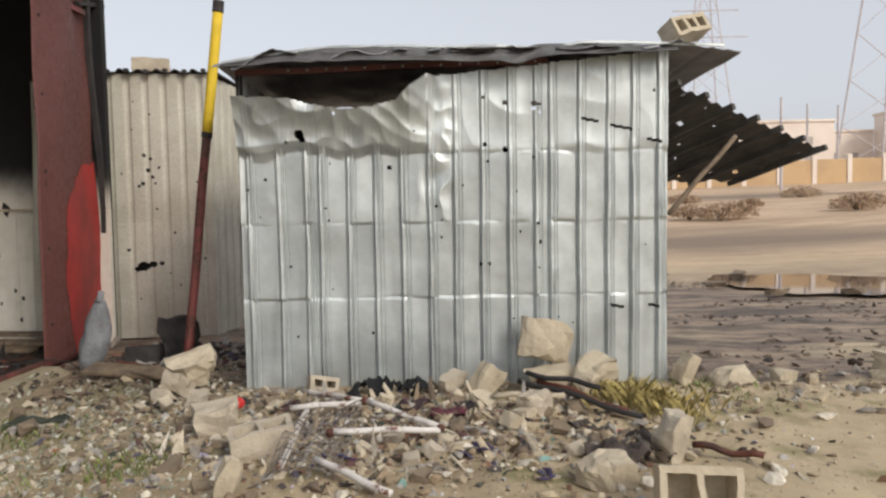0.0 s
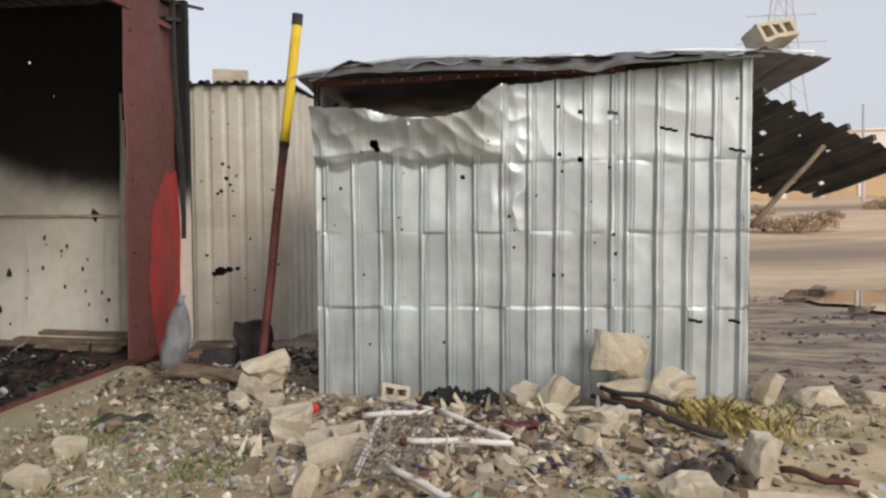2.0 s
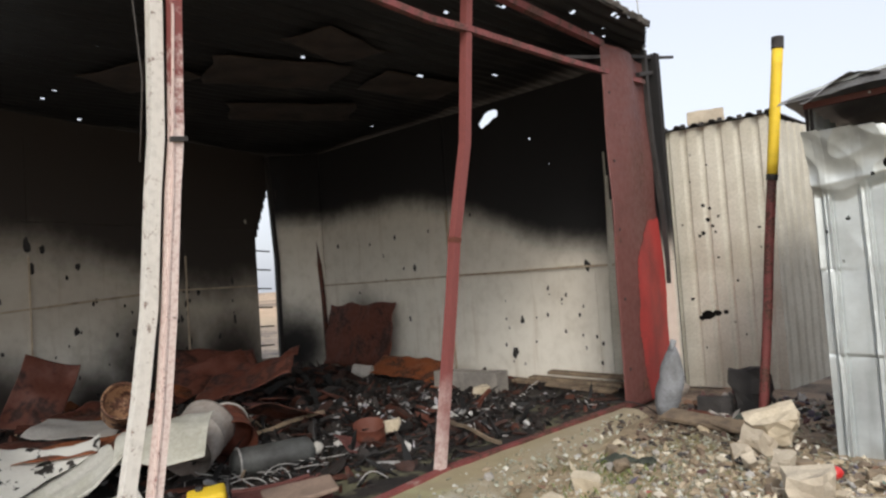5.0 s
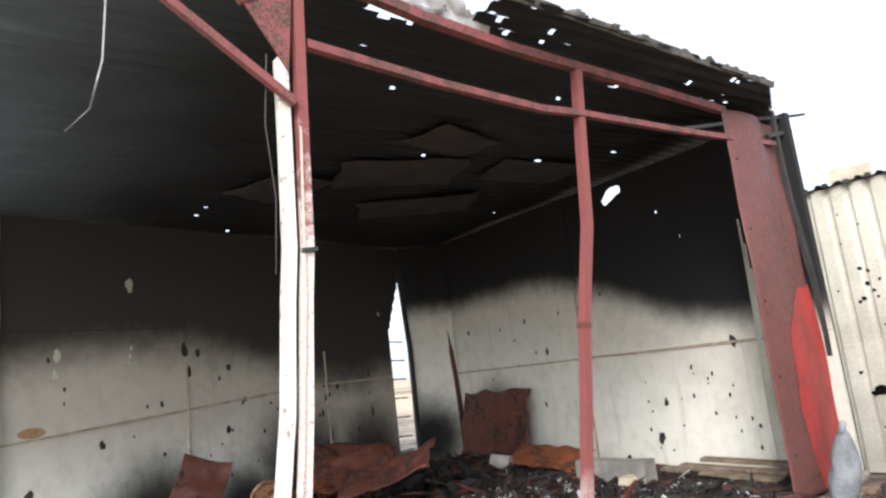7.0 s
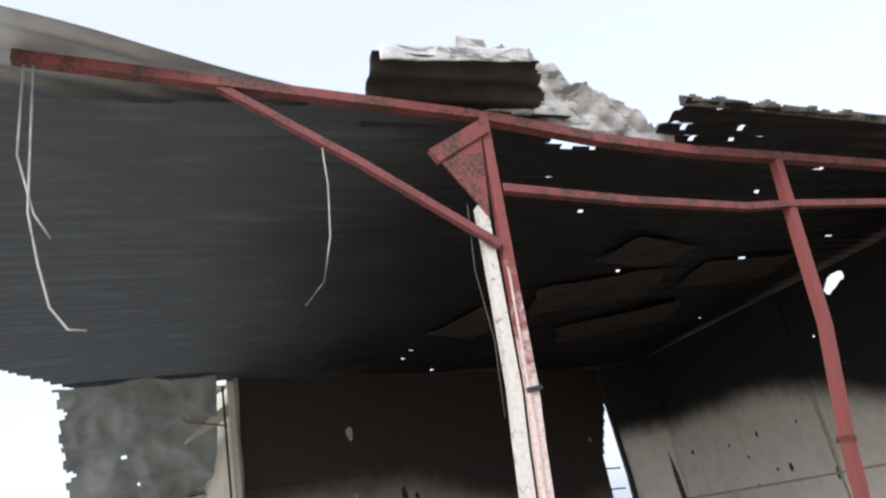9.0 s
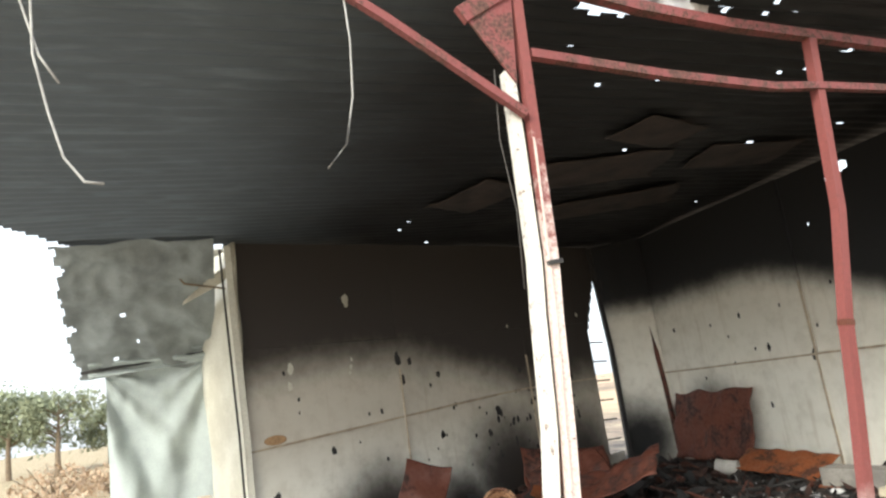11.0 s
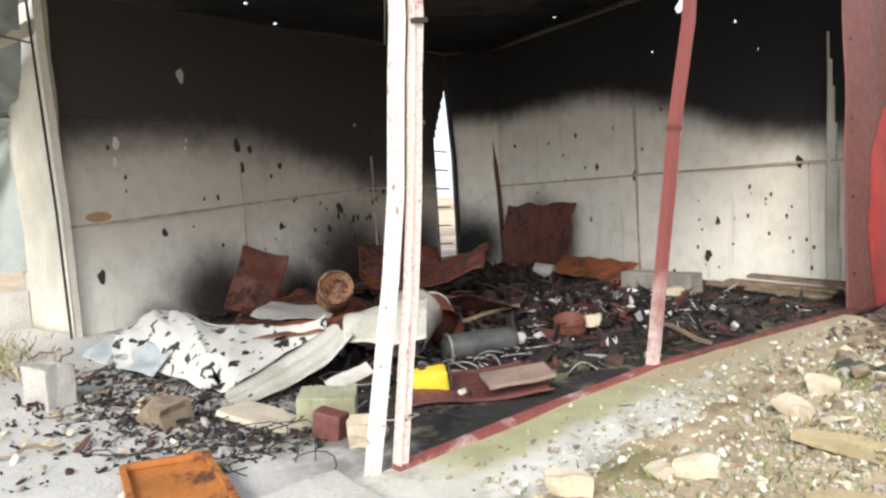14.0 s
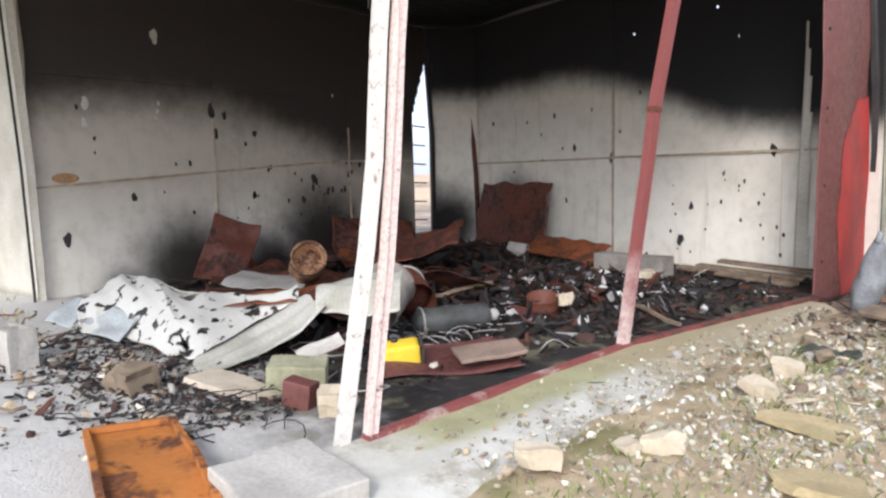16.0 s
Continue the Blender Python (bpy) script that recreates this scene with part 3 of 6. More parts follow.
# ---- metal shed ----
def metal_shed():
    root = empty("metal_shed", Matrix.Translation((-1.59, 5.36, 0)) @ Matrix.Rotation(math.atan2(0.17, 3.4), 4, "Z"), "small dented galvanised corrugated metal shed, bullet-pierced", "shed")
    L, H = 3.41, 2.72

    def top(s):
        if s < 0.5:
            return 2.30 - 0.06 * s + 0.012 * n3(s * 9, 1)
        if s < 1.25:
            return 2.26 - 0.06 * math.sin((s - 0.5) * 4.2) + 0.01 * n3(s * 9, 1)
        if s < 1.48:
            return 2.26 + (s - 1.25) * 0.9
        return 2.465 + (s - 1.48) * 0.105 + 0.008 * n3(s * 12, 2)

    RIBS = (0.083, 0.32, 0.535, 0.645, 0.865, 1.08, 1.29, 1.51, 1.716, 1.93, 2.15, 2.36, 2.48, 2.71, 2.94, 3.14, 3.35)
    rnd = random.Random(11)
    holes = [(rnd.uniform(0.1, 3.3), rnd.uniform(0.3, 2.35), rnd.uniform(0.007, 0.013)) for _ in range(26)]
    # groups of larger tears seen on the sheet
    holes += [(x, z, r) for x, z, r in ((0.49, 2.02, 0.035), (0.51, 1.98, 0.025), (1.18, 1.76, 0.02), (1.94, 1.93, 0.018), (2.10, 1.89, 0.022), (2.33, 1.83, 0.012),
                                        (2.1, 2.26, 0.02), (1.93, 2.3, 0.015), (2.33, 2.22, 0.022), (2.38, 2.18, 0.015), (1.96, 1.80, 0.012), (0.2, 1.68, 0.015), (0.06, 1.6, 0.015), (2.36, 1.3, 0.014), (2.38, 1.15, 0.016), (1.9, 0.98, 0.013), (1.97, 0.98, 0.013))]
    slits = [(2.78, 2.12, 0.07), (3.03, 2.06, 0.09), (3.3, 1.95, 0.06), (3.0, 0.62, 0.06), (3.3, 0.62, 0.04), (2.35, 2.25, 0.04)]

    tilt = random.Random(5)
    PANS = {(i, j): (tilt.uniform(-1, 1), tilt.uniform(-1, 1), tilt.random()) for i in range(18) for j in range(4)}
    LAPS = (0.72, 1.32, 1.88)

    def crease(x, y, z):
        return 1.0 - 2.0 * abs(n3(x, y, z))

    def off(s, t):
        upper = max(0.0, min(1.0, (t - 1.86 + 0.1 * n3(s * 3, 1)) / 0.07))
        left = max(0.0, min(1.0, (1.55 - s) / 0.2))
        q = s + 0.008 * n3(s * 2, t * 1.5, 9)
        d = min(abs(q - c) for c in RIBS)
        r = 0.032 * max(0.0, min(1.0, (0.026 - d) / 0.007)) - 0.012 * max(0.0, 1 - abs(d - 0.034) / 0.010)
        if d < 0.012:
            r -= 0.008
        # ribs are flattened where the sheet was torn down, and shallower near the top
        r *= (1 - 0.92 * upper * left) * (1 - 0.45 * upper)
        i = sum(1 for c in RIBS if q > c)
        lo = RIBS[i - 1] if i else 0.0
        hi = RIBS[i] if i < len(RIBS) else L
        u = 2 * (q - lo) / (hi - lo) - 1
        j = sum(1 for h in LAPS if t > h)
        a, b, c = PANS[(i, j)]
        zz = (t - (0, *LAPS)[j]) / 0.6 - 0.5
        pan = (0.007 * a * u + 0.016 * b * zz - 0.006 * c * (1 - u * u)) * (1 - upper * left)
        dent = 0.012 * n3(s * 1.7, t * 1.5, 2) + 0.010 * crease(s * 2.6 + t * 0.8, t * 2.2, 5) * (0.4 + 1.3 * upper) + 0.002 * n3(s * 12, t * 6, 5)
        # torn top leans out over the wall and buckles
        over = max(0.0, t - 1.86)
        fold = upper * left * (0.50 * over + 0.05 * crease(s * 2.1 + t, t * 2.6, 4) + 0.03 * crease(s * 4.6, t * 4.2 + s, 8) - 0.03)
        seam = 0.03 * math.exp(-((s - 1.55) / 0.13) ** 2) * max(0, min(1, (t - 1.2) / 0.3)) * crease(s * 5, t * 5, 7)
        lap = sum(0.004 * max(0.0, min(1.0, (t - h - 0.018 * n3(s * 5, h)) / 0.008)) for h in LAPS)
        pinch = sum(0.012 * math.exp(-((t - h - 0.018 * n3(s * 5, h)) / 0.016) ** 2) * max(0, n3(s * 9, h, 3)) for h in LAPS)
        return r + pan + dent + fold + seam + lap - pinch

    def keep(s, t):
        if t > top(s) or any((s - x) ** 2 + (t - z) ** 2 < r * r for x, z, r in holes):
            return False
        return not any(abs(s - x) < r and abs(t - z + 0.2 * (s - x)) < 0.012 for x, z, r in slits)

    sheet("front_wall", (0, 0, 0), (L, 0, 0), (0, 0, H), 800, 240, off, keep, M_ZINC, root, "", True)
    prof = lambda s, t: -rib(s, 0.213, 0.02, 0.024) - 0.02 * n3(s * 2, t * 2, 1)
    sheet("side_wall", (0, 2.2, 0), (0, -2.2, 0), (0, 0, 2.5), 150, 20, prof, None, M_ZINC, root)
    sheet("side_wall", (L, 0, 0), (0, 2.2, 0), (0, 0, 2.6), 150, 20, prof, None, M_ZINC_DULL, root)
    # black colour on the back sheet paints the shed's dark interior
    sheet("back_wall", (L, 2.2, 0), (-L, 0, 0), (0, 0, 2.45), 150, 20, prof, None, M_BLACK, root, "back sheet coloured black for the dark inside")

    def roof_off(s, t):
        sag = 0.11 * math.sin(min(1.0, s / 0.8) * 1.57) - 0.09
        curl = -0.10 * max(0.0, 1 - t / 0.16) * (0.7 + n3(s * 3, 1))
        return sag + curl + rib(s, 0.32, 0.03, 0.018) * (0.3 + 0.7 * max(0.0, n3(s, 3))) + 0.035 * n3(s * 1.3, t * 0.9, 3) + 0.018 * n3(s * 5, t * 3, 3)

    sheet("roof_sheet", (-0.16, -0.20, 2.66), (1.9, 0, 0.02), (0, 2.6, -0.10), 120, 40, roof_off, lambda s, t: t > 0.06 * n3(s * 6, 5) + 0.03, M_ZINC_DULL, root, "", True, 0.004)
    sheet("roof_sheet", (1.66, -0.22, 2.67), (2.36, 0, 0.0), (0, 2.6, -0.10), 140, 40, lambda s, t: 0.02 - 0.06 * max(0.0, 1 - t / 0.16) * (0.7 + n3(s * 3, 7)) + rib(s, 0.32, 0.03, 0.018) * 0.6 + 0.03 * n3(s * 1.5, t, 6) + 0.012 * n3(s * 5, t * 3, 3) - 0.05 * max(0, s - 1.8), lambda s, t: t > 0.05 * n3(s * 6, 8) + 0.03 + max(0, s - 1.75) * 0.32, M_ZINC_DULL, root, "", True, 0.004)
    # buckled eave that hangs down in front of the beam, with a bright rim
    hang = lambda s: 0.045 + 0.075 * min(1.0, s / 0.7) - 0.045 * max(0.0, s - 2.3) + 0.02 * n3(s * 3, 4)
    rise = lambda s: 2.56 + 0.115 * min(1.0, s / 0.75) ** 0.8 + 0.016 * n3(s * 2.2, 9) + 0.02 * math.exp(-((s - 2.8) / 0.4) ** 2) - 0.03 * math.exp(-((s - 2.25) / 0.12) ** 2)
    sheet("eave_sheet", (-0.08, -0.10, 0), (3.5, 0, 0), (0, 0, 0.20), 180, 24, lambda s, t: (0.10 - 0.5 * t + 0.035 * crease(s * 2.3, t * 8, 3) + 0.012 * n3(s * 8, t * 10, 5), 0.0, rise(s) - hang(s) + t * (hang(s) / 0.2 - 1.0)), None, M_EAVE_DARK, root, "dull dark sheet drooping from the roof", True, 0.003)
    polybar("eave_rim", [(-0.08 + 3.9 * k / 24, -0.12 + 0.02 * n3(k * 0.9, 2), rise(3.5 * k / 24) + 0.008 - 0.004 * max(0, k - 20)) for k in range(25)], 0.009, M_ZINC, root, "pale folded rim")
    for k in range(14):
        bm = bmesh.new()
        bmesh.ops.create_icosphere(bm, subdivisions=1, radius=0.011, matrix=Matrix.Translation((0.4 + 0.15 * k, -0.005, 2.53 + 0.0042 * k)))
        part("screw", bm, M_ZINC, root)
    bar("eave_beam", (-0.02, 0.02, 2.52), (2.45, 0.02, 2.59), 0.022, M_REDDARK, root, "", 0.012, seed=3)
    bar("corner_post", (0.02, 0.05, 0), (0.0, 0.05, 2.6), 0.022, M_BLACK, root, "", 0.0)
    bar("corner_post", (L - 0.03, 0.05, 0), (L - 0.01, 0.05, 2.65), 0.022, M_BLACK, root, "", 0.0)
    return root


metal_shed()


def lean_to():
    root = empty("lean_to_awning", Matrix(), "dark pierced sheet awning sagging off the metal shed", "awning")
    A, B, Cc = Vector((1.80, 5.62, 2.45)), Vector((3.59, 6.6, 1.95)), Vector((3.06, 7.3, 1.68))
    u, e = B - A, (Cc - B)
    el = e.length
    ev = e.normalized()
    lu = u.length
    rnd = random.Random(3)
    holes = [(rnd.uniform(0.2, lu), rnd.uniform(0.05, 1.6), rnd.choice((0.012, 0.016, 0.026))) for _ in range(46)]

    def keep(s, t):
        p = A + u * (s / lu) + ev * t
        lim = el + (1 - s / lu) * 1.5
        return p.x > 1.9 and t < lim and not any((s - x) ** 2 + (t - y) ** 2 < r * r for x, y, r in holes)

    sheet("roof_sheet", A, u, ev * (el + 1.5), 150, 150, lambda s, t: 0.015 * math.sin(s * 40) + 0.02 * n3(s * 2, t * 2, 1), keep, M_AWN, root, "", True)
    for k in range(7):
        s = lu * (0.05 + 0.155 * k)
        p = A + u * (s / lu)
        lim = min(el + (1 - s / lu) * 1.5, 1.9)
        q = p + ev * lim
        while q.x < 1.95 and lim > 0.2:
            lim -= 0.1
            q = p + ev * lim
        bar("batten", p - ev * 0.09 - Vector((0, 0, 0.03)), q - Vector((0, 0, 0.03)), 0.025, M_AWN, root, "", 0.006, seed=k)
    bar("prop", (1.86, 5.62, 1.36), (2.55, 6.0, 2.02), 0.022, M_TIMBER, root, "weathered wooden prop", 0.01, False)
    return root


M_AWN = plain("dark_awning_sheet", (0.10, 0.092, 0.082), (0.045, 0.042, 0.04), 3.0, 0.7)
M_TIMBER = plain("weathered_timber", (0.24, 0.18, 0.12), (0.12, 0.09, 0.065), 8.0, 0.85)
lean_to()


def cream_cabin():
    root = empty("cream_cabin", Matrix.Translation((-4.3, 7.66, 0)) @ Matrix.Rotation(math.atan2(0.12, 1.0), 4, "Z"), "cream corrugated metal cabin with bullet holes", "cabin")
    rnd = random.Random(8)
    holes = [(0.82, 0.83, 0.05), (0.92, 0.85, 0.035), (0.75, 0.80, 0.03), (1.02, 0.86, 0.025), (0.86, 2.1, 0.02), (0.93, 2.06, 0.022), (0.9, 1.93, 0.025), (0.95, 1.85, 0.02), (0.84, 1.78, 0.025), (0.8, 1.75, 0.02), (0.98, 1.78, 0.015)]
    holes += [(rnd.uniform(0.55, 1.5), rnd.uniform(0.4, 2.8), rnd.uniform(0.01, 0.018)) for _ in range(14)]
    prof = lambda s, t: -rib(s, 0.20, 0.035, 0.022) - 0.012 * n3(s * 2, t * 2, 3) - 0.004 * (t > 1.32)
    keep = lambda s, t: not any(((s - x) * (1 if r < 0.03 else 0.7)) ** 2 + (t - z) ** 2 < r * r for x, z, r in holes)
    sheet("front_wall", (0, 0, 0), (1.62, 0, 0), (0, 0, 3.02), 170, 260, prof, keep, M_CREAM, root)
    sheet("side_wall", (1.62, 0, 0), (0.36, 1.6, 0), (0, 0, 3.0), 100, 40, prof, None, M_CREAM, root)
    # flat black sheet added so the holes show a dark interior
    sheet("back_sheet", (0, 0.25, 0), (1.6, 0, 0), (0, 0, 3.0), 4, 4, lambda s, t: 0, None, M_BLACK, root, "black sheet behind the pierced front for the dark inside")
    top = sheet("roof", (-0.05, -0.06, 3.03), (1.75, 0, 0), (0.2, 1.9, 0), 120, 10, lambda s, t: rib(s, 0.20, 0.04, 0.035) + 0.01 * n3(s * 5, t), None, M_BLACK, root, "black roof sheet", True, 0.006)
    for k in range(8):
        bm = bmesh.new()
        box(bm, (0.05, 0.06, 0.05), Matrix.Translation((0.1 + 0.21 * k, -0.07, 3.03 + 0.01 * (k % 2))), 0.01)
        part("rib_end", bm, M_BLACK, top)
    return root


cream_cabin()


def striped_pole():
    root = empty("striped_pole", Matrix.Translation((-2.36, 6.08, 0)), "leaning steel pole, red below and yellow above", "pole")
    bar("lower_length", (0, 0, 0), (0.25, 0.02, 2.12), 0.042, M_RED, root, "red rusty lower length", 0.008, False)
    bar("upper_length", (0.25, 0.02, 2.12), (0.385, 0.02, 3.20), 0.047, M_YELLOW, root, "yellow painted upper length", 0.0, False)
    bar("band", (0.245, 0.02, 2.10), (0.255, 0.02, 2.15), 0.05, M_BLACK, root, "dark band", 0.0, False)
    bar("cap", (0.385, 0.02, 3.20), (0.395, 0.02, 3.30), 0.052, M_BLACK, root, "dark cap", 0.0, False)
    return root


striped_pole()
M_TANRUST = plain("tan_rust_blister", (0.42, 0.26, 0.14), (0.30, 0.18, 0.09), 12.0, 0.9)

# ---- roof edges, loose sheets ----
def torn_metal(name):
    """Pale bare sheet with dark stretched smears."""
    m = Nodes(name)
    n1, n2 = m.noise(5, 6, 0.7, where=m.stretch(1, 0.6, 2.2), distortion=0.8), m.noise(22, 5, 0.7)
    c = m.mix(m.step(n2, 0.3, 0.75), (0.66, 0.66, 0.66), (0.46, 0.46, 0.465))
    c = m.mix(m.step(n1, 0.50, 0.60, 0.0, 0.85), c, (0.12, 0.12, 0.125))
    return m.done(c, 0.6, 0.15, n2, 0.006)


M_TORN = torn_metal("torn_bare_sheet")


def loose_roof():
    root = empty("torn_roof_sheet", Matrix(), "torn roof sheet curled up above the front beam", "roof sheet")
    keep = lambda s, t: s < 1.25 - 0.35 * t + 0.10 * n3(t * 9, 1) and t > 0.05 * n3(s * 8, 2)
    sheet("dark_half", (-3.62, 0.82, 4.0), (0.0, 1.3, 0.02), (0.50, 0.0, 0.18), 60, 30, lambda s, t: 0.02 * math.sin(t * 36) + 0.03 * n3(s * 3, t * 3, 1), keep, M_BLACK, root, "underside black with soot", True, 0.004)
    sheet("bare_half", (-3.60, 1.42, 4.02), (-0.08, 1.75, -0.16), (0.30, 0.02, 0.48), 170, 80, lambda s, t: 0.025 * abs(math.sin(9 * t + 5 * s + 4 * n3(s * 2.2, t * 2.2, 5))) + 0.02 * n3(s * 9, t * 9, 5) + 0.10 * math.sin(s * 1.8), lambda s, t: t < 0.62 - 0.26 * s + 0.09 * n3(s * 7, 3) + 0.03 * n3(s * 25, 3) and t > 0.04, M_TORN, root, "crumpled bare metal", True, 0.004)
    sheet("rim", (-3.13, 0.86, 4.13), (0.03, 0.95, 0.03), (0.02, 0.0, 0.085), 40, 6, lambda s, t: 0.02 * n3(s * 6, t), None, M_TORN, root, "folded pale rim", True, 0.004)
    front = empty("roof_eave_sheet", Matrix(), "grey corrugated eave sheet over the front beam", "roof sheet")
    sheet("eave", (-2.22, -2.80, 4.12), (-1.27, 3.66, -0.02), (-0.72, -0.25, 0.03), 120, 40, lambda s, t: (0.016 * math.sin(t * 39) + 0.02 * n3(s * 1.5, t * 2) - 0.03 * max(0.0, 1 - t / 0.1), 0.0, 0.0), None, M_EAVE, front, "", True, 0.004)
    edge = empty("roof_edge_strip", Matrix(), "ragged charred roof edge over the entrance", "roof edge")
    sheet("strip", (-3.20, 2.93, 3.965), (-0.24, 3.85, 0.02), (0.05, 0, 0.10), 90, 8, lambda s, t: 0.03 * n3(s * 5, t * 9, 2), lambda s, t: t < 0.07 + 0.05 * n3(s * 7, 4), M_BARK, edge, "", True, 0.01)
    return root


M_EAVE = zinc("grey_eave_sheet", (0.55, 0.57, 0.60), 0.5, 0.2)
M_BARK = plain("charred_edge", (0.14, 0.125, 0.11), (0.045, 0.04, 0.036), 14.0, 0.9)
loose_roof()

# soot-black ceiling flaps hanging from the roof
def ceiling_flap(p, size, turn, seed):
    root = empty("ceiling_flap", Matrix.Translation(p) @ Matrix.Rotation(turn, 4, "Z"), "buckled sooty ceiling sheet hanging under the roof", "ceiling sheet", "hanging ceiling sheets")
    sheet("flap", (0, 0, 0), (size[0], 0, 0), (0, size[1], 0), 24, 16, lambda s, t: (0.015 * math.sin(s * 3 + seed) + 0.02 * n3(s * 3, t * 3, seed), 0.07 * n3(t * 2, seed), 0.07 * n3(s * 2, seed + 2)), None, M_FLAP, root, "", True, 0.003)


M_FLAP = plain("browned_ceiling_sheet", (0.055, 0.038, 0.031), (0.014, 0.011, 0.010), 2.5, 0.85)
for i, (x, y, sx, sy, a) in enumerate([(-6.6, 3.4, 1.5, 1.0, 1.2), (-8.2, 4.4, 1.7, 0.9, 1.0), (-6.0, 5.3, 1.2, 0.8, 1.4), (-8.0, 2.5, 1.1, 0.8, 0.4), (-5.2, 3.9, 1.0, 0.6, 1.9)]):
    ceiling_flap((x, y, 3.93), (sx, sy), a, i)


# ---- left wall: corner pieces, slit, end post ----
def corner_bits():
    d = (CORNER - LW0).normalized()
    root = empty("corner_post", Matrix.Translation(LW0), "burnt bent corner sheets with a tall gap of daylight", "wall", kind="structure")
    at = lambda s, z, o=0.0: d * s + Vector((-d.y, d.x, 0)) * -o + Vector((0, 0, z))
    up = Vector((0, 0, 3.95))
    # the gap narrows upwards to a point
    sheet("panel", at(6.24, 0), d * 0.42, up, 10, 60, lambda s, t: 0.02 * n3(s * 4, t * 2), lambda s, t: s < 0.02 + 0.40 * max(0.0, (t - 2.35) / 1.0) or t < 0.25, M_PANEL_L, root, "", True, 0.02)
    across = CORNER + Vector((0.78, -0.06, 0)) - LW0 - at(6.74, 0, -0.02)
    sheet("panel", at(6.74, 0, -0.02), across, up, 20, 60, lambda s, t: 0.03 * math.sin(s * 6) + 0.02 * n3(s * 4, t * 2, 4), None, M_PANEL_R, root, "bent pale panel across the corner", True, 0.02)
    foot = CORNER + Vector((0.80, -0.10, 0)) - LW0
    polybar("stud", [foot, foot + Vector((-0.05, 0, 1.3)), foot + Vector((-0.16, 0, 2.4)), foot + Vector((-0.30, 0.02, 3.4))], 0.03, M_RUST, root, "bent brown stud")
    polybar("stud", [at(6.72, 0, 0.05), at(6.70, 2, 0.09), at(6.60, 3.9, 0.05)], 0.036, M_BLACK, root, "charred stud")
    polybar("stud", [at(6.98, 0, 0.05), at(6.9, 1.4, 0.07), at(6.80, 3.3, 0.05)], 0.022, M_PANEL_L, root, "pale bent stud")
    for k in range(6):
        polybar("rung", [at(6.24, 0.5 + 0.34 * k, -0.05), at(6.66, 0.48 + 0.34 * k, -0.05)], 0.012, M_BLACK, root)
    # end post of the wall and the return behind it
    polybar("end_post", [at(-0.02, 0, 0.05), at(-0.03, 1.5, 0.06), at(-0.08, 3.0, 0.05), at(-0.1, 3.9, 0.05)], 0.04, M_CREAM, root, "cream folded end post")
    polybar("end_strip", [at(-0.11, 0, 0.09), at(-0.13, 1.5, 0.09), at(-0.18, 3.0, 0.08), at(-0.2, 3.85, 0.06)], 0.014, M_BLACK, root, "dark strip")
    sheet("return_panel", (0.05, 0.02, 0), (-1.5, -0.44, 0), (0, 0, 3.96), 10, 30, lambda s, t: 0.02 * n3(s * 2, t * 2), None, M_CREAM, root, "cream return panel", True, 0.04)
    return root


corner_bits()


def bullet_marks(name, origin, along, normal, spots, material, label):
    """Ragged marks on the panels, each a shallow crater: dark bullet holes, pale painted daylight."""
    along, normal = Vector(along).normalized(), Vector(normal).normalized()
    rnd = random.Random(len(spots))
    verts, faces = [], []
    for s, z, r in spots:
        c = Vector(origin) + along * s + Vector((0, 0, z)) + normal * 0.036
        k, base = 9, len(verts)
        for j in range(k):
            a = 2 * math.pi * j / k
            q = r * rnd.uniform(0.65, 1.25)
            verts.append(c + along * (q * math.cos(a)) + Vector((0, 0, q * 1.6 * math.sin(a))))
        verts.append(c - normal * 0.004)
        faces += [(base + j, base + (j + 1) % k, base + k) for j in range(k)]
    ob = new(name, mesh_of(name, verts, faces, material))
    return tagged(ob, label, "bullet holes", kind="stuff")


rnd = random.Random(21)
dl = (CORNER - LW0).normalized()
left = [(0.31, 0.67, 0.05), (1.9, 1.55, 0.03), (1.42, 3.12, 0.035), (0.52, 2.20, 0.02), (0.70, 1.85, 0.02), (2.25, 2.25, 0.06), (2.45, 2.2, 0.035), (2.3, 1.95, 0.05), (3.95, 1.3, 0.05), (4.0, 1.25, 0.04)]
left += [(abs(rnd.gauss(3.7, 1.2)), rnd.gauss(1.05, 0.38), rnd.choice((0.014, 0.018, 0.024, 0.036))) for _ in range(60)]
left = [q for q in left if q[1] > 0.3 and q[0] < 6.1]
bullet_marks("bullet_holes", LW0, dl, (dl.y, -dl.x, 0), left, M_BLACK, "scattered black bullet holes in the sooty wall panels")
# pale patches painted for daylight that shines through wall holes
bullet_marks("daylight_marks", LW0, dl, (dl.y, -dl.x, 0), [(1.52, 3.15, 0.05), (1.53, 3.08, 0.035), (0.62, 2.26, 0.045), (0.6, 2.03, 0.04), (1.52, 2.3, 0.02), (1.5, 2.2, 0.022), (1.48, 2.12, 0.02), (4.4, 2.6, 0.02), (6.02, 2.7, 0.03), (3.2, 0.85, 0.03)], M_CREAM, "pale patches painted for daylight through holes in the sooty wall")
right = [(1.2, 2.18, 0.03), (2.75, 2.2, 0.03), (2.1, 2.14, 0.02), (3.18, 1.67, 0.04), (5.12, 0.36, 0.055), (5.29, 0.82, 0.035), (3.0, 0.85, 0.03), (3.93, 1.5, 0.05), (6.4, 1.5, 0.05)]
right += [(rnd.uniform(4.9, 6.6), rnd.uniform(0.15, 1.3), rnd.choice((0.011, 0.015, 0.02))) for _ in range(22)] + [(rnd.uniform(1.2, 4.5), rnd.uniform(0.5, 2.4), 0.02) for _ in range(9)]
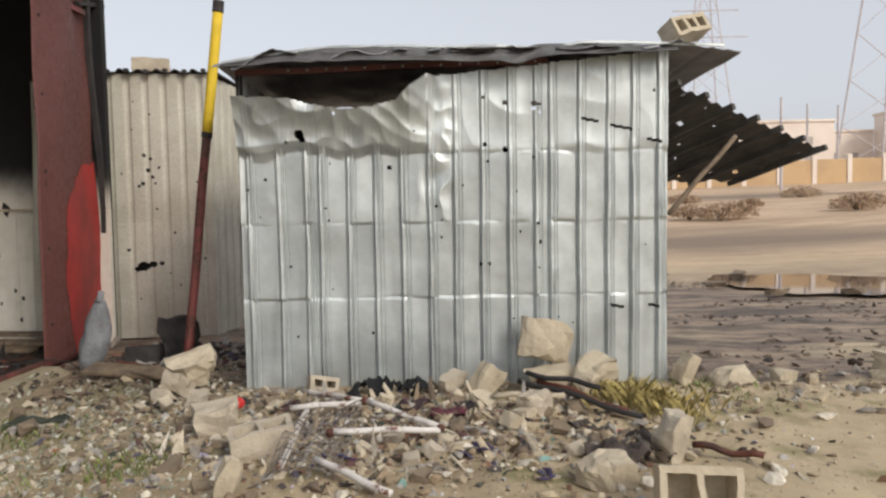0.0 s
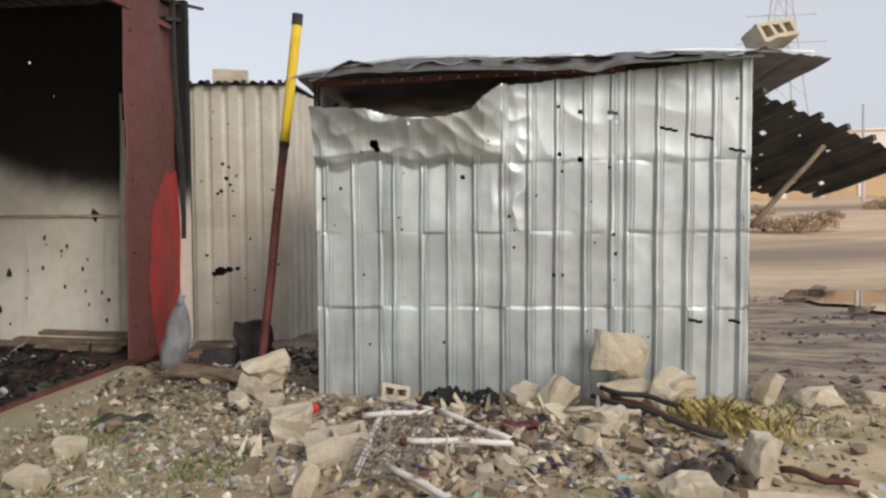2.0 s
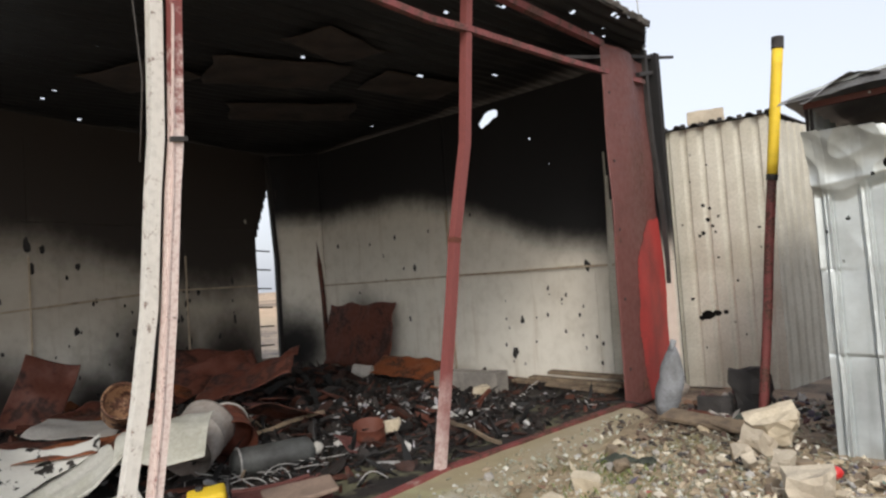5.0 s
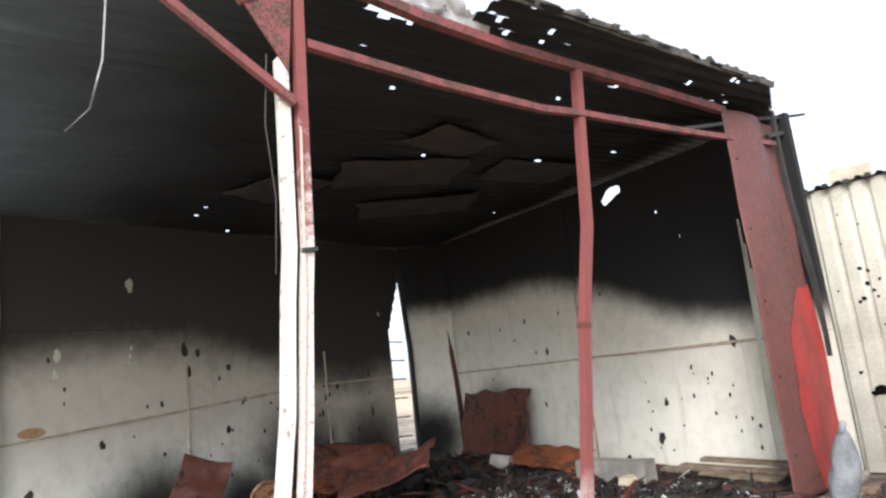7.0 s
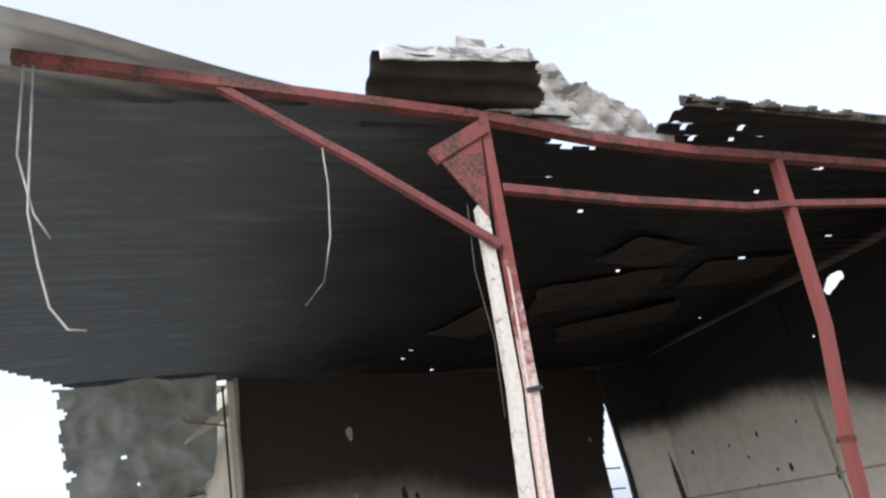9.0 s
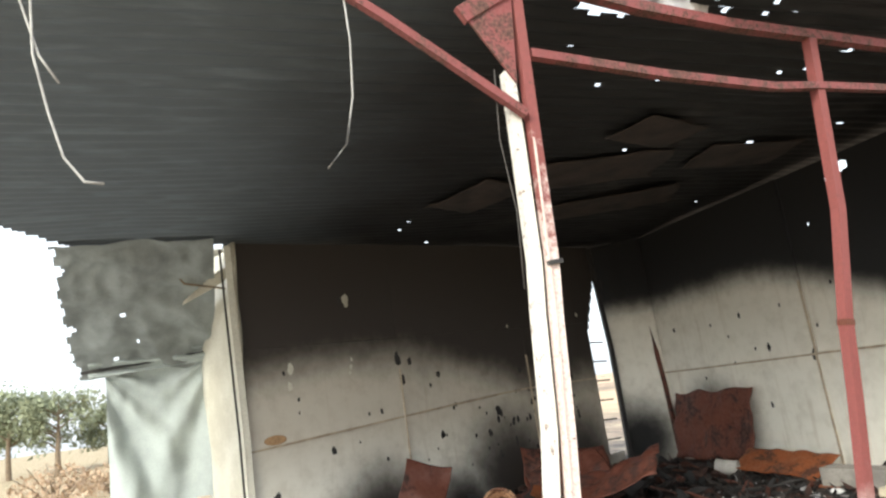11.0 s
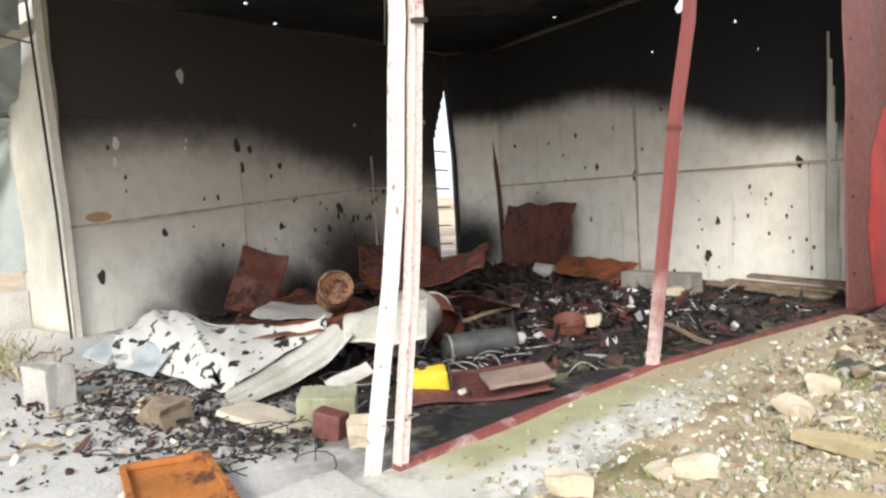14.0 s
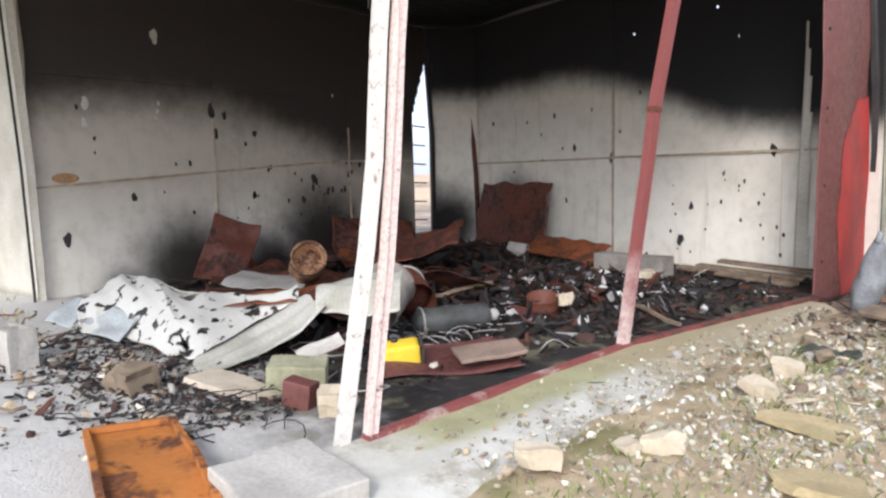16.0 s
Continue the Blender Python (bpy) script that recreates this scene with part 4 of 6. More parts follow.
bullet_marks("bullet_holes", CORNER, (1, 0, 0), (0, -1, 0), right, M_BLACK, "scattered black bullet holes in the white wall panels")
# raised pale seam trims along the panels, rust patch on one of them
M_TRIM = plain("seam_trim", (0.50, 0.42, 0.31), (0.30, 0.24, 0.18), 6, 0.7)
for nm, o, dd, nn, L in (("trim", LW0, dl, Vector((dl.y, -dl.x, 0)), 6.2), ("trim", CORNER, Vector((1, 0, 0)), Vector((0, -1, 0)), 7.4)):
    p = Vector(o) + nn * 0.045
    rise = 0.064 if dd is dl else 0.0
    ob = part(nm, tube(bmesh.new(), [p + dd * (L * k / 12) + Vector((0, 0, (1.285 if dd is dl else 1.49) + rise * min(4.4, L * k / 12) + 0.008 * n3(k * 3.1, L))) for k in range(13)], 0.014, 4, True), M_TRIM)
    tagged(ob, "thin brownish seam strip along the wall panels", "trim", kind="structure")
for s in (2.27, 4.7):
    p = LW0 + dl * s + Vector((dl.y, -dl.x, 0)) * 0.04
    tagged(part("trim", tube(bmesh.new(), [p + Vector((0, 0, 0.02)), p + Vector((0, 0, 2.1))], 0.012, 4, True), M_TRIM), "upright brownish joint strip on the wall", "trim", kind="structure")
tagged(part("trim", tube(bmesh.new(), [CORNER + Vector((3.96, -0.04, 0.02)), CORNER + Vector((3.96, -0.04, 2.5))], 0.012, 4, True), M_TRIM), "upright brownish joint strip on the wall", "trim", kind="structure")


bm = bmesh.new()
bmesh.ops.create_uvsphere(bm, u_segments=16, v_segments=8, radius=0.5, matrix=Matrix.Translation(LW0 + dl * 0.34 + Vector((dl.y, -dl.x, 0)) * 0.035 + Vector((0, 0, 1.385))) @ Matrix.Rotation(math.atan2(dl.y, dl.x), 4, "Z") @ Matrix.Diagonal((0.30, 0.012, 0.12, 1)))
tagged(part("rust_blister", bm, M_TANRUST, None, "", True), "tan rust blister on the white wall panel", "rust blister")


# ---- bay beyond the left wall ----
M_UPPER = plain("dark_grey_tarpaulin", (0.27, 0.29, 0.285), (0.15, 0.16, 0.155), 1.6, 0.8, 0, 80, 0.002)


def tarp():
    root = empty("hanging_tarpaulin", Matrix.Translation((-10.8, -1.6, 0)), "grey-green tarpaulin hung in folds across the bay", "tarpaulin")
    M = plain("tarpaulin_cloth", (0.38, 0.42, 0.40), (0.29, 0.32, 0.31), 1.5, 0.8, 0, 80, 0.002)

    def folds(s, t):
        # fans of folds that start at the two tied corners
        f1 = math.atan2(2.1 - t, s + 0.15)
        f2 = math.atan2(2.1 - t, 1.45 - s)
        r1, r2 = math.hypot(2.1 - t, s + 0.15), math.hypot(2.1 - t, 1.45 - s)
        w1 = max(0.0, min(1.0, 0.5 + (0.75 - s) * 1.4))
        return 0.07 * r1 * w1 * math.sin(f1 * 15 + 0.6 * n3(s * 2, t * 2)) + 0.06 * r2 * (1 - w1) * math.sin(f2 * 13 + 1) + 0.10 * n3(s * 1.2, t * 0.7, 2) + 0.02 * n3(s * 7, t * 4, 5)

    sheet("cloth", (0, 0.20, 0.58), (0, 1.32, 0), (0, 0, 2.05), 110, 90, folds, lambda s, t: t > 0.10 + 0.10 * abs(s - 0.5) + 0.05 * n3(s * 4, 3), M, root, "", True)
    sheet("gathered_top", (0.06, 0.0, 2.50), (0, 1.6, 0.1), (0, 0, 0.22), 80, 12, lambda s, t: 0.05 * math.sin(t * 40 + s * 3) + 0.04 * n3(s * 5, t * 9, 3), None, M, root, "", True)
    sheet("upper_cloth", (-0.1, -0.25, 2.6), (0, 1.9, 0), (1.75, 0, 1.43), 60, 40, lambda s, t: 0.10 * (1 - 2 * abs(n3(s * 1.3 + t, t * 1.8, 6))) + 0.03 * (1 - 2 * abs(n3(s * 4, t * 4, 2))), lambda s, t: s > 0.14 * n3(t * 5, 5) + 0.1 and not any((s - a) ** 2 + (t - b) ** 2 < 0.0007 for a, b in ((0.6, 0.25), (0.9, 0.6), (1.35, 0.2), (0.35, 0.15), (0.75, 1.1))), M_UPPER, root, "darker grey torn upper cloth", True)
    polybar("rail", [(0.05, -0.1, 2.6), (0.05, 1.6, 2.72)], 0.02, M_BLACK, root)
    polybar("post", [(0.02, 1.52, 0), (0.02, 1.5, 2.6)], 0.03, M_BLACK, root)
    return root


tarp()


def torn_lining():
    root = empty("torn_lining", Matrix.Translation((-9.62, -0.66, 3.2)), "cream lining sheet torn loose under the roof edge", "lining sheet")
    wave = lambda s, t: 0.04 * n3(s * 4, t * 4, 3)
    sheet("flap", (0, 0, 0.28), (0, 0.84, 0.0), (0.05, 0, 0.46), 40, 24, wave, lambda s, t: t > 0.44 * (s / 0.84) * 0.98 - 0.02 and t > 0.42 - 0.5 * s - 0.05 * n3(s * 8, 1), M_CREAM, root, "", True, 0.004)
    sheet("flap", (0.03, 0.30, 0.02), (0, 0.54, 0.28), (0, 0.06, 0.24), 30, 16, wave, lambda s, t: t < 0.05 + 0.36 * s and t < 0.22 + 0.04 * n3(s * 11, 2), M_CREAM, root, "ragged lower scrap", True, 0.004)
    polybar("batten", [(0.02, 0.02, 0.70), (0.02, 0.34, 0.30), (0.02, 0.84, 0.20)], 0.012, M_TIMBER, root, "bent dark batten")


torn_lining()


# ---- debris helpers ----
def hollow_block(bm, size=(0.40, 0.20, 0.20), cells=2, wall=0.032):
    """A moulded block: one shell with open cells on top."""
    L, W, H = size
    cell = (L - wall * (cells + 1)) / cells
    gx = [-L / 2]
    for k in range(cells):
        gx += [gx[-1] + wall, gx[-1] + wall + cell]
    gx.append(L / 2)
    gy = [-W / 2, -W / 2 + wall, W / 2 - wall, W / 2]
    deep = H * 0.12
    level = lambda i, j: deep if (0 <= i < len(gx) - 1 and 0 <= j < 3 and i % 2 == 1 and j == 1) else (H if 0 <= i < len(gx) - 1 and 0 <= j < 3 else 0.0)
    P = lambda x, y, z: bm.verts.new((x, y, z))
    for i in range(len(gx) - 1):
        for j in range(3):
            z = level(i, j)
            x0, x1, y0, y1 = gx[i], gx[i + 1], gy[j], gy[j + 1]
            bm.faces.new((P(x0, y0, z), P(x1, y0, z), P(x1, y1, z), P(x0, y1, z)))
            bm.faces.new((P(x0, y1, 0), P(x1, y1, 0), P(x1, y0, 0), P(x0, y0, 0)))
            for (di, dj, a, b) in ((1, 0, (x1, y0), (x1, y1)), (-1, 0, (x0, y1), (x0, y0)), (0, 1, (x1, y1), (x0, y1)), (0, -1, (x0, y0), (x1, y0))):
                zn = level(i + di, j + dj)
                if zn < z:
                    bm.faces.new((P(*a, zn), P(*b, zn), P(*b, z), P(*a, z)))
    bmesh.ops.remove_doubles(bm, verts=bm.verts[:], dist=1e-4)
    bmesh.ops.subdivide_edges(bm, edges=bm.edges[:], cuts=2, use_grid_fill=True)
    for v in bm.verts:
        v.co += Vector((n3(v.co.x * 11, v.co.y * 11, v.co.z * 11), n3(v.co.x * 11, v.co.y * 11, v.co.z * 11 + 4), n3(v.co.x * 9, v.co.y * 9, 8))) * 0.012
    return bm


def chunk(name, x, y, size, rot, seed, label, mat=None, z=None, group="", category="broken block"):
    """An angular piece of broken block: a roughened box with sheared corners."""
    bm = bmesh.new()
    box(bm, size)
    bmesh.ops.subdivide_edges(bm, edges=bm.edges[:], cuts=3, use_grid_fill=True)
    rg = random.Random(seed)
    cuts = [(Vector((rg.choice((-1, 1)), rg.choice((-1, 1)) * rg.random(), rg.choice((-1, 1)) * rg.random())).normalized(), rg.uniform(0.55, 0.85)) for _ in range(3)]
    hx, hy, hz = (q / 2 for q in size)
    for v in bm.verts:
        q = Vector((v.co.x / hx, v.co.y / hy, v.co.z / hz))
        for n, d in cuts:
            k = q.dot(n) - d * (abs(n.x) + abs(n.y) + abs(n.z)) * 0.8
            if k > 0:
                q -= n * k
        v.co = Vector((q.x * hx, q.y * hy, q.z * hz))
        w = min(size) * 0.16
        v.co += Vector((n3(v.co.x * 12, v.co.y * 12, v.co.z * 12 + seed), n3(v.co.x * 12 + 5, v.co.y * 12, v.co.z * 12 + seed), n3(v.co.x * 12, v.co.y * 12 + 5, v.co.z * 12 + seed))) * w
    turn = Euler([radians(a) for a in rot]).to_matrix()
    low = min((turn @ v.co).z for v in bm.verts)
    ob = part(name, bm, mat or M_STONE)
    base = surf(x, y) if z is None else z
    ob.matrix_basis = Matrix.Translation((x, y, base - low - 0.12 * min(size) - 0.006)) @ turn.to_4x4()
    return tagged(ob, label, category, group)


def surf(x, y):
    """Height of the earth, the apron or the floor."""
    if x < -3.55:
        return 0.012
    edge = -2.5 - 0.18 * max(0, y - 1.2)
    return max(ground_height(x, y), 0.05) if x < edge else ground_height(x, y)


def put_rock(name, x, y, size, seed, label, mat=None, z=None, turn=None, group="", tilt=0.0):
    turn = seed * 1.7 if turn is None else turn
    return chunk(name, x, y, size, (math.degrees(tilt) + 6 * math.sin(seed), 8 * math.cos(seed), math.degrees(turn)), seed, label, mat, z, group, "stone")


def put_block(x, y, rot, label, cells=2, size=(0.40, 0.20, 0.20), z=0.0, mat=None, name="concrete_block"):
    ob = part(name, hollow_block(bmesh.new(), size, cells), mat or M_BLOCK)
    ob.matrix_basis = Matrix.Translation((x, y, z)) @ Euler([radians(a) for a in rot]).to_matrix().to_4x4()
    return tagged(ob, label, "concrete block", "concrete blocks")


def crumpled(name, m, size, amp, seed, material, label, category, group="", n=26, keep=None, thick=0.004, bend=0.0, freq=3.0):
    root = empty(name, m, label, category, group)
    sheet("sheet", (-size[0] / 2, -size[1] / 2, 0), (size[0], 0, 0), (0, size[1], 0), n, max(4, int(n * size[1] / size[0])),
          lambda s, t: (amp * (n3(s * freq, t * freq, seed) + 0.5 * n3(s * freq * 2.6, t * freq * 2.6, seed + 5)) + bend * (s - size[0] / 2) ** 2, 0.05 * size[0] * n3(t * 2.5, seed, s), 0.06 * size[1] * n3(s * 2.5, seed + 3, t)), keep, material, root, "", True, thick)
    return root




def scatter(name, places, sizes, material, label, category, seed, flat=0.6, sub=1, long=1.0):
    """Many small loose stones or lumps as one object."""
    bm = bmesh.new()
    bmesh.ops.create_icosphere(bm, subdivisions=sub, radius=0.5)
    tv = np.array([v.co[:] for v in bm.verts])
    tf = [[v.index for v in f.verts] for f in bm.faces]
    bm.free()
    rng = np.random.default_rng(seed)
    verts, faces = [], []
    for (x, y, z), r in zip(places, sizes):
        v = tv * (1 + rng.uniform(-0.42, 0.42, (len(tv), 1)))
        v = v * np.array([long * rng.uniform(0.7, 1.5), rng.uniform(0.5, 1.1), flat * rng.uniform(0.5, 1.2)]) * r
        e = Euler((rng.normal(0, 0.5), rng.normal(0, 0.5), rng.uniform(0, 6.28))).to_matrix()
        v = v @ np.array(e).T + np.array([x, y, z + 0.22 * r * flat])
        base = len(verts)
        verts += v.tolist()
        faces += [[base + k for k in f] for f in tf]
    ob = new(name, mesh_of(name, verts, faces, material))
    return tagged(ob, label, category, kind="stuff")


def mixed(name, colours, rough=0.9, tint=(0.12, 0.095, 0.07)):
    """Loose pieces, each of one of several colours."""
    m = Nodes(name)
    r = m.node("ShaderNodeValToRGB")
    r.color_ramp.interpolation = "CONSTANT"
    els = r.color_ramp.elements
    while len(els) < len(colours):
        els.new(0.5)
    for k, c in enumerate(colours):
        els[k].position = k / len(colours)
        els[k].color = (*c, 1)
    m.put(m.island(), r.inputs[0])
    g = m.noise(30, 4, where=m.pos)
    c = m.mix(m.step(g, 0.35, 0.75, 0.0, 0.45), r.outputs[0], tint)
    return m.done(c, rough, 0.0, g, 0.004)


M_EARTHY = plain("earth_stained_block", (0.27, 0.21, 0.145), (0.17, 0.13, 0.09), 6.0, 0.95, 0.0, 60, 0.006, vary=0.6)

# ---- rubble in the yard ----
R_YARD = mixed("yard_rubble", [(0.55, 0.48, 0.36), (0.38, 0.31, 0.22), (0.25, 0.19, 0.125), (0.70, 0.64, 0.53), (0.34, 0.32, 0.29), (0.16, 0.12, 0.085), (0.46, 0.38, 0.26), (0.33, 0.25, 0.16)])
R_GLASS = mixed("pale_chippings", [(0.42, 0.43, 0.35), (0.30, 0.30, 0.22), (0.58, 0.57, 0.50), (0.20, 0.19, 0.13), (0.32, 0.30, 0.22)], 0.6)
R_PAPER = mixed("paper_and_plastic", [(0.75, 0.73, 0.70), (0.60, 0.58, 0.55), (0.55, 0.14, 0.12), (0.68, 0.66, 0.60), (0.25, 0.45, 0.40), (0.45, 0.40, 0.55)], 0.7)
R_EARTHDARK = mixed("dark_earthy_bits", [(0.07, 0.055, 0.045), (0.13, 0.10, 0.07), (0.04, 0.035, 0.032), (0.18, 0.13, 0.09), (0.10, 0.06, 0.045)])
R_DARK = mixed("litter_bits", [(0.06, 0.05, 0.05), (0.11, 0.05, 0.05), (0.085, 0.075, 0.11), (0.26, 0.23, 0.20), (0.06, 0.075, 0.065), (0.20, 0.11, 0.07), (0.42, 0.40, 0.37)])


def yard_points(n, seed, cx, cy, sx, sy, lo, hi, power=3.0, limit=None):
    rg = random.Random(seed)
    pts, sz = [], []
    while len(pts) < n:
        x, y = rg.gauss(cx, sx), rg.gauss(cy, sy)
        if x < -3.25 - 0.16 * min(max(y - 1.16, 0.0), 2.4) or (limit and not limit(x, y)) or (-1.62 < x < 1.84 and y > 5.28 + 0.05 * (x + 1.6)):
            continue
        pts.append((x, y, surf(x, y)))
        sz.append(lo + (hi - lo) * rg.random() ** power)
    return pts, sz


in_front = lambda x, y: 1.2 < y < 7.4 and x < 4.5
scatter("rubble", *yard_points(4200, 1, -0.6, 4.3, 1.15, 0.6, 0.012, 0.10, 4.0, in_front), R_YARD, "broken block, stone and plaster rubble before the shed", "rubble", 1)
scatter("gravel", *yard_points(3000, 2, -2.2, 4.5, 0.55, 1.1, 0.010, 0.05, 3.0, in_front), R_GLASS, "pale greenish chippings and broken glass", "gravel", 2)
scatter("gravel", *yard_points(900, 3, 0.8, 3.6, 1.9, 1.1, 0.010, 0.05, 4.0, in_front), R_YARD, "loose small stones on bare earth", "gravel", 3)
scatter("gravel", *yard_points(1100, 12, -2.2, 2.6, 0.5, 0.9, 0.010, 0.06, 3.5, in_front), R_YARD, "loose small stones beside the apron", "gravel", 12)
scatter("gravel", *yard_points(1100, 13, -2.9, 3.9, 0.35, 1.4, 0.008, 0.045, 3.0, lambda x, y: 1.5 < y < 6.2), R_GLASS, "dirt and chippings strewn over the apron", "gravel", 13)
scatter("gravel", *yard_points(1800, 63, -2.0, 2.7, 0.55, 0.8, 0.008, 0.045, 3.0, in_front), R_GLASS, "pale greenish chippings trodden into mossy earth", "gravel", 63)
scatter("gravel", *yard_points(1200, 64, -1.9, 2.5, 0.6, 0.7, 0.008, 0.05, 3.5, in_front), R_YARD, "small earthy stones trodden into mossy earth", "gravel", 64)
scatter("litter", *yard_points(700, 65, -2.7, 5.6, 0.4, 0.4, 0.015, 0.09, 2.2, lambda x, y: 4.8 < y < 6.6), R_EARTHDARK, "dark burnt litter heaped by the red sheet", "litter", 65, 0.35)
scatter("litter", *yard_points(1900, 4, -0.4, 4.3, 0.95, 0.5, 0.015, 0.085, 2.4, in_front), R_DARK, "dark scraps of cloth, plastic and burnt litter", "litter", 4, 0.35)
scatter("gravel", *yard_points(260, 5, 3.0, 5.2, 0.9, 0.35, 0.02, 0.14, 3.0, lambda x, y: y < 5.9), R_YARD, "pale stones along the edge of the bank", "gravel", 5)

# larger named stones and blocks
chunk("broken_block", -1.97, 5.24, (0.36, 0.22, 0.20), (24, -14, 28), 301, "cream broken block tipped against rubble at the pole", M_STONE, 0.10, "broken blocks")
chunk("broken_block", -2.05, 5.12, (0.2, 0.16, 0.14), (10, 30, 70), 302, "grey lump propping the tipped block", M_BLOCK, None, "broken blocks")
put_block(-0.98, 5.26, (75, 10, 25), "small hollow block lying on its side", 2, (0.22, 0.12, 0.15), 0.06)
put_block(-1.02, 3.84, (5, -8, 20), "grey broken hollow block in the rubble", 2, (0.36, 0.2, 0.16), 0.03)
put_block(1.20, 3.10, (70, 0, -6), "pale hollow block lying with its cells showing", 2, (0.36, 0.2, 0.18), 0.10, M_STONE)
put_block(1.94, 5.66, (66, -14, 28), "pale hollow block weighing down the shed roof", 3, (0.36, 0.16, 0.18), 2.80, M_STONE)
put_block(-3.40, 7.95, (0, 0, 20), "concrete block on the cabin roof", 2, (0.40, 0.2, 0.15), 3.07)
chunk("broken_block", 0.80, 5.22, (0.40, 0.14, 0.30), (-14, 12, 4), 303, "large cream broken block leaning on the shed", M_STONE, 0.22, "broken blocks")
chunk("broken_block", 0.80, 5.10, (0.38, 0.26, 0.18), (4, -6, 14), 304, "pale broken block under the leaning one", M_STONE, None, "broken blocks")
chunk("broken_block", 1.10, 5.02, (0.34, 0.2, 0.22), (14, -22, 30), 305, "large cream broken block in the pile", M_STONE, None, "broken blocks")
chunk("broken_block", 0.33, 5.10, (0.18, 0.14, 0.24), (16, 24, 40), 306, "cream broken block against the metal wall", M_STONE, None, "broken blocks")
put_rock("broken_block", 0.05, 5.18, (0.24, 0.15, 0.15), 34, "brown broken block against the metal wall", M_BLOCK, None, 0.8, "broken blocks")
chunk("broken_block", 1.93, 5.42, (0.13, 0.12, 0.25), (8, 24, 20), 307, "white broken block standing at the shed corner", M_STONE, None, "broken blocks")
put_rock("stone", 2.3, 5.42, (0.34, 0.2, 0.12), 36, "flat pale stone on the bank", None, None, 0.2, "stones on the bank")
put_rock("stone", 2.75, 5.5, (0.16, 0.12, 0.09), 37, "small pale stone on the bank", None, None, 0.2, "stones on the bank")
put_rock("stone", 3.75, 5.55, (0.42, 0.25, 0.2), 38, "large pale stone on the bank", None, None, 0.5, "stones on the bank")
chunk("broken_block", 0.85, 3.38, (0.26, 0.20, 0.16), (6, 4, 15), 308, "cream broken block in the rubble", M_STONE, None, "broken blocks")
put_rock("stone", -1.42, 4.22, (0.28, 0.20, 0.20), 40, "reddish brown stone in the rubble", M_BLOCK, None, 0.4)
chunk("broken_block", 1.26, 3.66, (0.14, 0.14, 0.30), (8, 10, 20), 309, "upright brown broken block in the rubble", M_BLOCK, None, "broken blocks")
put_rock("stone", 0.62, 4.55, (0.2, 0.16, 0.16), 42, "grey stone in the rubble", M_BLOCK, None, 0.9)
put_rock("stone", 0.55, 4.45, (0.16, 0.12, 0.07), 43, "white flat stone in the rubble", None, None, 0.9)
put_rock("stone", -1.02, 3.22, (0.13, 0.06, 0.22), 44, "cream splinter of block standing in rubble", None, None, 0.3, "", 0.2)
put_rock("stone", -2.66, 3.78, (0.20, 0.14, 0.10), 45, "cream stone on the chippings", None, None, 0.3)
chunk("broken_block", -2.60, 1.61, (0.20, 0.10, 0.09), (0, 4, 60), 310, "white broken brick on the apron edge", M_STONE, None, "broken blocks")
put_rock("stone", -2.44, 2.28, (0.19, 0.15, 0.08), 47, "yellowish broken stone beside the apron", None, None, 0.5)
put_rock("stone", -2.52, 2.12, (0.14, 0.10, 0.06), 48, "yellowish broken stone beside the apron", None, None, 1.5)
put_rock("stone", -1.80, 2.42, (0.36, 0.30, 0.035), 49, "flat ochre slab half sunk in the earth", M_OCHRE, None, 0.5)
put_rock("stone", -2.15, 3.05, (0.42, 0.30, 0.03), 50, "flat ochre slab half sunk in the earth", M_OCHRE, None, 0.1)
put_rock("stone", -2.55, 3.30, (0.2, 0.16, 0.10), 51, "pale stone at the edge of the apron", None, None, 0.1)
put_rock("stone", -2.1, 5.0, (0.2, 0.14, 0.12), 52, "grey stone by the tipped block", M_BLOCK, None, 0.6)
put_rock("stone", -1.75, 4.75, (0.16, 0.14, 0.12), 53, "grey stone by the tipped block", M_BLOCK, None, 1.6)
rs = random.Random(77)
for k in range(75):
    x, y = rs.gauss(-0.4, 1.15), rs.gauss(4.35, 0.5)
    if 2.9 < y < 5.15 and x > -3.0 and not (x > 1.4 and y < 4.6):
        s = 0.04 + 0.06 * rs.random() ** 2.0
        chunk("rubble_lump", x, y, (s * rs.uniform(1.1, 1.9), s, s * rs.uniform(0.5, 1.0)), (rs.uniform(-30, 30), rs.uniform(-30, 30), rs.uniform(0, 180)), 400 + k, "broken lump of block in the rubble", rs.choice((M_STONE, M_BLOCK, M_EARTHY, M_EARTHY)), None, "lumps in the rubble", "rubble")

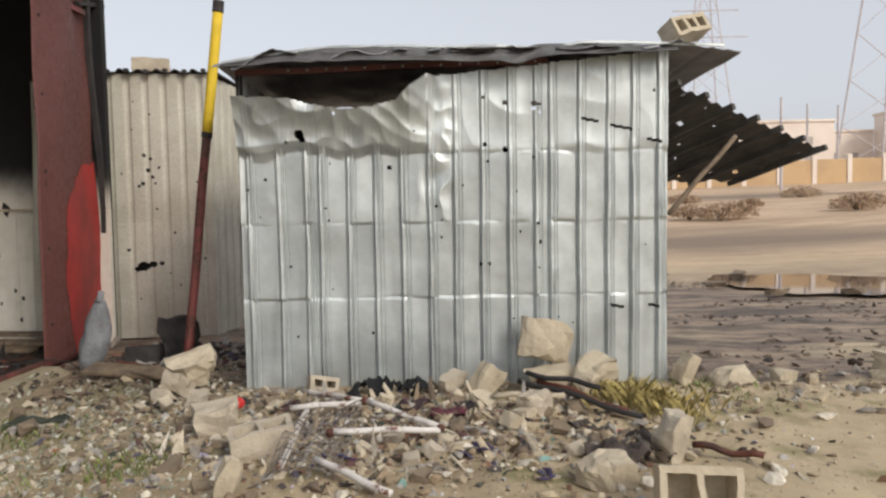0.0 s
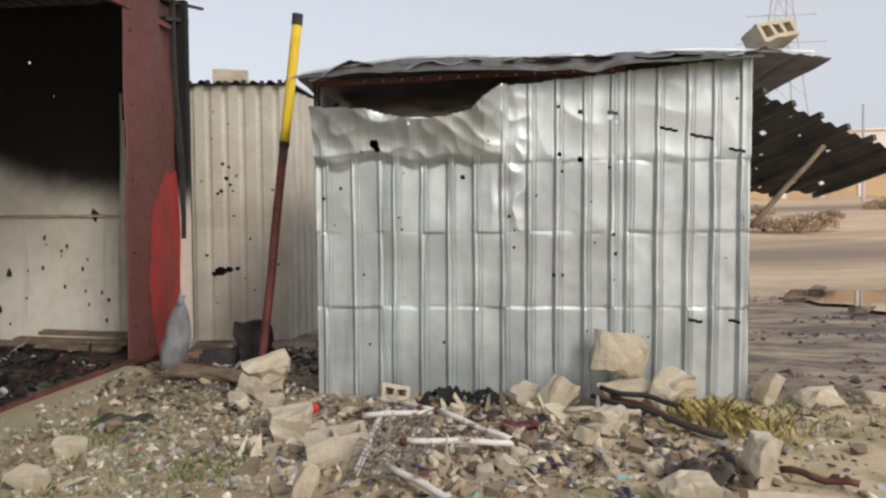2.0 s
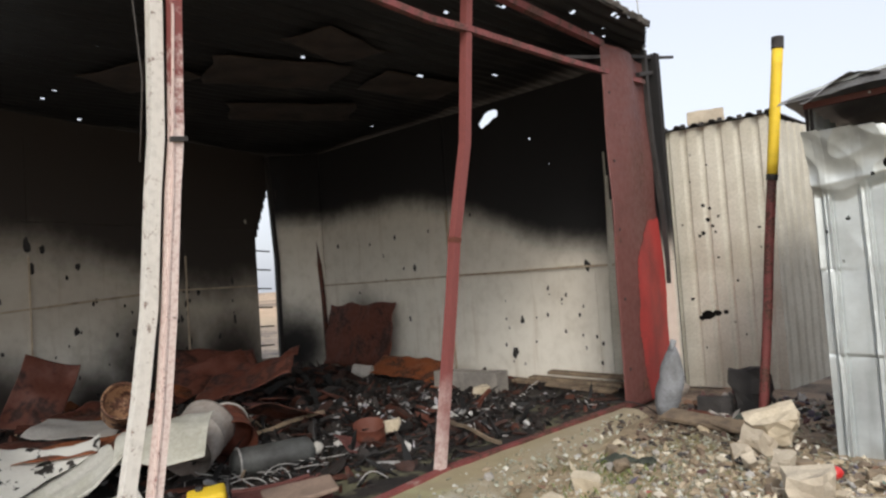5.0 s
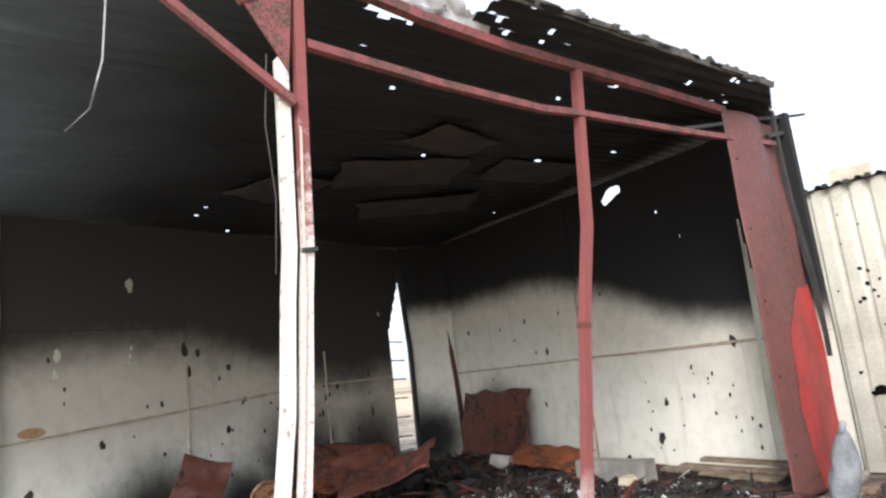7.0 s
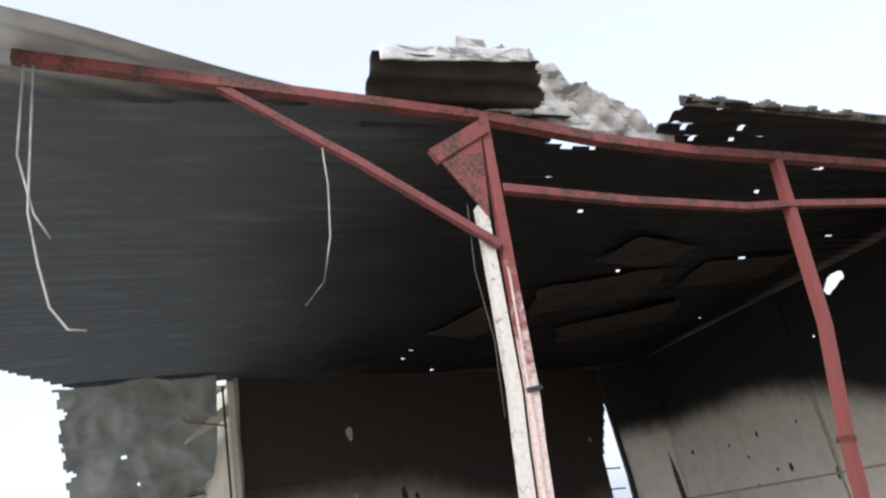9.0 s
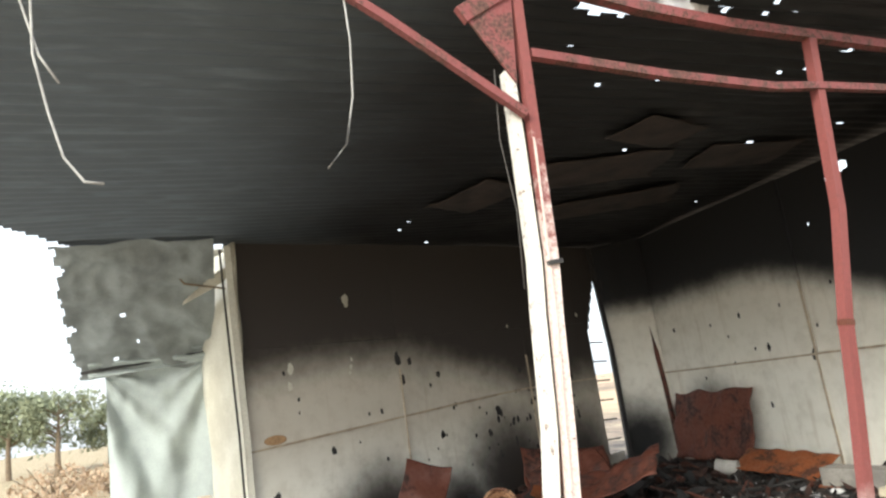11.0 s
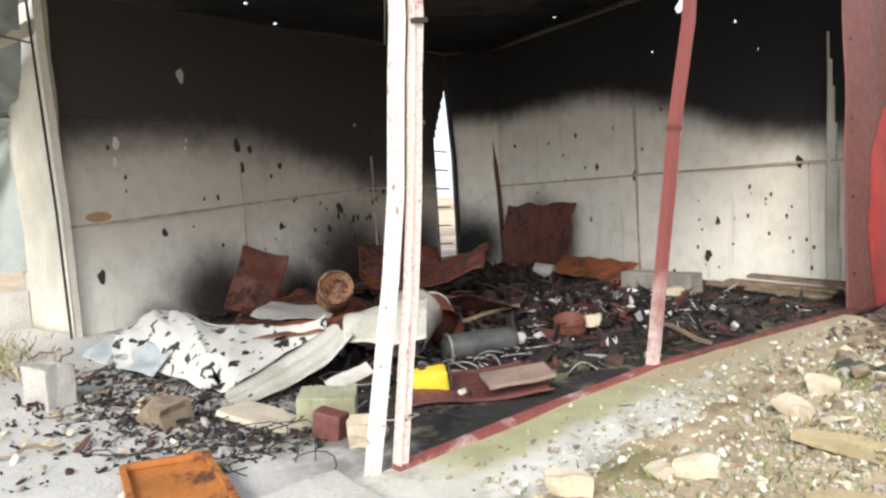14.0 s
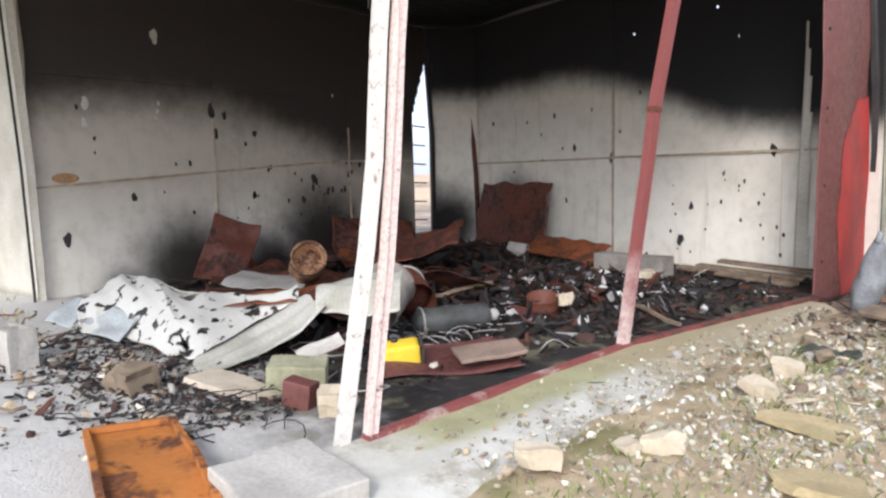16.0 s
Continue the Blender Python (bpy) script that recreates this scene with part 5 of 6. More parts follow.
# white tubes of a broken frame
M_TUBE = rusty("white_tube_paint", (0.70, 0.66, 0.62), 0.48, 7.0, (0.30, 0.12, 0.06))
def broken_frame():
    root = empty("broken_tube_frame", Matrix(), "broken white tubular frame with rusty joints on rubble", "frame")
    T = lambda a, b, s: bar("tube", a, b, 0.019, M_TUBE, root, "", 0.008, False, 7, s)
    T((-0.84, 3.46, 0.07), (-0.86, 4.25, 0.15), 1)
    T((-0.98, 4.30, 0.15), (-0.45, 4.36, 0.18), 2)
    T((-1.02, 4.85, 0.12), (-0.52, 4.36, 0.18), 3)
    T((-0.48, 4.34, 0.18), (0.0, 3.98, 0.12), 4)
    T((0.0, 3.96, 0.11), (-0.62, 3.86, 0.14), 5)
    T((-0.66, 3.52, 0.10), (-0.22, 3.16, 0.06), 6)
    for k, p in enumerate(((-0.50, 4.35, 0.18), (0.0, 3.97, 0.115), (-0.64, 3.86, 0.13))):
        bm = bmesh.new()
        bmesh.ops.create_icosphere(bm, subdivisions=2, radius=0.028, matrix=Matrix.Translation(p))
        part("joint", bm, M_RUST, root, "rusty joint", True)
    return root


broken_frame()


def rag(x, y, size, colour, seed, label, z=0.06, amp=0.09):
    m = plain("rag_cloth", colour, tuple(c * 0.5 for c in colour), 9, 0.95, 0, 90, 0.003)
    return crumpled("rag", Matrix.Translation((x, y, ground_height(x, y) + z)) @ Matrix.Rotation(seed, 4, "Z"), size, amp, seed, m, label, "rag", "rags in the rubble", 22, lambda s, t: n3(s * 6, t * 6, seed) > -0.3, 0.004, -0.3, 9.0)


rag(-0.55, 5.14, (0.44, 0.22), (0.014, 0.014, 0.016), 1, "crumpled black cloth against the metal wall", 0.05, 0.11)
rag(-0.20, 5.14, (0.34, 0.18), (0.016, 0.016, 0.018), 2, "crumpled black cloth against the metal wall", 0.05, 0.10)
for k, (x, y, sx, sy, colour, words) in enumerate([
        (0.05, 4.5, 0.24, 0.16, (0.13, 0.035, 0.05), "dark red rag trodden into the rubble"),
        (-0.20, 4.66, 0.22, 0.14, (0.07, 0.04, 0.045), "dark red rag trodden into the rubble"),
        (0.16, 4.72, 0.2, 0.13, (0.05, 0.04, 0.045), "charred rag trodden into the rubble"),
        (-0.56, 3.64, 0.26, 0.15, (0.06, 0.045, 0.14), "purple rag under the white tubes"),
        (0.2, 3.82, 0.2, 0.12, (0.08, 0.06, 0.12), "faded purple rag in the rubble"),
        (0.55, 3.5, 0.15, 0.1, (0.09, 0.07, 0.16), "purple scrap in the rubble"),
        (-0.75, 4.75, 0.22, 0.14, (0.24, 0.21, 0.2), "grey scrap in the rubble"),
        (-1.05, 4.62, 0.26, 0.15, (0.10, 0.05, 0.05), "maroon scrap in the rubble"),
        (-1.5, 4.85, 0.2, 0.14, (0.05, 0.045, 0.045), "black scrap in the rubble"),
        (-2.1, 4.9, 0.24, 0.15, (0.03, 0.028, 0.028), "black scrap by the tipped block"),
        (-2.75, 4.45, 0.42, 0.18, (0.07, 0.08, 0.06), "dark green cloth on the chippings"),
        (-0.2, 4.1, 0.2, 0.12, (0.18, 0.09, 0.05), "rust brown scrap in the rubble"),
        (0.9, 4.2, 0.24, 0.14, (0.12, 0.10, 0.085), "brown scrap in the rubble"),
        (1.3, 4.05, 0.26, 0.16, (0.14, 0.12, 0.10), "brown scrap in the rubble")]):
    rag(x, y, (sx, sy), colour, k + 3, words, 0.03, 0.045)
rag(1.05, 3.68, (0.30, 0.40), (0.10, 0.078, 0.068), 27, "brown cloth draped on the rubble", 0.10, 0.08)


def netting():
    """Fine wire net slumped inside the tube frame."""
    bm = bmesh.new()
    drop = lambda a, b: Vector((-0.90 + 0.34 * a + 0.06 * b, 3.42 + 0.75 * b, 0.04 + 0.16 * b + 0.06 * math.sin(3 * a + 4 * b) + 0.03 * n3(a * 4, b * 4)))
    for k in range(10):
        tube(bm, [drop(k / 9, q / 10) for q in range(11)], 0.004, 4)
        tube(bm, [drop(q / 8, k / 9) for q in range(9)], 0.004, 4)
    tagged(part("wire_netting", bm, M_NET), "grey wire netting slumped inside the white tubes", "netting")


M_NET = plain("dull_net_wire", (0.22, 0.20, 0.18), (0.12, 0.10, 0.09), 8, 0.7)
netting()
scatter("splinters", *yard_points(420, 61, -0.3, 4.35, 1.0, 0.5, 0.02, 0.07, 2.0, in_front), R_YARD, "pale splinters of wood and plaster strewn on rubble", "splinters", 61, 0.3, 1, 5.0)
scatter("paper_scraps", *yard_points(260, 62, -0.5, 4.2, 1.2, 0.6, 0.02, 0.08, 2.5, in_front), R_PAPER, "white and coloured paper and plastic scraps", "litter", 62, 0.12)
# burnt sticks in front of the pile
for k, (a, b, mm) in enumerate([((0.55, 4.92, 0.16), (1.30, 4.35, 0.06), M_BLACK), ((0.70, 4.98, 0.14), (1.22, 4.42, 0.08), M_RUST), ((0.35, 4.72, 0.10), (0.85, 4.66, 0.12), M_STONE), ((0.62, 5.0, 0.2), (1.1, 4.7, 0.16), M_BLACK), ((1.42, 3.75, 0.08), (1.75, 3.6, 0.07), M_RUST), ((-2.9, 5.7, 0.08), (-2.2, 5.5, 0.06), M_TIMBER), ((-3.1, 5.95, 0.1), (-2.3, 5.75, 0.08), M_RUST)]):
    tagged(bar("stick", a, b, 0.02, mm, None, "", 0.02, False, 8, k), "burnt stick lying on the rubble" if mm is M_BLACK else "loose broken stick on the rubble", "stick", "sticks in the rubble")
# unidentified red plastic scrap, shaped as a flattened ball
bm = bmesh.new()
bmesh.ops.create_icosphere(bm, subdivisions=2, radius=0.055, matrix=Matrix.Diagonal((1, 1, 0.75, 1)))
cap = part("red_plastic_scrap", bm, plain("red_plastic", (0.6, 0.02, 0.02), (0.5, 0.02, 0.02), 5, 0.4), None, "", True)
cap.location = (-1.36, 4.40, 0.16)
tagged(cap, "small bright red plastic scrap on a stone", "bottle")

# plank, slumped sack and rusty drum by the red sheet
bm = bmesh.new()
box(bm, (0.75, 0.2, 0.04), Matrix(), 0.01)
board = part("plank", bm, M_TIMBER)
board.matrix_basis = Matrix.Translation((-2.72, 5.72, 0.08)) @ Euler((0.2, 0.05, -0.15)).to_matrix().to_4x4()
tagged(board, "brown wooden board lying on the rubble", "plank")
def sack():
    root = empty("upright_sack", Matrix.Translation((-3.22, 6.02, 0)), "grey plastic sack standing against the red sheet", "sack")
    bm = bmesh.new()
    bmesh.ops.create_uvsphere(bm, u_segments=28, v_segments=22, radius=0.5)
    for v in bm.verts:
        h = v.co.z + 0.5
        w = 0.21 * (1.0 - 0.42 * h)
        flat = (abs(v.co.x * 2) ** 0.7) * 0.5 * (1 if v.co.x > 0 else -1)
        v.co = Vector((flat * w * 1.5 + 0.10 * h, v.co.y * w * 0.9 + 0.05 * h, h * 0.68))
        v.co += Vector((n3(v.co.x * 9, v.co.y * 9, v.co.z * 6), n3(v.co.x * 9 + 4, v.co.y * 9, v.co.z * 6), 0)) * 0.03
    part("body", bm, plain("grey_sack", (0.24, 0.25, 0.27), (0.14, 0.145, 0.15), 5, 0.6), root, "", True)
    bm = bmesh.new()
    tube(bm, [(0.09, 0.04, 0.64), (0.10, 0.05, 0.69), (0.11, 0.05, 0.73)], [0.04, 0.028, 0.03], 8)
    part("neck", bm, plain("grey_sack_neck", (0.30, 0.32, 0.34), (0.18, 0.19, 0.2), 5, 0.6), root, "tied neck", True)


sack()
put_rock("charred_tyre_lump", -2.62, 6.65, (0.34, 0.3, 0.42), 60, "charred black lump behind the pole", M_BLACK, None, 0.2)
put_rock("charred_lump", -2.9, 6.4, (0.3, 0.2, 0.18), 61, "charred black lump behind the pole", M_BLACK, None, 0.2)


tagged(part("overhead_cable", tube(bmesh.new(), [(-3.82, 7.36, 3.95), (-3.80, 7.26, 4.6), (-3.79, 7.10, 6.1), (-3.76, 6.85, 8.5), (-3.70, 6.4, 12.0)], 0.007, 6), M_WIRE), "thin grey cable running up from the roof corner", "cable")


# dark pieces added to deepen the shaded ground behind the pole
scatter("burnt_debris", *yard_points(500, 14, -2.6, 6.7, 0.45, 0.45, 0.02, 0.14, 2.0, lambda x, y: 6.2 < y < 7.5 and x < -1.7), R_DARK, "charred litter heaped between the shed and cabin", "debris", 14, 0.5)

# ---- weeds ----
def tufts(name, spots, colour, label, seed, height=0.16, base=None):
    rg = random.Random(seed)
    verts, faces = [], []
    for x, y, n, r in spots:
        for _ in range(n):
            px, py = x + rg.gauss(0, r), y + rg.gauss(0, r)
            z = ground_height(px, py) - 0.005 if base is None else base
            a, h = rg.uniform(0, 6.28), height * rg.uniform(0.4, 1.1)
            dx, dy = math.cos(a), math.sin(a)
            b = len(verts)
            wv = 0.005
            verts += [(px - dy * wv, py + dx * wv, z), (px + dy * wv, py - dx * wv, z), (px + dx * h * 0.3 + dy * wv * 0.6, py + dy * h * 0.3 - dx * wv * 0.6, z + h * 0.7), (px + dx * h * 0.7, py + dy * h * 0.7, z + h)]
            faces += [(b, b + 1, b + 2), (b, b + 2, b + 3)]
    m = mixed(name + "_blades", [colour, tuple(c * 0.7 for c in colour), tuple(min(1, c * 1.4) for c in colour)], 0.7)
    return tagged(new(name, mesh_of(name, verts, faces, m)), label, "grass", kind="stuff")


tufts("dry_grass", [(1.35, 4.85, 260, 0.13), (1.55, 4.6, 160, 0.14), (1.2, 5.05, 120, 0.1)], (0.36, 0.29, 0.10), "dry yellow straw beside the broken blocks", 1)
tufts("weeds", [(-1.72, 3.6, 200, 0.12), (-2.4, 3.2, 120, 0.2), (-2.0, 2.6, 140, 0.25), (-2.6, 4.1, 160, 0.25), (2.0, 5.25, 200, 0.3), (-2.3, 1.7, 120, 0.2)], (0.15, 0.19, 0.045), "short green weeds between the stones", 2, 0.06)
tufts("straw", [(-8.6, -0.75, 260, 0.3), (-9.4, -0.9, 200, 0.35), (-7.6, -0.5, 120, 0.25)], (0.34, 0.29, 0.15), "dry straw strewn on the pale floor by the tarpaulin", 7, 0.14, 0.012)
# ---- concrete apron before the sill ----
def apron():
    n, k = 60, 14
    verts, faces = [], []
    for j in range(n + 1):
        y = -5.5 + 11.6 * j / n
        inner = -3.33 - 0.39 * max(0.0, min(1.0, (y - 1.16) / 2.4)) - 0.02 * max(0, y - 3.56) - 0.03
        outer = -2.5 - 0.18 * max(0, y - 1.2) + 0.16 * n3(y * 1.6, 2) + 0.05 * n3(y * 6, 4)
        if y < 1.0:
            outer = -2.5 + (1.0 - y) * 0.25 + 0.1 * n3(y * 2, 3)
        for i in range(k + 1):
            x = inner + (outer - inner) * i / k
            z = 0.045 + 0.008 * n3(x * 3, y * 3, 2) - 0.075 * max(0.0, (i / k - 0.55) / 0.45) ** 1.3
            verts.append((x, y, z))
    for j in range(n):
        for i in range(k):
            a = j * (k + 1) + i
            faces.append((a, a + 1, a + k + 2, a + k + 1))
    tagged(new("pavement", mesh_of("pavement", verts, faces, M_CONC, True)), "cracked mossy concrete apron in front of the shop", "pavement", kind="structure")


apron()

# ---- burnt contents of the shop ----
R_BURNT = mixed("burnt_debris", [(0.007, 0.007, 0.007), (0.016, 0.010, 0.008), (0.010, 0.0085, 0.008), (0.018, 0.013, 0.011), (0.075, 0.022, 0.011), (0.008, 0.008, 0.008), (0.026, 0.02, 0.017), (0.042, 0.016, 0.010)], 0.75, (0.012, 0.01, 0.009))
R_ASHES = mixed("pale_scraps", [(0.55, 0.55, 0.54), (0.30, 0.30, 0.30), (0.68, 0.67, 0.65), (0.40, 0.39, 0.42), (0.22, 0.22, 0.23)], 0.7)


def shop_points(n, seed, cx, cy, sx, sy, lo, hi, power, heap=0.0):
    rg = random.Random(seed)
    pts, sz = [], []
    while len(pts) < n:
        x, y = rg.gauss(cx, sx), rg.gauss(cy, sy)
        wall_x = LW0.x + (y - LW0.y) * (CORNER.x - LW0.x) / (CORNER.y - LW0.y) + 0.15
        if x > -3.95 or y > 7.35 or x < wall_x:
            continue
        r = lo + (hi - lo) * rg.random() ** power
        z = 0.02 + heap * math.exp(-((x - cx) / sx) ** 2 - ((y - cy) / sy) ** 2) * rg.random()
        pts.append((x, y, z)), sz.append(r)
    return pts, sz


scatter("burnt_debris", *shop_points(3400, 31, -6.4, 4.3, 1.7, 1.5, 0.02, 0.11, 3.0, 0.14), R_BURNT, "black charred debris heaped over the floor", "debris", 31, 0.3, 1, 1.7)
scatter("burnt_debris", *shop_points(1500, 32, -9.0, 5.0, 1.2, 1.4, 0.04, 0.18, 2.2, 0.35), R_BURNT, "black charred debris heaped at the back", "debris", 32, 0.4, 1, 1.7)
scatter("burnt_shards", *shop_points(700, 36, -6.4, 4.4, 1.6, 1.4, 0.05, 0.22, 2.2, 0.22), R_BURNT, "flat charred shards of board and sheet", "debris", 36, 0.16)
scatter("burnt_debris", *shop_points(1600, 37, -4.9, 4.6, 0.7, 1.4, 0.015, 0.07, 2.0, 0.04), R_BURNT, "fine black cinders along the sill", "debris", 37, 0.3, 1, 1.8)
scatter("burnt_slivers", *shop_points(900, 38, -6.0, 4.4, 1.5, 1.4, 0.02, 0.08, 1.6, 0.16), R_BURNT, "thin burnt slivers of wood and wire", "debris", 38, 0.4, 1, 5.0)
scatter("pale_slivers", *shop_points(160, 39, -5.7, 4.6, 1.2, 1.2, 0.015, 0.05, 1.8, 0.14), R_ASHES, "thin pale slivers of plastic and metal", "scraps", 39, 0.3, 1, 6.0)
scatter("pale_scraps", *shop_points(380, 33, -5.8, 4.7, 1.4, 1.3, 0.02, 0.12, 2.8, 0.2), R_ASHES, "pale ash flakes, paper and plastic scraps", "scraps", 33, 0.3)
scatter("burnt_debris", *shop_points(800, 34, -5.4, 0.6, 0.9, 0.5, 0.01, 0.07, 3.0, 0.05), R_BURNT, "charred scraps across the pale floor", "debris", 34, 0.4, 1, 1.2)
scatter("pale_scraps", *shop_points(300, 35, -5.4, 0.4, 1.2, 0.9, 0.015, 0.09, 3.0, 0.04), R_YARD, "chips of plaster and stone on the floor", "rubble", 35, 0.5)


def wires(name, n, seed, cx, cy, sx, sy, label, material, r=0.006):
    """Tangled burnt wire as one heap."""
    rg = random.Random(seed)
    bm = bmesh.new()
    for _ in range(n):
        x, y = rg.gauss(cx, sx), rg.gauss(cy, sy)
        a, l, h = rg.uniform(0, 6.28), rg.uniform(0.15, 0.55), rg.uniform(0.0, 0.07)
        c = rg.uniform(-5, 5)
        pts = []
        for k in range(7):
            f = k / 6
            pts.append((x + l * f * math.cos(a + c * f), y + l * f * math.sin(a + c * f), 0.03 + h * math.sin(math.pi * f)))
        tube(bm, pts, r, 4)
    ob = part(name, bm, material)
    return tagged(ob, label, "wire", kind="stuff")


wires("burnt_wire", 110, 1, -5.6, 4.3, 1.0, 1.2, "tangled burnt wire over the debris", M_BLACK, 0.006)
scatter("burnt_debris", *shop_points(700, 40, -4.5, 0.75, 0.45, 0.35, 0.012, 0.06, 2.5, 0.03), R_BURNT, "charcoal crumbs around the posts", "debris", 40, 0.4)
wires("burnt_wire", 45, 2, -5.6, 0.5, 0.6, 0.4, "tangled burnt wire by the wall end", M_BLACK, 0.004)
wires("burnt_wire", 30, 3, -5.0, 2.9, 0.5, 0.5, "tangled burnt wire round the tank", M_WIRE, 0.005)
wires("burnt_wire", 16, 4, -4.2, 0.75, 0.25, 0.2, "tangled burnt wire on the floor", M_BLACK, 0.004)

# crumpled white cladding sheet across the opening
M_CLAD = Nodes("holed_white_cladding")
_s = M_CLAD.noise(8.5, 3, 0.5, where=M_CLAD.stretch(1.3, 1.3, 0.7), distortion=0.3)
_g = M_CLAD.noise(30, 4)
_c = M_CLAD.mix(M_CLAD.step(_g, 0.4, 0.8, 0, 0.3), (0.50, 0.495, 0.46), (0.36, 0.35, 0.315))
_c = M_CLAD.mix(M_CLAD.step(_s, 0.59, 0.61), _c, (0.02, 0.018, 0.016))
M_CLAD = M_CLAD.done(_c, 0.5, 0.0, _g, 0.003)


M_CLADPLAIN = plain("white_cladding", (0.52, 0.515, 0.47), (0.37, 0.36, 0.30), 2.5, 0.5)


def ruled(name, a, b, nu, nv, bulge, material, parent, label="", keep=None, thick=0.004):
    """A bent sheet between two edges, each a smooth line through a few points."""
    def along(pts, f):
        n = len(pts) - 1
        k = min(int(f * n), n - 1)
        q = f * n - k
        P = [Vector(pts[max(0, min(n, k + d))]) for d in (-1, 0, 1, 2)]
        return 0.5 * (2 * P[1] + (P[2] - P[0]) * q + (2 * P[0] - 5 * P[1] + 4 * P[2] - P[3]) * q * q + (3 * P[1] - P[0] - 3 * P[2] + P[3]) * q ** 3)

    verts, faces, w = [], [], nu + 1
    for j in range(nv + 1):
        for i in range(w):
            f, g = i / nu, j / nv
            verts.append(along(a, f).lerp(along(b, f), g) + Vector((0, 0, bulge(f, g))))
    for j in range(nv):
        for i in range(nu):
            if keep is None or keep((i + 0.5) / nu, (j + 0.5) / nv):
                faces.append((j * w + i, j * w + i + 1, (j + 1) * w + i + 1, (j + 1) * w + i))
    ob = new(name, mesh_of(name, verts, faces, material, True))
    ob.parent = parent
    mod = ob.modifiers.new("thickness", "SOLIDIFY")
    mod.thickness = thick
    return tagged(ob, label)


def cladding():
    root = empty("crumpled_cladding_sheet", Matrix(), "big crumpled white metal sheet, scorched and holed", "metal sheet")
    front = [(-6.5, 0.33, 0.12), (-6.3, 0.6, 0.07), (-5.7, 0.78, 0.05), (-5.35, 0.92, 0.08), (-5.6, 1.45, 0.19), (-5.5, 1.76, 0.36)]
    ridge = [(-6.95, 0.35, 0.28), (-7.0, 0.62, 0.47), (-6.9, 0.9, 0.50), (-6.4, 1.08, 0.42), (-6.05, 1.5, 0.36), (-5.75, 1.85, 0.40)]
    folds = lambda f, g: 0.05 * math.sin(math.pi * g) + 0.035 * (1 - 2 * abs(n3(f * 6, g * 1.6, 2))) + 0.008 * n3(f * 16, g * 5, 2) + 0.006 * math.sin(f * 42 + g * 4)
    ruled("sheet", front, ridge, 110, 40, folds, M_CLAD, root, "", lambda f, g: g < 0.93 + 0.12 * n3(f * 16, 3) and n3(f * 12, g * 5, 11) > -0.52)
    # back of the hump falls to the floor
    fall = [(x - 0.35, y + 0.18, 0.04) for x, y, z in ridge]
    ruled("back_slope", ridge, fall, 60, 14, lambda f, g: -0.02 * math.sin(math.pi * g) + 0.02 * n3(f * 9, g * 4, 6), M_CLADPLAIN, root)
    # long tongue that sweeps up to the post
    lower = [(-5.02, 0.75, 0.04), (-5.06, 1.02, 0.05), (-5.08, 1.32, 0.11), (-4.95, 1.54, 0.25), (-4.85, 1.68, 0.43)]
    upper = [(-5.33, 0.90, 0.10), (-5.52, 1.22, 0.15), (-5.68, 1.50, 0.22), (-5.6, 1.68, 0.32), (-5.44, 1.80, 0.42)]
    ruled("folded_sheet", lower, upper, 80, 20, lambda f, g: -0.012 * math.sin(math.pi * g) + 0.010 * n3(f * 8, g * 3, 6) + 0.006 * math.sin(g * 18), M_CLADPLAIN, root)
    polybar("rolled_edge", [Vector(q) + Vector((0.0, 0.0, 0.006)) for q in lower], 0.008, M_CLADPLAIN, root)
    ruled("raised_sheet", [(-4.95, 1.65, 0.38), (-4.62, 1.84, 0.36), (-4.45, 2.05, 0.40)], [(-5.35, 1.85, 0.47), (-5.1, 2.1, 0.57), (-4.9, 2.36, 0.60)], 40, 20, lambda f, g: 0.07 * math.sin(math.pi * g) + 0.015 * n3(f * 5, g * 4, 9), M_CLADPLAIN, root, "pale sheet bent up behind the posts")
    sheet("torn_corner", (-6.95, 0.12, 0.20), (0.75, 0.42, -0.10), (-0.1, 0.25, 0.16), 30, 14, lambda s, t: 0.05 * n3(s * 5, t * 5, 3), lambda s, t: n3(s * 4, t * 4) > -0.4, plain("bluish_cladding", (0.42, 0.455, 0.46), (0.28, 0.30, 0.31), 4, 0.55), root, "bluish torn corner", True, 0.004)
    return root


cladding()


def place_sheet(name, p, size, rot, amp, seed, mat, label, bend=0.0, category="metal sheet", group="rusty sheets"):
    m = Matrix.Translation(p) @ Euler([radians(a) for a in rot]).to_matrix().to_4x4()
    return crumpled(name, m, size, amp * 1.2, seed, mat, label, category, group, 36, None, 0.005, bend, 2.0)


def rust_tray(name, p, size, rot, mat, label, lip=0.06, seed=0):
    """A bent steel door or tray with turned-up edges."""
    root = empty(name, Matrix.Translation(p) @ Euler([radians(a) for a in rot]).to_matrix().to_4x4(), label, "metal panel", "rusty panels")
    L, W = size

    def off(s, t):
        return 0.05 * n3(s * 2.4, t * 2.4, seed) + 0.06 * math.sin(s * 2 / L + seed)

    sheet("tray", (-L / 2, -W / 2, 0), (L, 0, 0), (0, W, 0), 50, 30, off, lambda s, t: s < L - 0.12 * abs(n3(t * 8, seed)), mat, root, "", True, 0.005)
    for t in (0.0, W):
        polybar("lip", [(-L / 2 + s, t - W / 2, off(s, t) + lip * 0.35) for s in (L * k / 10 for k in range(10))], lip * 0.3, mat, root)
    polybar("lip", [(-L / 2, t - W / 2, off(0, t) + lip * 0.35) for t in (W * k / 6 for k in range(7))], lip * 0.3, mat, root)
    return root


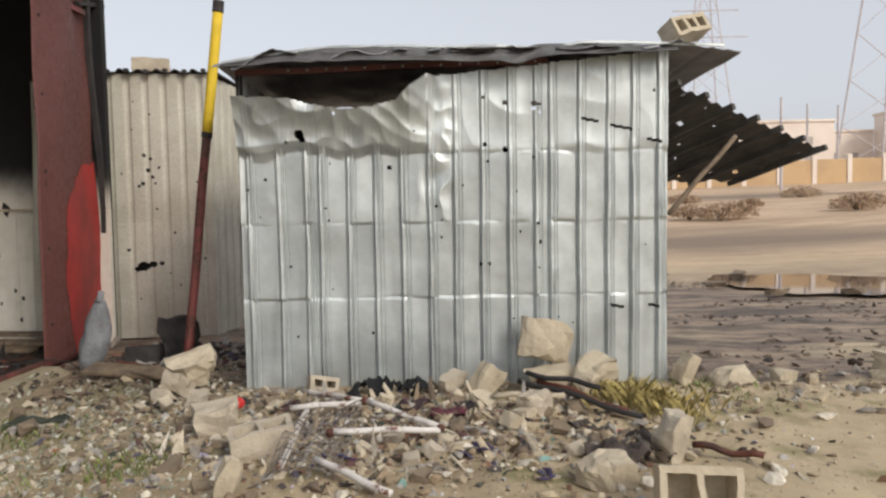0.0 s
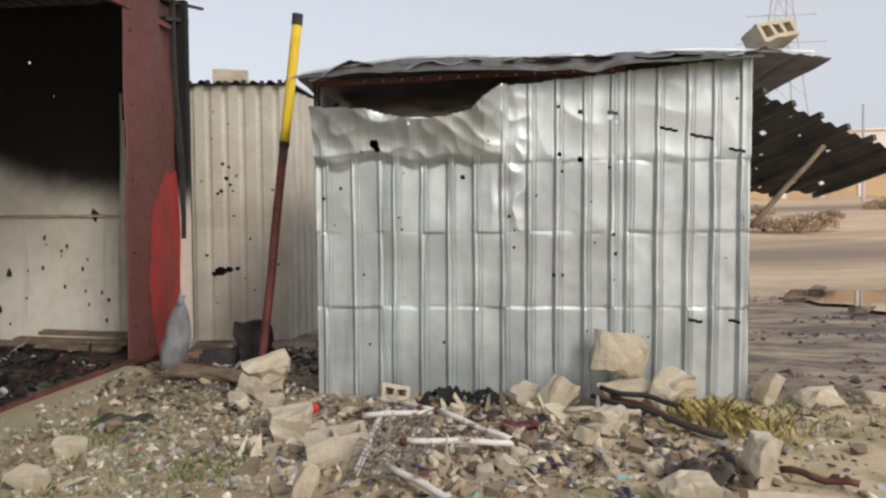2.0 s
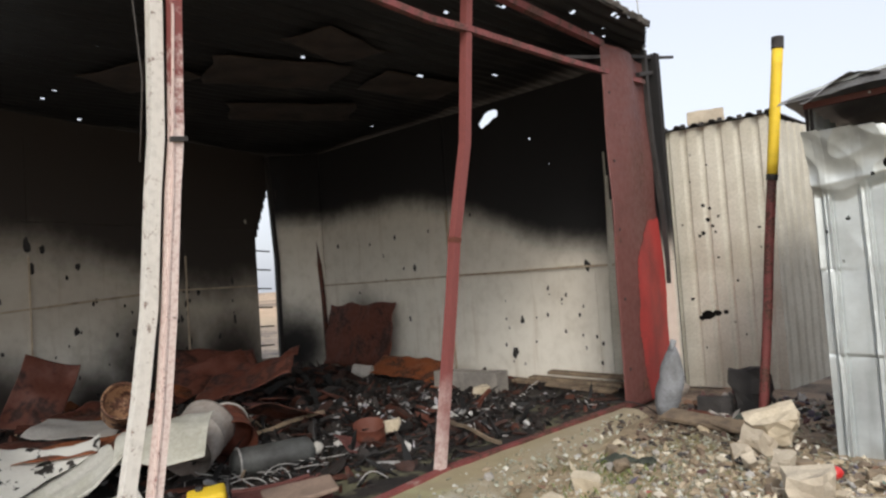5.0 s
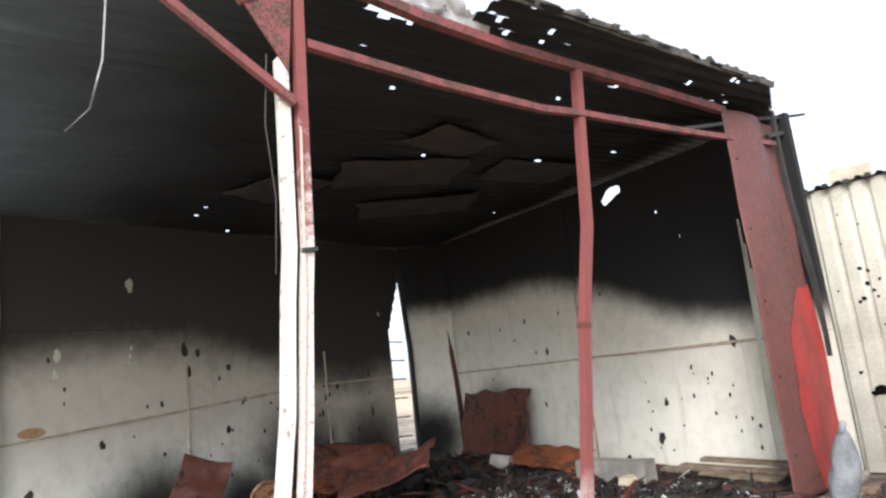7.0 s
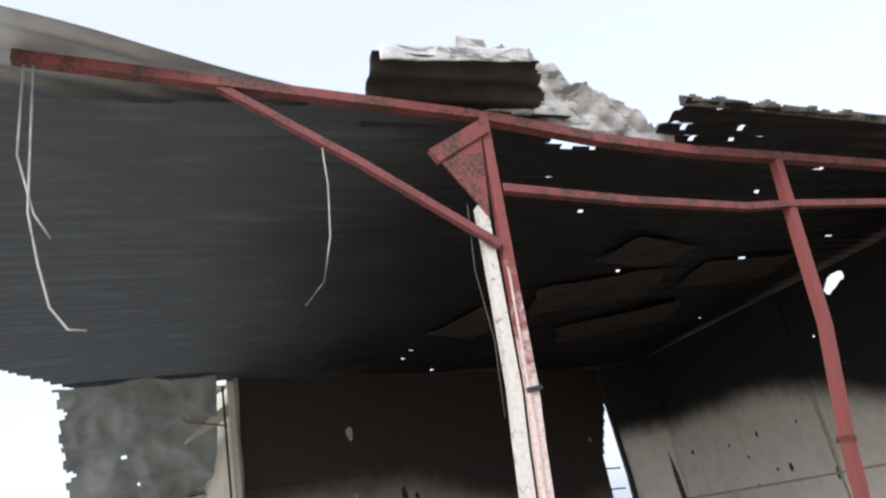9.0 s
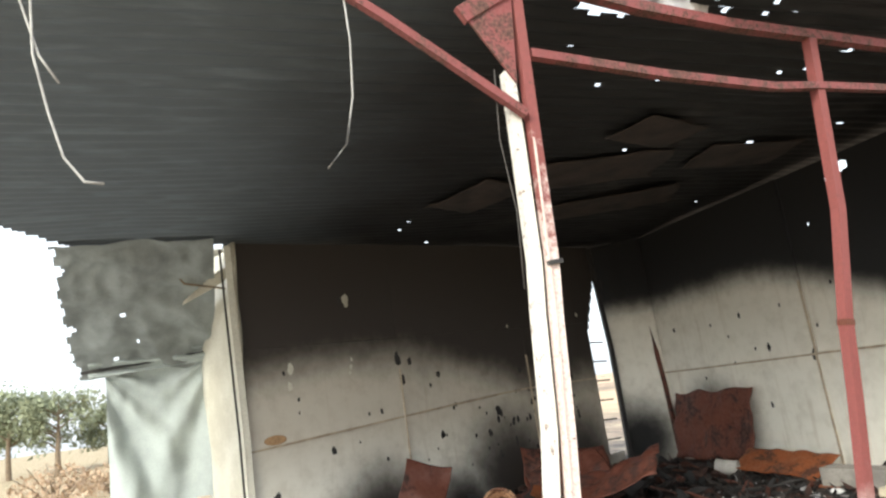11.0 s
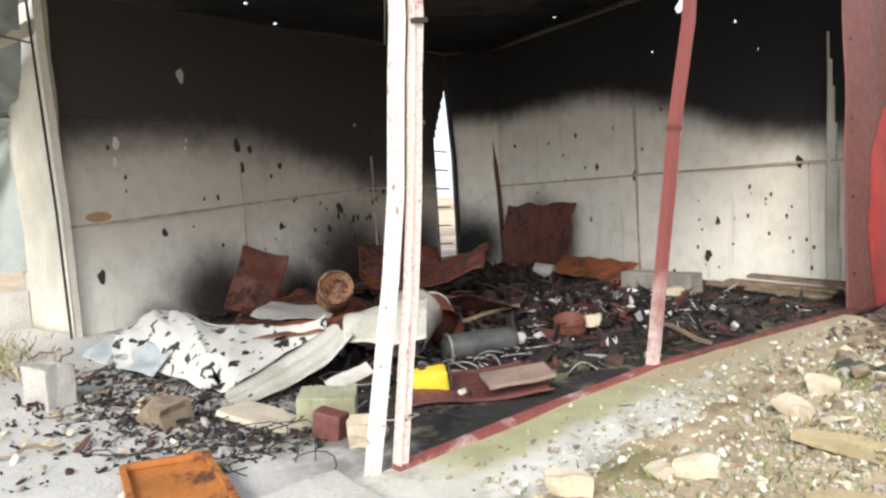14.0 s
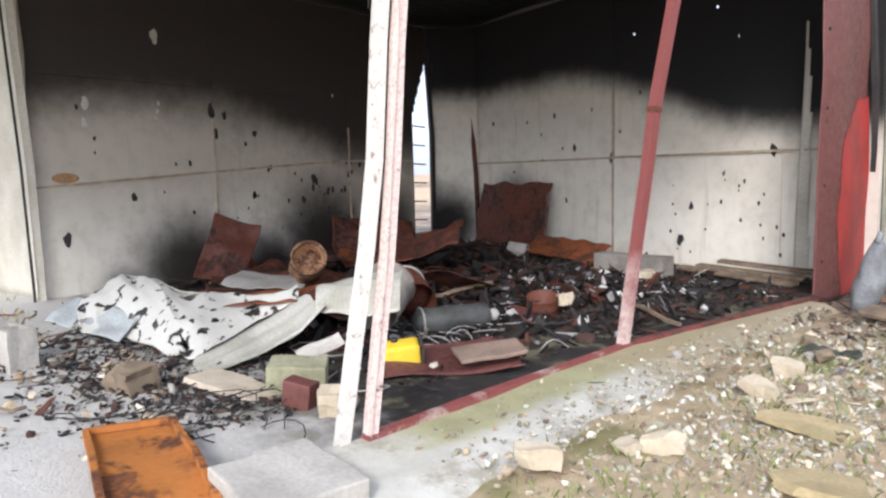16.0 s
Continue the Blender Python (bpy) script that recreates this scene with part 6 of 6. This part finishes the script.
rust_tray("fallen_orange_panel", (-3.52, 0.20, 0.055), (1.15, 0.40), (-3, -1, -4), M_ORANGE, "orange rusted steel panel lying on the apron", 0.05, 1)
def slab(name, p, size, rot, mat, label, seed=1):
    bm = bmesh.new()
    box(bm, size, Matrix(), 0.012)
    bmesh.ops.subdivide_edges(bm, edges=bm.edges[:], cuts=2, use_grid_fill=True)
    for v in bm.verts:
        v.co += Vector((n3(v.co.x * 5, v.co.y * 5, seed), n3(v.co.x * 5, v.co.y * 5, seed + 3), 0.5 * n3(v.co.x * 5, v.co.y * 5, seed + 6))) * 0.02
    ob = part(name, bm, mat)
    ob.matrix_basis = Matrix.Translation(p) @ Euler([radians(a) for a in rot]).to_matrix().to_4x4()
    return tagged(ob, label, "slab")


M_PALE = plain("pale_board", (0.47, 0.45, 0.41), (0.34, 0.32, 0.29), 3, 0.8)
slab("concrete_slab", (-3.0, 0.63, 0.10), (0.50, 0.46, 0.10), (0, 3, 6), M_PALE, "pale concrete slab lying before the posts")
rust_tray("rusty_plate", (-4.25, 2.30, 0.10), (0.95, 0.62), (4, -6, 62), M_REDDARK, "dark red rusted plate on the floor", 0.03, 3)
slab("pale_board", (-3.98, 2.46, 0.14), (0.46, 0.30, 0.03), (3, -5, 64), plain("tan_board", (0.30, 0.215, 0.165), (0.21, 0.15, 0.115), 3, 0.8), "tan board lying on the rusted plate")


def gas_tank():
    root = empty("grey_tank", Matrix.Translation((-5.02, 2.90, 0.125)) @ Euler((0, radians(90), radians(76))).to_matrix().to_4x4() @ Matrix.Scale(0.78, 4), "soot-grey steel cylinder lying in the debris", "tank")
    bm = bmesh.new()
    prof = [(0.0, -0.44), (0.08, -0.43), (0.13, -0.39), (0.145, -0.33), (0.145, 0.33), (0.13, 0.39), (0.07, 0.43), (0.0, 0.44)]
    rings = [[bm.verts.new((max(r, 0.002) * math.cos(a * math.pi / 12), max(r, 0.002) * math.sin(a * math.pi / 12), z)) for a in range(24)] for r, z in prof]
    for r0, r1 in zip(rings, rings[1:]):
        for a in range(24):
            bm.faces.new((r0[a], r0[(a + 1) % 24], r1[(a + 1) % 24], r1[a]))
    part("body", bm, plain("sooty_grey_steel", (0.085, 0.088, 0.084), (0.04, 0.039, 0.037), 4, 0.6), root, "", True)
    bm = bmesh.new()
    bmesh.ops.create_icosphere(bm, subdivisions=2, radius=0.07, matrix=Matrix.Translation((0, 0, 0.48)))
    part("valve_cap", bm, M_PALE, root, "pale cap", True)
    bm = bmesh.new()
    tube(bm, [(0.15 * math.cos(a), 0.15 * math.sin(a), -0.36) for a in [k * math.pi / 10 for k in range(21)]], 0.012, 6)
    part("band", bm, M_WIRE, root, "", True)
    return root


gas_tank()


def yellow_can():
    root = empty("yellow_canister", Matrix.Translation((-4.42, 2.04, 0.10)) @ Euler((radians(8), radians(-6), radians(62))).to_matrix().to_4x4() @ Matrix.Scale(0.82, 4), "bright yellow canister crushed among the debris", "canister")
    bm = bmesh.new()
    box(bm, (0.30, 0.22, 0.20), Matrix(), 0.03)
    part("body", bm, M_YELLOW, root, "", True)
    bm = bmesh.new()
    tube(bm, [(0.17, 0.13 * math.cos(a), 0.13 * math.sin(a)) for a in [k * math.pi / 8 for k in range(17)]], 0.014, 6)
    part("rim", bm, M_BLACK, root, "black ring", True)
    bm = bmesh.new()
    tube(bm, [(-0.05, 0.05, 0.09), (-0.05, 0.05, 0.13)], 0.03, 10)
    part("spout", bm, M_BLACK, root, "", True)


yellow_can()


def drum(name, p, r, h, rot, mat, label, lid=None):
    root = empty(name, Matrix.Translation(p) @ Euler([radians(a) for a in rot]).to_matrix().to_4x4(), label, "drum", "rusty drums")
    bm = bmesh.new()
    prof = [(r, 0), (r * 1.03, h * 0.05), (r, h * 0.1), (r * 0.99, h * 0.5), (r * 1.02, h * 0.52), (r * 0.99, h * 0.55), (r, h * 0.95), (r * 1.03, h), (r * 0.9, h), (r * 0.9, h * 0.4), (0.01, h * 0.38)]
    rings = [[bm.verts.new((q * math.cos(a * math.pi / 12) * (1 + 0.06 * n3(a, z * 5)), q * math.sin(a * math.pi / 12), z)) for a in range(24)] for q, z in prof]
    for r0, r1 in zip(rings, rings[1:]):
        for a in range(24):
            bm.faces.new((r0[a], r0[(a + 1) % 24], r1[(a + 1) % 24], r1[a]))
    part("shell", bm, mat, root, "", True)
    if lid:
        bm = bmesh.new()
        bmesh.ops.create_cone(bm, cap_ends=True, segments=24, radius1=r * 1.1, radius2=r * 1.05, depth=0.03, matrix=Matrix.Translation((0, 0, h + 0.02)))
        part("lid", bm, lid, root, "pale enamel lid", True)
    return root


M_GREY = plain("scorched_enamel", (0.34, 0.31, 0.28), (0.16, 0.12, 0.10), 4, 0.7)
drum("rusty_drum", (-5.35, 2.75, 0.22), 0.19, 0.42, (78, 10, 250), M_RUST, "rusty drum on its side with a pale rim", M_PALE)
drum("pale_drum", (-5.30, 2.30, 0.25), 0.22, 0.42, (70, 0, 215), M_GREY, "dented grey drum behind the post")
drum("rusty_can", (-4.92, 3.82, 0.03), 0.14, 0.2, (14, 8, 20), M_RUST, "low rusty can in the ashes")
drum("burnt_can", (-8.0, 6.4, 0.16), 0.10, 0.28, (82, 0, 300), M_PALE, "pale can lying in the ashes")
drum("dented_bucket", (-6.85, 2.42, 0.42), 0.17, 0.36, (64, 24, 60), rusty("tan_rust", (0.42, 0.24, 0.13), 0.6, 6.0), "orange rusted bucket on the heap")
place_sheet("rusty_sheet", (-9.38, 7.28, 0.62), (1.8, 1.05), (78, 0, 0), 0.06, 1, M_RUST, "brown rusted sheet leaning on the white wall")
place_sheet("rusty_sheet", (-9.1, 2.35, 0.42), (0.6, 0.9), (62, 20, 70), 0.05, 2, M_RUST, "rusted sheet leaning on the sooty wall panels")
place_sheet("rusty_sheet", (-7.2, 3.95, 0.50), (1.2, 0.7), (20, -18, 40), 0.10, 3, M_RUST, "rusted sheet tilted on the heap")
place_sheet("rusty_sheet", (-6.1, 3.45, 0.30), (1.2, 0.5), (-16, 10, 55), 0.06, 4, M_RUST, "rusted sheet lying over the debris")
place_sheet("rusty_sheet", (-7.6, 6.75, 0.20), (1.3, 0.5), (24, 4, 8), 0.06, 5, M_DEEPRUST, "orange rusted tray in front of the white wall")
place_sheet("rusty_sheet", (-9.5, 4.7, 0.36), (1.3, 0.75), (50, 8, 80), 0.08, 6, M_RUST, "rusted sheet leaning in the burnt corner")
place_sheet("rusty_sheet", (-6.3, 1.95, 0.22), (1.6, 0.7), (4, 6, 48), 0.05, 7, M_RUST, "rusted sheet under the crumpled cladding")
place_sheet("rusty_sheet", (-5.9, 1.55, 0.36), (1.2, 0.4), (6, -4, 50), 0.04, 8, M_DEEPRUST, "orange rusted strip behind the cladding")
place_sheet("rusty_sheet", (-8.2, 2.9, 0.16), (1.4, 0.8), (3, 6, 30), 0.06, 9, M_RUST, "rusted sheet flat among the ashes")
place_sheet("rusty_sheet", (-8.4, 4.1, 0.45), (1.0, 0.6), (34, -14, 70), 0.08, 10, M_RUST, "rusted sheet tilted on the heap")
place_sheet("pale_sheet", (-7.15, 2.15, 0.28), (0.9, 0.4), (10, 4, 40), 0.04, 11, M_PALE, "pale scorched board on the heap", 0, "board", "boards on the heap")
place_sheet("pale_sheet", (-4.62, 1.52, 0.20), (0.32, 0.12), (30, -22, 80), 0.04, 12, M_PALE, "pale bent strip under the cladding", 0, "board", "boards on the heap")
rc = random.Random(91)
for k in range(46):
    x, y = rc.gauss(-7.3, 1.4), rc.gauss(3.4, 1.3)
    if not (-10.0 < x < -4.3 and 1.7 < y < 7.0 and x > -9.6 - 0.26 * (y - 0.3) + 0.4):
        continue
    lift = 0.05 + 0.28 * math.exp(-((x + 8.0) / 1.6) ** 2 - ((y - 3.6) / 1.5) ** 2)
    place_sheet("burnt_scrap", (x, y, lift), (rc.uniform(0.22, 0.6), rc.uniform(0.10, 0.3)), (rc.uniform(-35, 35), rc.uniform(-25, 25), rc.uniform(0, 180)), 0.03, 40 + k, rc.choice((M_RUST, M_RUST, M_BLACK, M_DEEPRUST, M_REDDARK)), "bent scorched scrap of sheet in the ashes", 0, "metal scrap", "scraps in the ashes")
for k in range(40):
    x, y = rc.gauss(-6.3, 1.2), rc.gauss(3.9, 1.4)
    if -9.5 < x < -4.2 and 1.2 < y < 7.0:
        a, l = rc.uniform(0, 3.14), rc.uniform(0.15, 0.45)
        tagged(bar("burnt_stick", (x - l * math.cos(a), y - l * math.sin(a), 0.05), (x + l * math.cos(a), y + l * math.sin(a), rc.uniform(0.06, 0.26)), rc.uniform(0.006, 0.018), rc.choice((M_BLACK, M_BLACK, M_TIMBER, M_RUST)), None, "", 0.02, rc.random() < 0.5, 6, k), "charred stick lying in the ashes", "stick", "sticks in the ashes")
for k in range(26):
    x, y = rc.gauss(-7.2, 0.9), rc.gauss(-0.15, 0.35)
    a, l = rc.uniform(-0.6, 1.4), rc.uniform(0.12, 0.4)
    tagged(bar("twig", (x, y, 0.03), (x + l * math.cos(a), y + l * math.sin(a), rc.uniform(0.04, 0.16)), rc.uniform(0.006, 0.013), rc.choice((M_BLACK, M_TIMBER, M_TIMBER, M_RUST)), None, "", 0.03, False, 6, k), "broken twig lying on the pale floor", "stick", "twigs on the floor")
scatter("burnt_debris", *shop_points(800, 44, -5.6, 0.35, 0.8, 0.4, 0.008, 0.05, 2.6, 0.06), R_BURNT, "charred crumbs and chips below the cladding", "debris", 44, 0.4, 1, 1.2)
slab("greenish_block", (-4.42, 1.28, 0.10), (0.36, 0.26, 0.18), (4, 3, 60), plain("mossy_block", (0.36, 0.36, 0.24), (0.22, 0.21, 0.13), 4, 0.9), "grey-green block under the cladding sheet", 3)
slab("rusty_box", (-4.08, 1.15, 0.09), (0.18, 0.12, 0.16), (2, 8, 40), M_REDDARK, "small dark rusted box by the posts", 4)
slab("low_block", (-6.1, 6.45, 0.13), (1.0, 0.24, 0.26), (0, 0, 6), plain("grey_block", (0.30, 0.28, 0.25), (0.18, 0.165, 0.15), 4, 0.9), "low grey concrete block course by the wall", 5)
for k, (p, L, a) in enumerate([((-4.9, 7.05, 0.10), 1.3, 3), ((-5.0, 6.9, 0.07), 1.5, -2), ((-4.8, 7.2, 0.16), 1.1, 6)]):
    slab("burnt_plank", p, (L, 0.14, 0.04), (3, 2, a), M_TIMBER, "scorched plank along the foot of the wall", 6 + k)
put_rock("broken_block", -5.1, 0.42, (0.32, 0.22, 0.18), 70, "grey broken block among burnt wire", M_EARTHY, 0.0, 0.4, "blocks on the floor")
put_rock("broken_block", -3.85, 1.28, (0.22, 0.16, 0.16), 71, "pale lump by the foot of the posts", M_STONE, 0.0, 1.0, "blocks on the floor")
put_rock("broken_block", -5.7, 6.2, (0.22, 0.16, 0.12), 72, "pale lump on the black floor", M_STONE, 0.0, 1.0, "blocks on the floor")
put_rock("broken_block", -4.75, 3.95, (0.16, 0.12, 0.1), 73, "pale lump on the rusty can", M_STONE, 0.15, 1.0, "blocks on the floor")
put_block(-6.25, -0.16, (0, 0, 20), "whitish concrete block beside the wall end", 2, (0.40, 0.2, 0.3), 0.01, M_PALE)
put_block(-10.85, -0.35, (0, 0, 80), "whitish concrete block under the tarpaulin", 2, (0.5, 0.25, 0.5), 0.0, M_PALE)
put_rock("broken_block", -4.45, 0.45, (0.22, 0.12, 0.03), 74, "thin chip of slab on the pale floor", M_STONE, 0.0, 0.5, "blocks on the floor")
put_rock("broken_block", -4.6, 0.95, (0.62, 0.28, 0.035), 75, "flat tan piece of board on the floor", M_BLOCK, 0.0, 0.5, "blocks on the floor")

# ---- distance ----
M_FARWALL = plain("ochre_render", (0.62, 0.43, 0.24), (0.52, 0.36, 0.21), 0.4, 0.9)
# distance haze is put into the pale colour of houses and pillars
M_FARHOUSE = plain("haze_paled_render", (0.86, 0.77, 0.69), (0.78, 0.68, 0.6), 0.2, 0.9)


# window colour is lightened for the same haze
M_FARGLASS = plain("haze_paled_window", (0.45, 0.40, 0.37), (0.38, 0.34, 0.31), 1.0, 0.5)


def far_wall():
    root = empty("compound_wall", Matrix(), "long ochre compound wall with pillars across the plain", "wall")
    for k in range(22):
        x = 4.0 + 3.0 * k
        z = ground_height(x, 60) - 0.5
        bm = bmesh.new()
        box(bm, (2.62, 0.25, 2.5), Matrix.Translation((x + 1.5, 60, z + 1.25)), 0.03)
        part("bay", bm, M_FARWALL, root)
        bm = bmesh.new()
        box(bm, (0.4, 0.45, 2.85), Matrix.Translation((x, 60, z + 1.42)), 0.03)
        part("pillar", bm, M_FARHOUSE, root)
    return root


far_wall()


def far_house(x, y, w, h, d, seed):
    z = ground_height(x, y) - 0.5
    root = empty("far_house", Matrix.Translation((x, y, z)), "flat-roofed building beyond the compound wall, colour paled for haze", "building", "far buildings")
    bm = bmesh.new()
    box(bm, (w, d, h), Matrix.Translation((0, 0, h / 2)), 0.1)
    shell = part("wall", bm, M_FARHOUSE, root)
    bm = bmesh.new()
    box(bm, (w + 0.6, d + 0.6, 0.5), Matrix.Translation((0, 0, h + 0.25)), 0.1)
    part("roof", bm, M_FARHOUSE, root)
    for k in range(int(w / 4)):
        for s in range(max(1, int(h / 3.6))):
            bm = bmesh.new()
            box(bm, (1.3, 0.2, 1.5), Matrix.Translation((-w / 2 + 2.2 + 4 * k, -d / 2 - 0.05, 2.0 + 3.4 * s)))
            part("window", bm, M_FARGLASS, shell)


for k, (x, y, w, h) in enumerate([(66, 140, 15, 9), (80, 150, 14, 7), (48, 120, 12, 5), (96, 140, 18, 10), (58, 160, 10, 8)]):
    far_house(x, y, w, h, 10, k)


def pylon(x, y, h, w, label):
    root = empty("power_pylon", Matrix.Translation((x, y, ground_height(x, y) - 0.5)), label, "pylon", "power pylons")
    mat = M_PYLON
    for sx in (-1, 1):
        for sy in (-1, 1):
            bar("leg", (sx * w, sy * w, 0), (sx * w * 0.22, sy * w * 0.22, h), 0.11, mat, root)
    for k in range(7):
        f0, f1 = k / 7, (k + 1) / 7
        a, b = w * (1 - 0.78 * f0), w * (1 - 0.78 * f1)
        for sy in (-1, 1):
            bar("lattice", (-a, sy * a, h * f0), (b, sy * b, h * f1), 0.05, mat, root)
            bar("lattice", (a, sy * a, h * f0), (-b, sy * b, h * f1), 0.05, mat, root)
    for zz, l in ((0.72, 9), (0.86, 7), (0.98, 5)):
        bar("cross_arm", (-l, 0, h * zz), (l, 0, h * zz), 0.1, mat, root)
    return root


# lattice grey is lightened to stand for the haze before it
M_PYLON = plain("haze_paled_galvanised_lattice", (0.58, 0.53, 0.55), (0.48, 0.44, 0.45), 0.5, 0.6)
pylon(70, 110, 52, 6.5, "tall steel lattice power pylon, colour paled for haze")
pylon(54, 150, 40, 5.5, "steel lattice power pylon far off")
for k, (x, y) in enumerate([(24.5, 52), (31, 66), (38, 75), (44, 80)]):
    z = ground_height(x, y)
    tagged(bar("utility_pole", (x, y, z - 0.2), (x, y, z + (4 if k == 0 else 8)), 0.12, M_PYLON, None, "", 0.0, False), "thin pole standing on the far plain", "pole", "utility poles")


def shrub(x, y, r, h, seed, colour_mat, label):
    root = empty("dry_shrub", Matrix.Translation((x, y, ground_height(x, y))), label, "shrub", "shrubs")
    rg = random.Random(seed)
    bm = bmesh.new()
    for k in range(16):
        a = rg.uniform(0, 6.28)
        q = Vector((r * rg.random() * math.cos(a), r * rg.random() * math.sin(a), h * rg.uniform(0.5, 1)))
        tube(bm, [(0, 0, -0.05), q * 0.5 + Vector((0, 0, 0.1)), q], [0.04, 0.02, 0.008], 5)
    part("stems", bm, M_TIMBER, root)
    verts, faces = [], []
    for k in range(1100):
        a, d = rg.uniform(0, 6.28), r * math.sqrt(rg.random())
        p = Vector((d * math.cos(a), d * math.sin(a), h * (0.1 + 0.9 * rg.random() ** 0.7) * (1 - 0.5 * (d / r) ** 2)))
        b, s = len(verts), 0.035 * (1 + r * 0.3)
        for _ in range(3):
            verts.append(p + Vector((rg.gauss(0, s), rg.gauss(0, s), rg.gauss(0, s))))
        faces.append((b, b + 1, b + 2))
    me = mesh_of("foliage", verts, faces, colour_mat)
    piece("foliage", me, root)


M_DRYLEAF = mixed("dry_scrub", [(0.46, 0.32, 0.21), (0.54, 0.40, 0.27), (0.36, 0.25, 0.16)])
# leaf greens are lightened, with the far haze mixed into the colour
M_LEAF = mixed("haze_paled_green_leaf", [(0.24, 0.27, 0.17), (0.28, 0.31, 0.20), (0.19, 0.22, 0.14)], 0.9, (0.2, 0.2, 0.14))
for k, (x, y, r, h) in enumerate([(11.6, 30, 0.9, 0.8), (12.6, 30.5, 0.8, 0.75), (10.6, 31, 0.8, 0.6), (18.0, 31, 1.1, 0.8), (19.6, 33, 1.0, 0.7), (15.5, 36, 0.6, 0.5), (14.0, 42, 1.0, 0.6), (22, 44, 1.2, 0.8), (9, 36, 1.0, 0.7)]):
    shrub(x, y, r, h, k, M_DRYLEAF, "low dry brown shrub on the open plain")
for k, (x, y, r, h) in enumerate([(-24, -4.2, 1.3, 1.3), (-27, -3.0, 1.2, 1.0), (-20.5, -3.9, 0.7, 0.6)]):
    shrub(x, y, r, h, 20 + k, M_DRYLEAF, "dry brown bush beyond the open bay")


def tree(x, y, h, seed):
    root = empty("tree", Matrix.Translation((x, y, ground_height(x, y) - 0.1)), "green tree beyond the open bay, leaf colour paled for haze", "tree", "far trees")
    rg = random.Random(seed)
    bm = bmesh.new()
    tube(bm, [(0, 0, 0), (0.1, 0, h * 0.3), (0.15, 0.1, h * 0.6), (0.1, 0.1, h * 0.9)], [0.22, 0.17, 0.1, 0.03], 8)
    tips = []
    for k in range(14):
        a, z0 = rg.uniform(0, 6.28), h * rg.uniform(0.3, 0.75)
        q = Vector((math.cos(a), math.sin(a), 0.5)) * h * rg.uniform(0.18, 0.32) + Vector((0.1, 0, z0))
        tube(bm, [(0.1, 0, z0), (Vector((0.1, 0, z0)) + q) / 2 + Vector((0, 0, 0.2)), q], [0.08, 0.05, 0.015], 5)
        tips.append(q)
    part("trunk", bm, M_TIMBER, root)
    verts, faces = [], []
    for q in tips + [Vector((0.1, 0.1, h * 0.9))]:
        for k in range(240):
            p = q + Vector((rg.gauss(0, 1), rg.gauss(0, 1), rg.gauss(0, 0.8))) * h * 0.09
            b = len(verts)
            for _ in range(3):
                verts.append(p + Vector((rg.gauss(0, 0.12), rg.gauss(0, 0.12), rg.gauss(0, 0.12))))
            faces.append((b, b + 1, b + 2))
    piece("crown", mesh_of("crown", verts, faces, M_LEAF), root)


for k, (x, y, h) in enumerate([(-58, -9.5, 6.0), (-62, -6.5, 5.0), (-60, -13, 6.5), (-66, -3, 5), (-70, -17, 7)]):
    tree(x, y, h, k)

def mud_points(n, seed, x0, x1, y0, y1, lo, hi):
    rg = random.Random(seed)
    pts, sz = [], []
    while len(pts) < n:
        x, y = rg.uniform(x0, x1), rg.uniform(y0, y1)
        # clods lie in uneven drifts along the wheel ruts
        if n3(x * 0.35, y * 0.9, 3) < -0.05 or (x < 1.95 and y < 7.7):
            continue
        pts.append((x, y, ground_height(x, y))), sz.append(lo + (hi - lo) * rg.random() ** 2.5)
    return pts, sz


R_MUD = mixed("mud_clods", [(0.09, 0.066, 0.05), (0.14, 0.105, 0.078), (0.20, 0.15, 0.11), (0.06, 0.046, 0.037)], 0.8, (0.07, 0.05, 0.04))
scatter("mud_clods", *mud_points(2400, 71, 1.6, 13, 6.4, 17, 0.03, 0.13), R_MUD, "dark wet clods of churned mud behind the shed", "mud", 71, 0.3)

# puddle behind the shed, with dark lumps round it
def puddle():
    verts, k = [], 64
    for j in range(k):
        a = 2 * math.pi * j / k
        r = 1 + 0.35 * n3(2 * math.cos(a), 2 * math.sin(a), 4) + 0.12 * n3(7 * math.cos(a), 7 * math.sin(a), 1)
        verts.append((7.6 + 2.0 * r * math.cos(a), 14.6 + 2.4 * r * math.sin(a), -0.20))
    m = Nodes("still_water")
    mat = m.done((0.05, 0.045, 0.042), 0.04, 0.0, m.noise(3, 2), 0.001, 0.1)
    tagged(new("water", mesh_of("water", verts, [tuple(range(k))], mat)), "shallow puddle of rain water on dark mud", "puddle", kind="structure")


puddle()
for k, (x, y, s) in enumerate([(6.0, 12.6, 0.5), (7.3, 12.5, 0.4), (6.6, 15.8, 0.6), (5.4, 14.0, 0.4), (8.6, 12.7, 0.5)]):
    put_rock("mud_lump", x, y, (s, s * 0.5, 0.1), 200 + k, "dark wet lump of mud by the puddle", M_TIMBER, -0.22, None, "mud lumps")
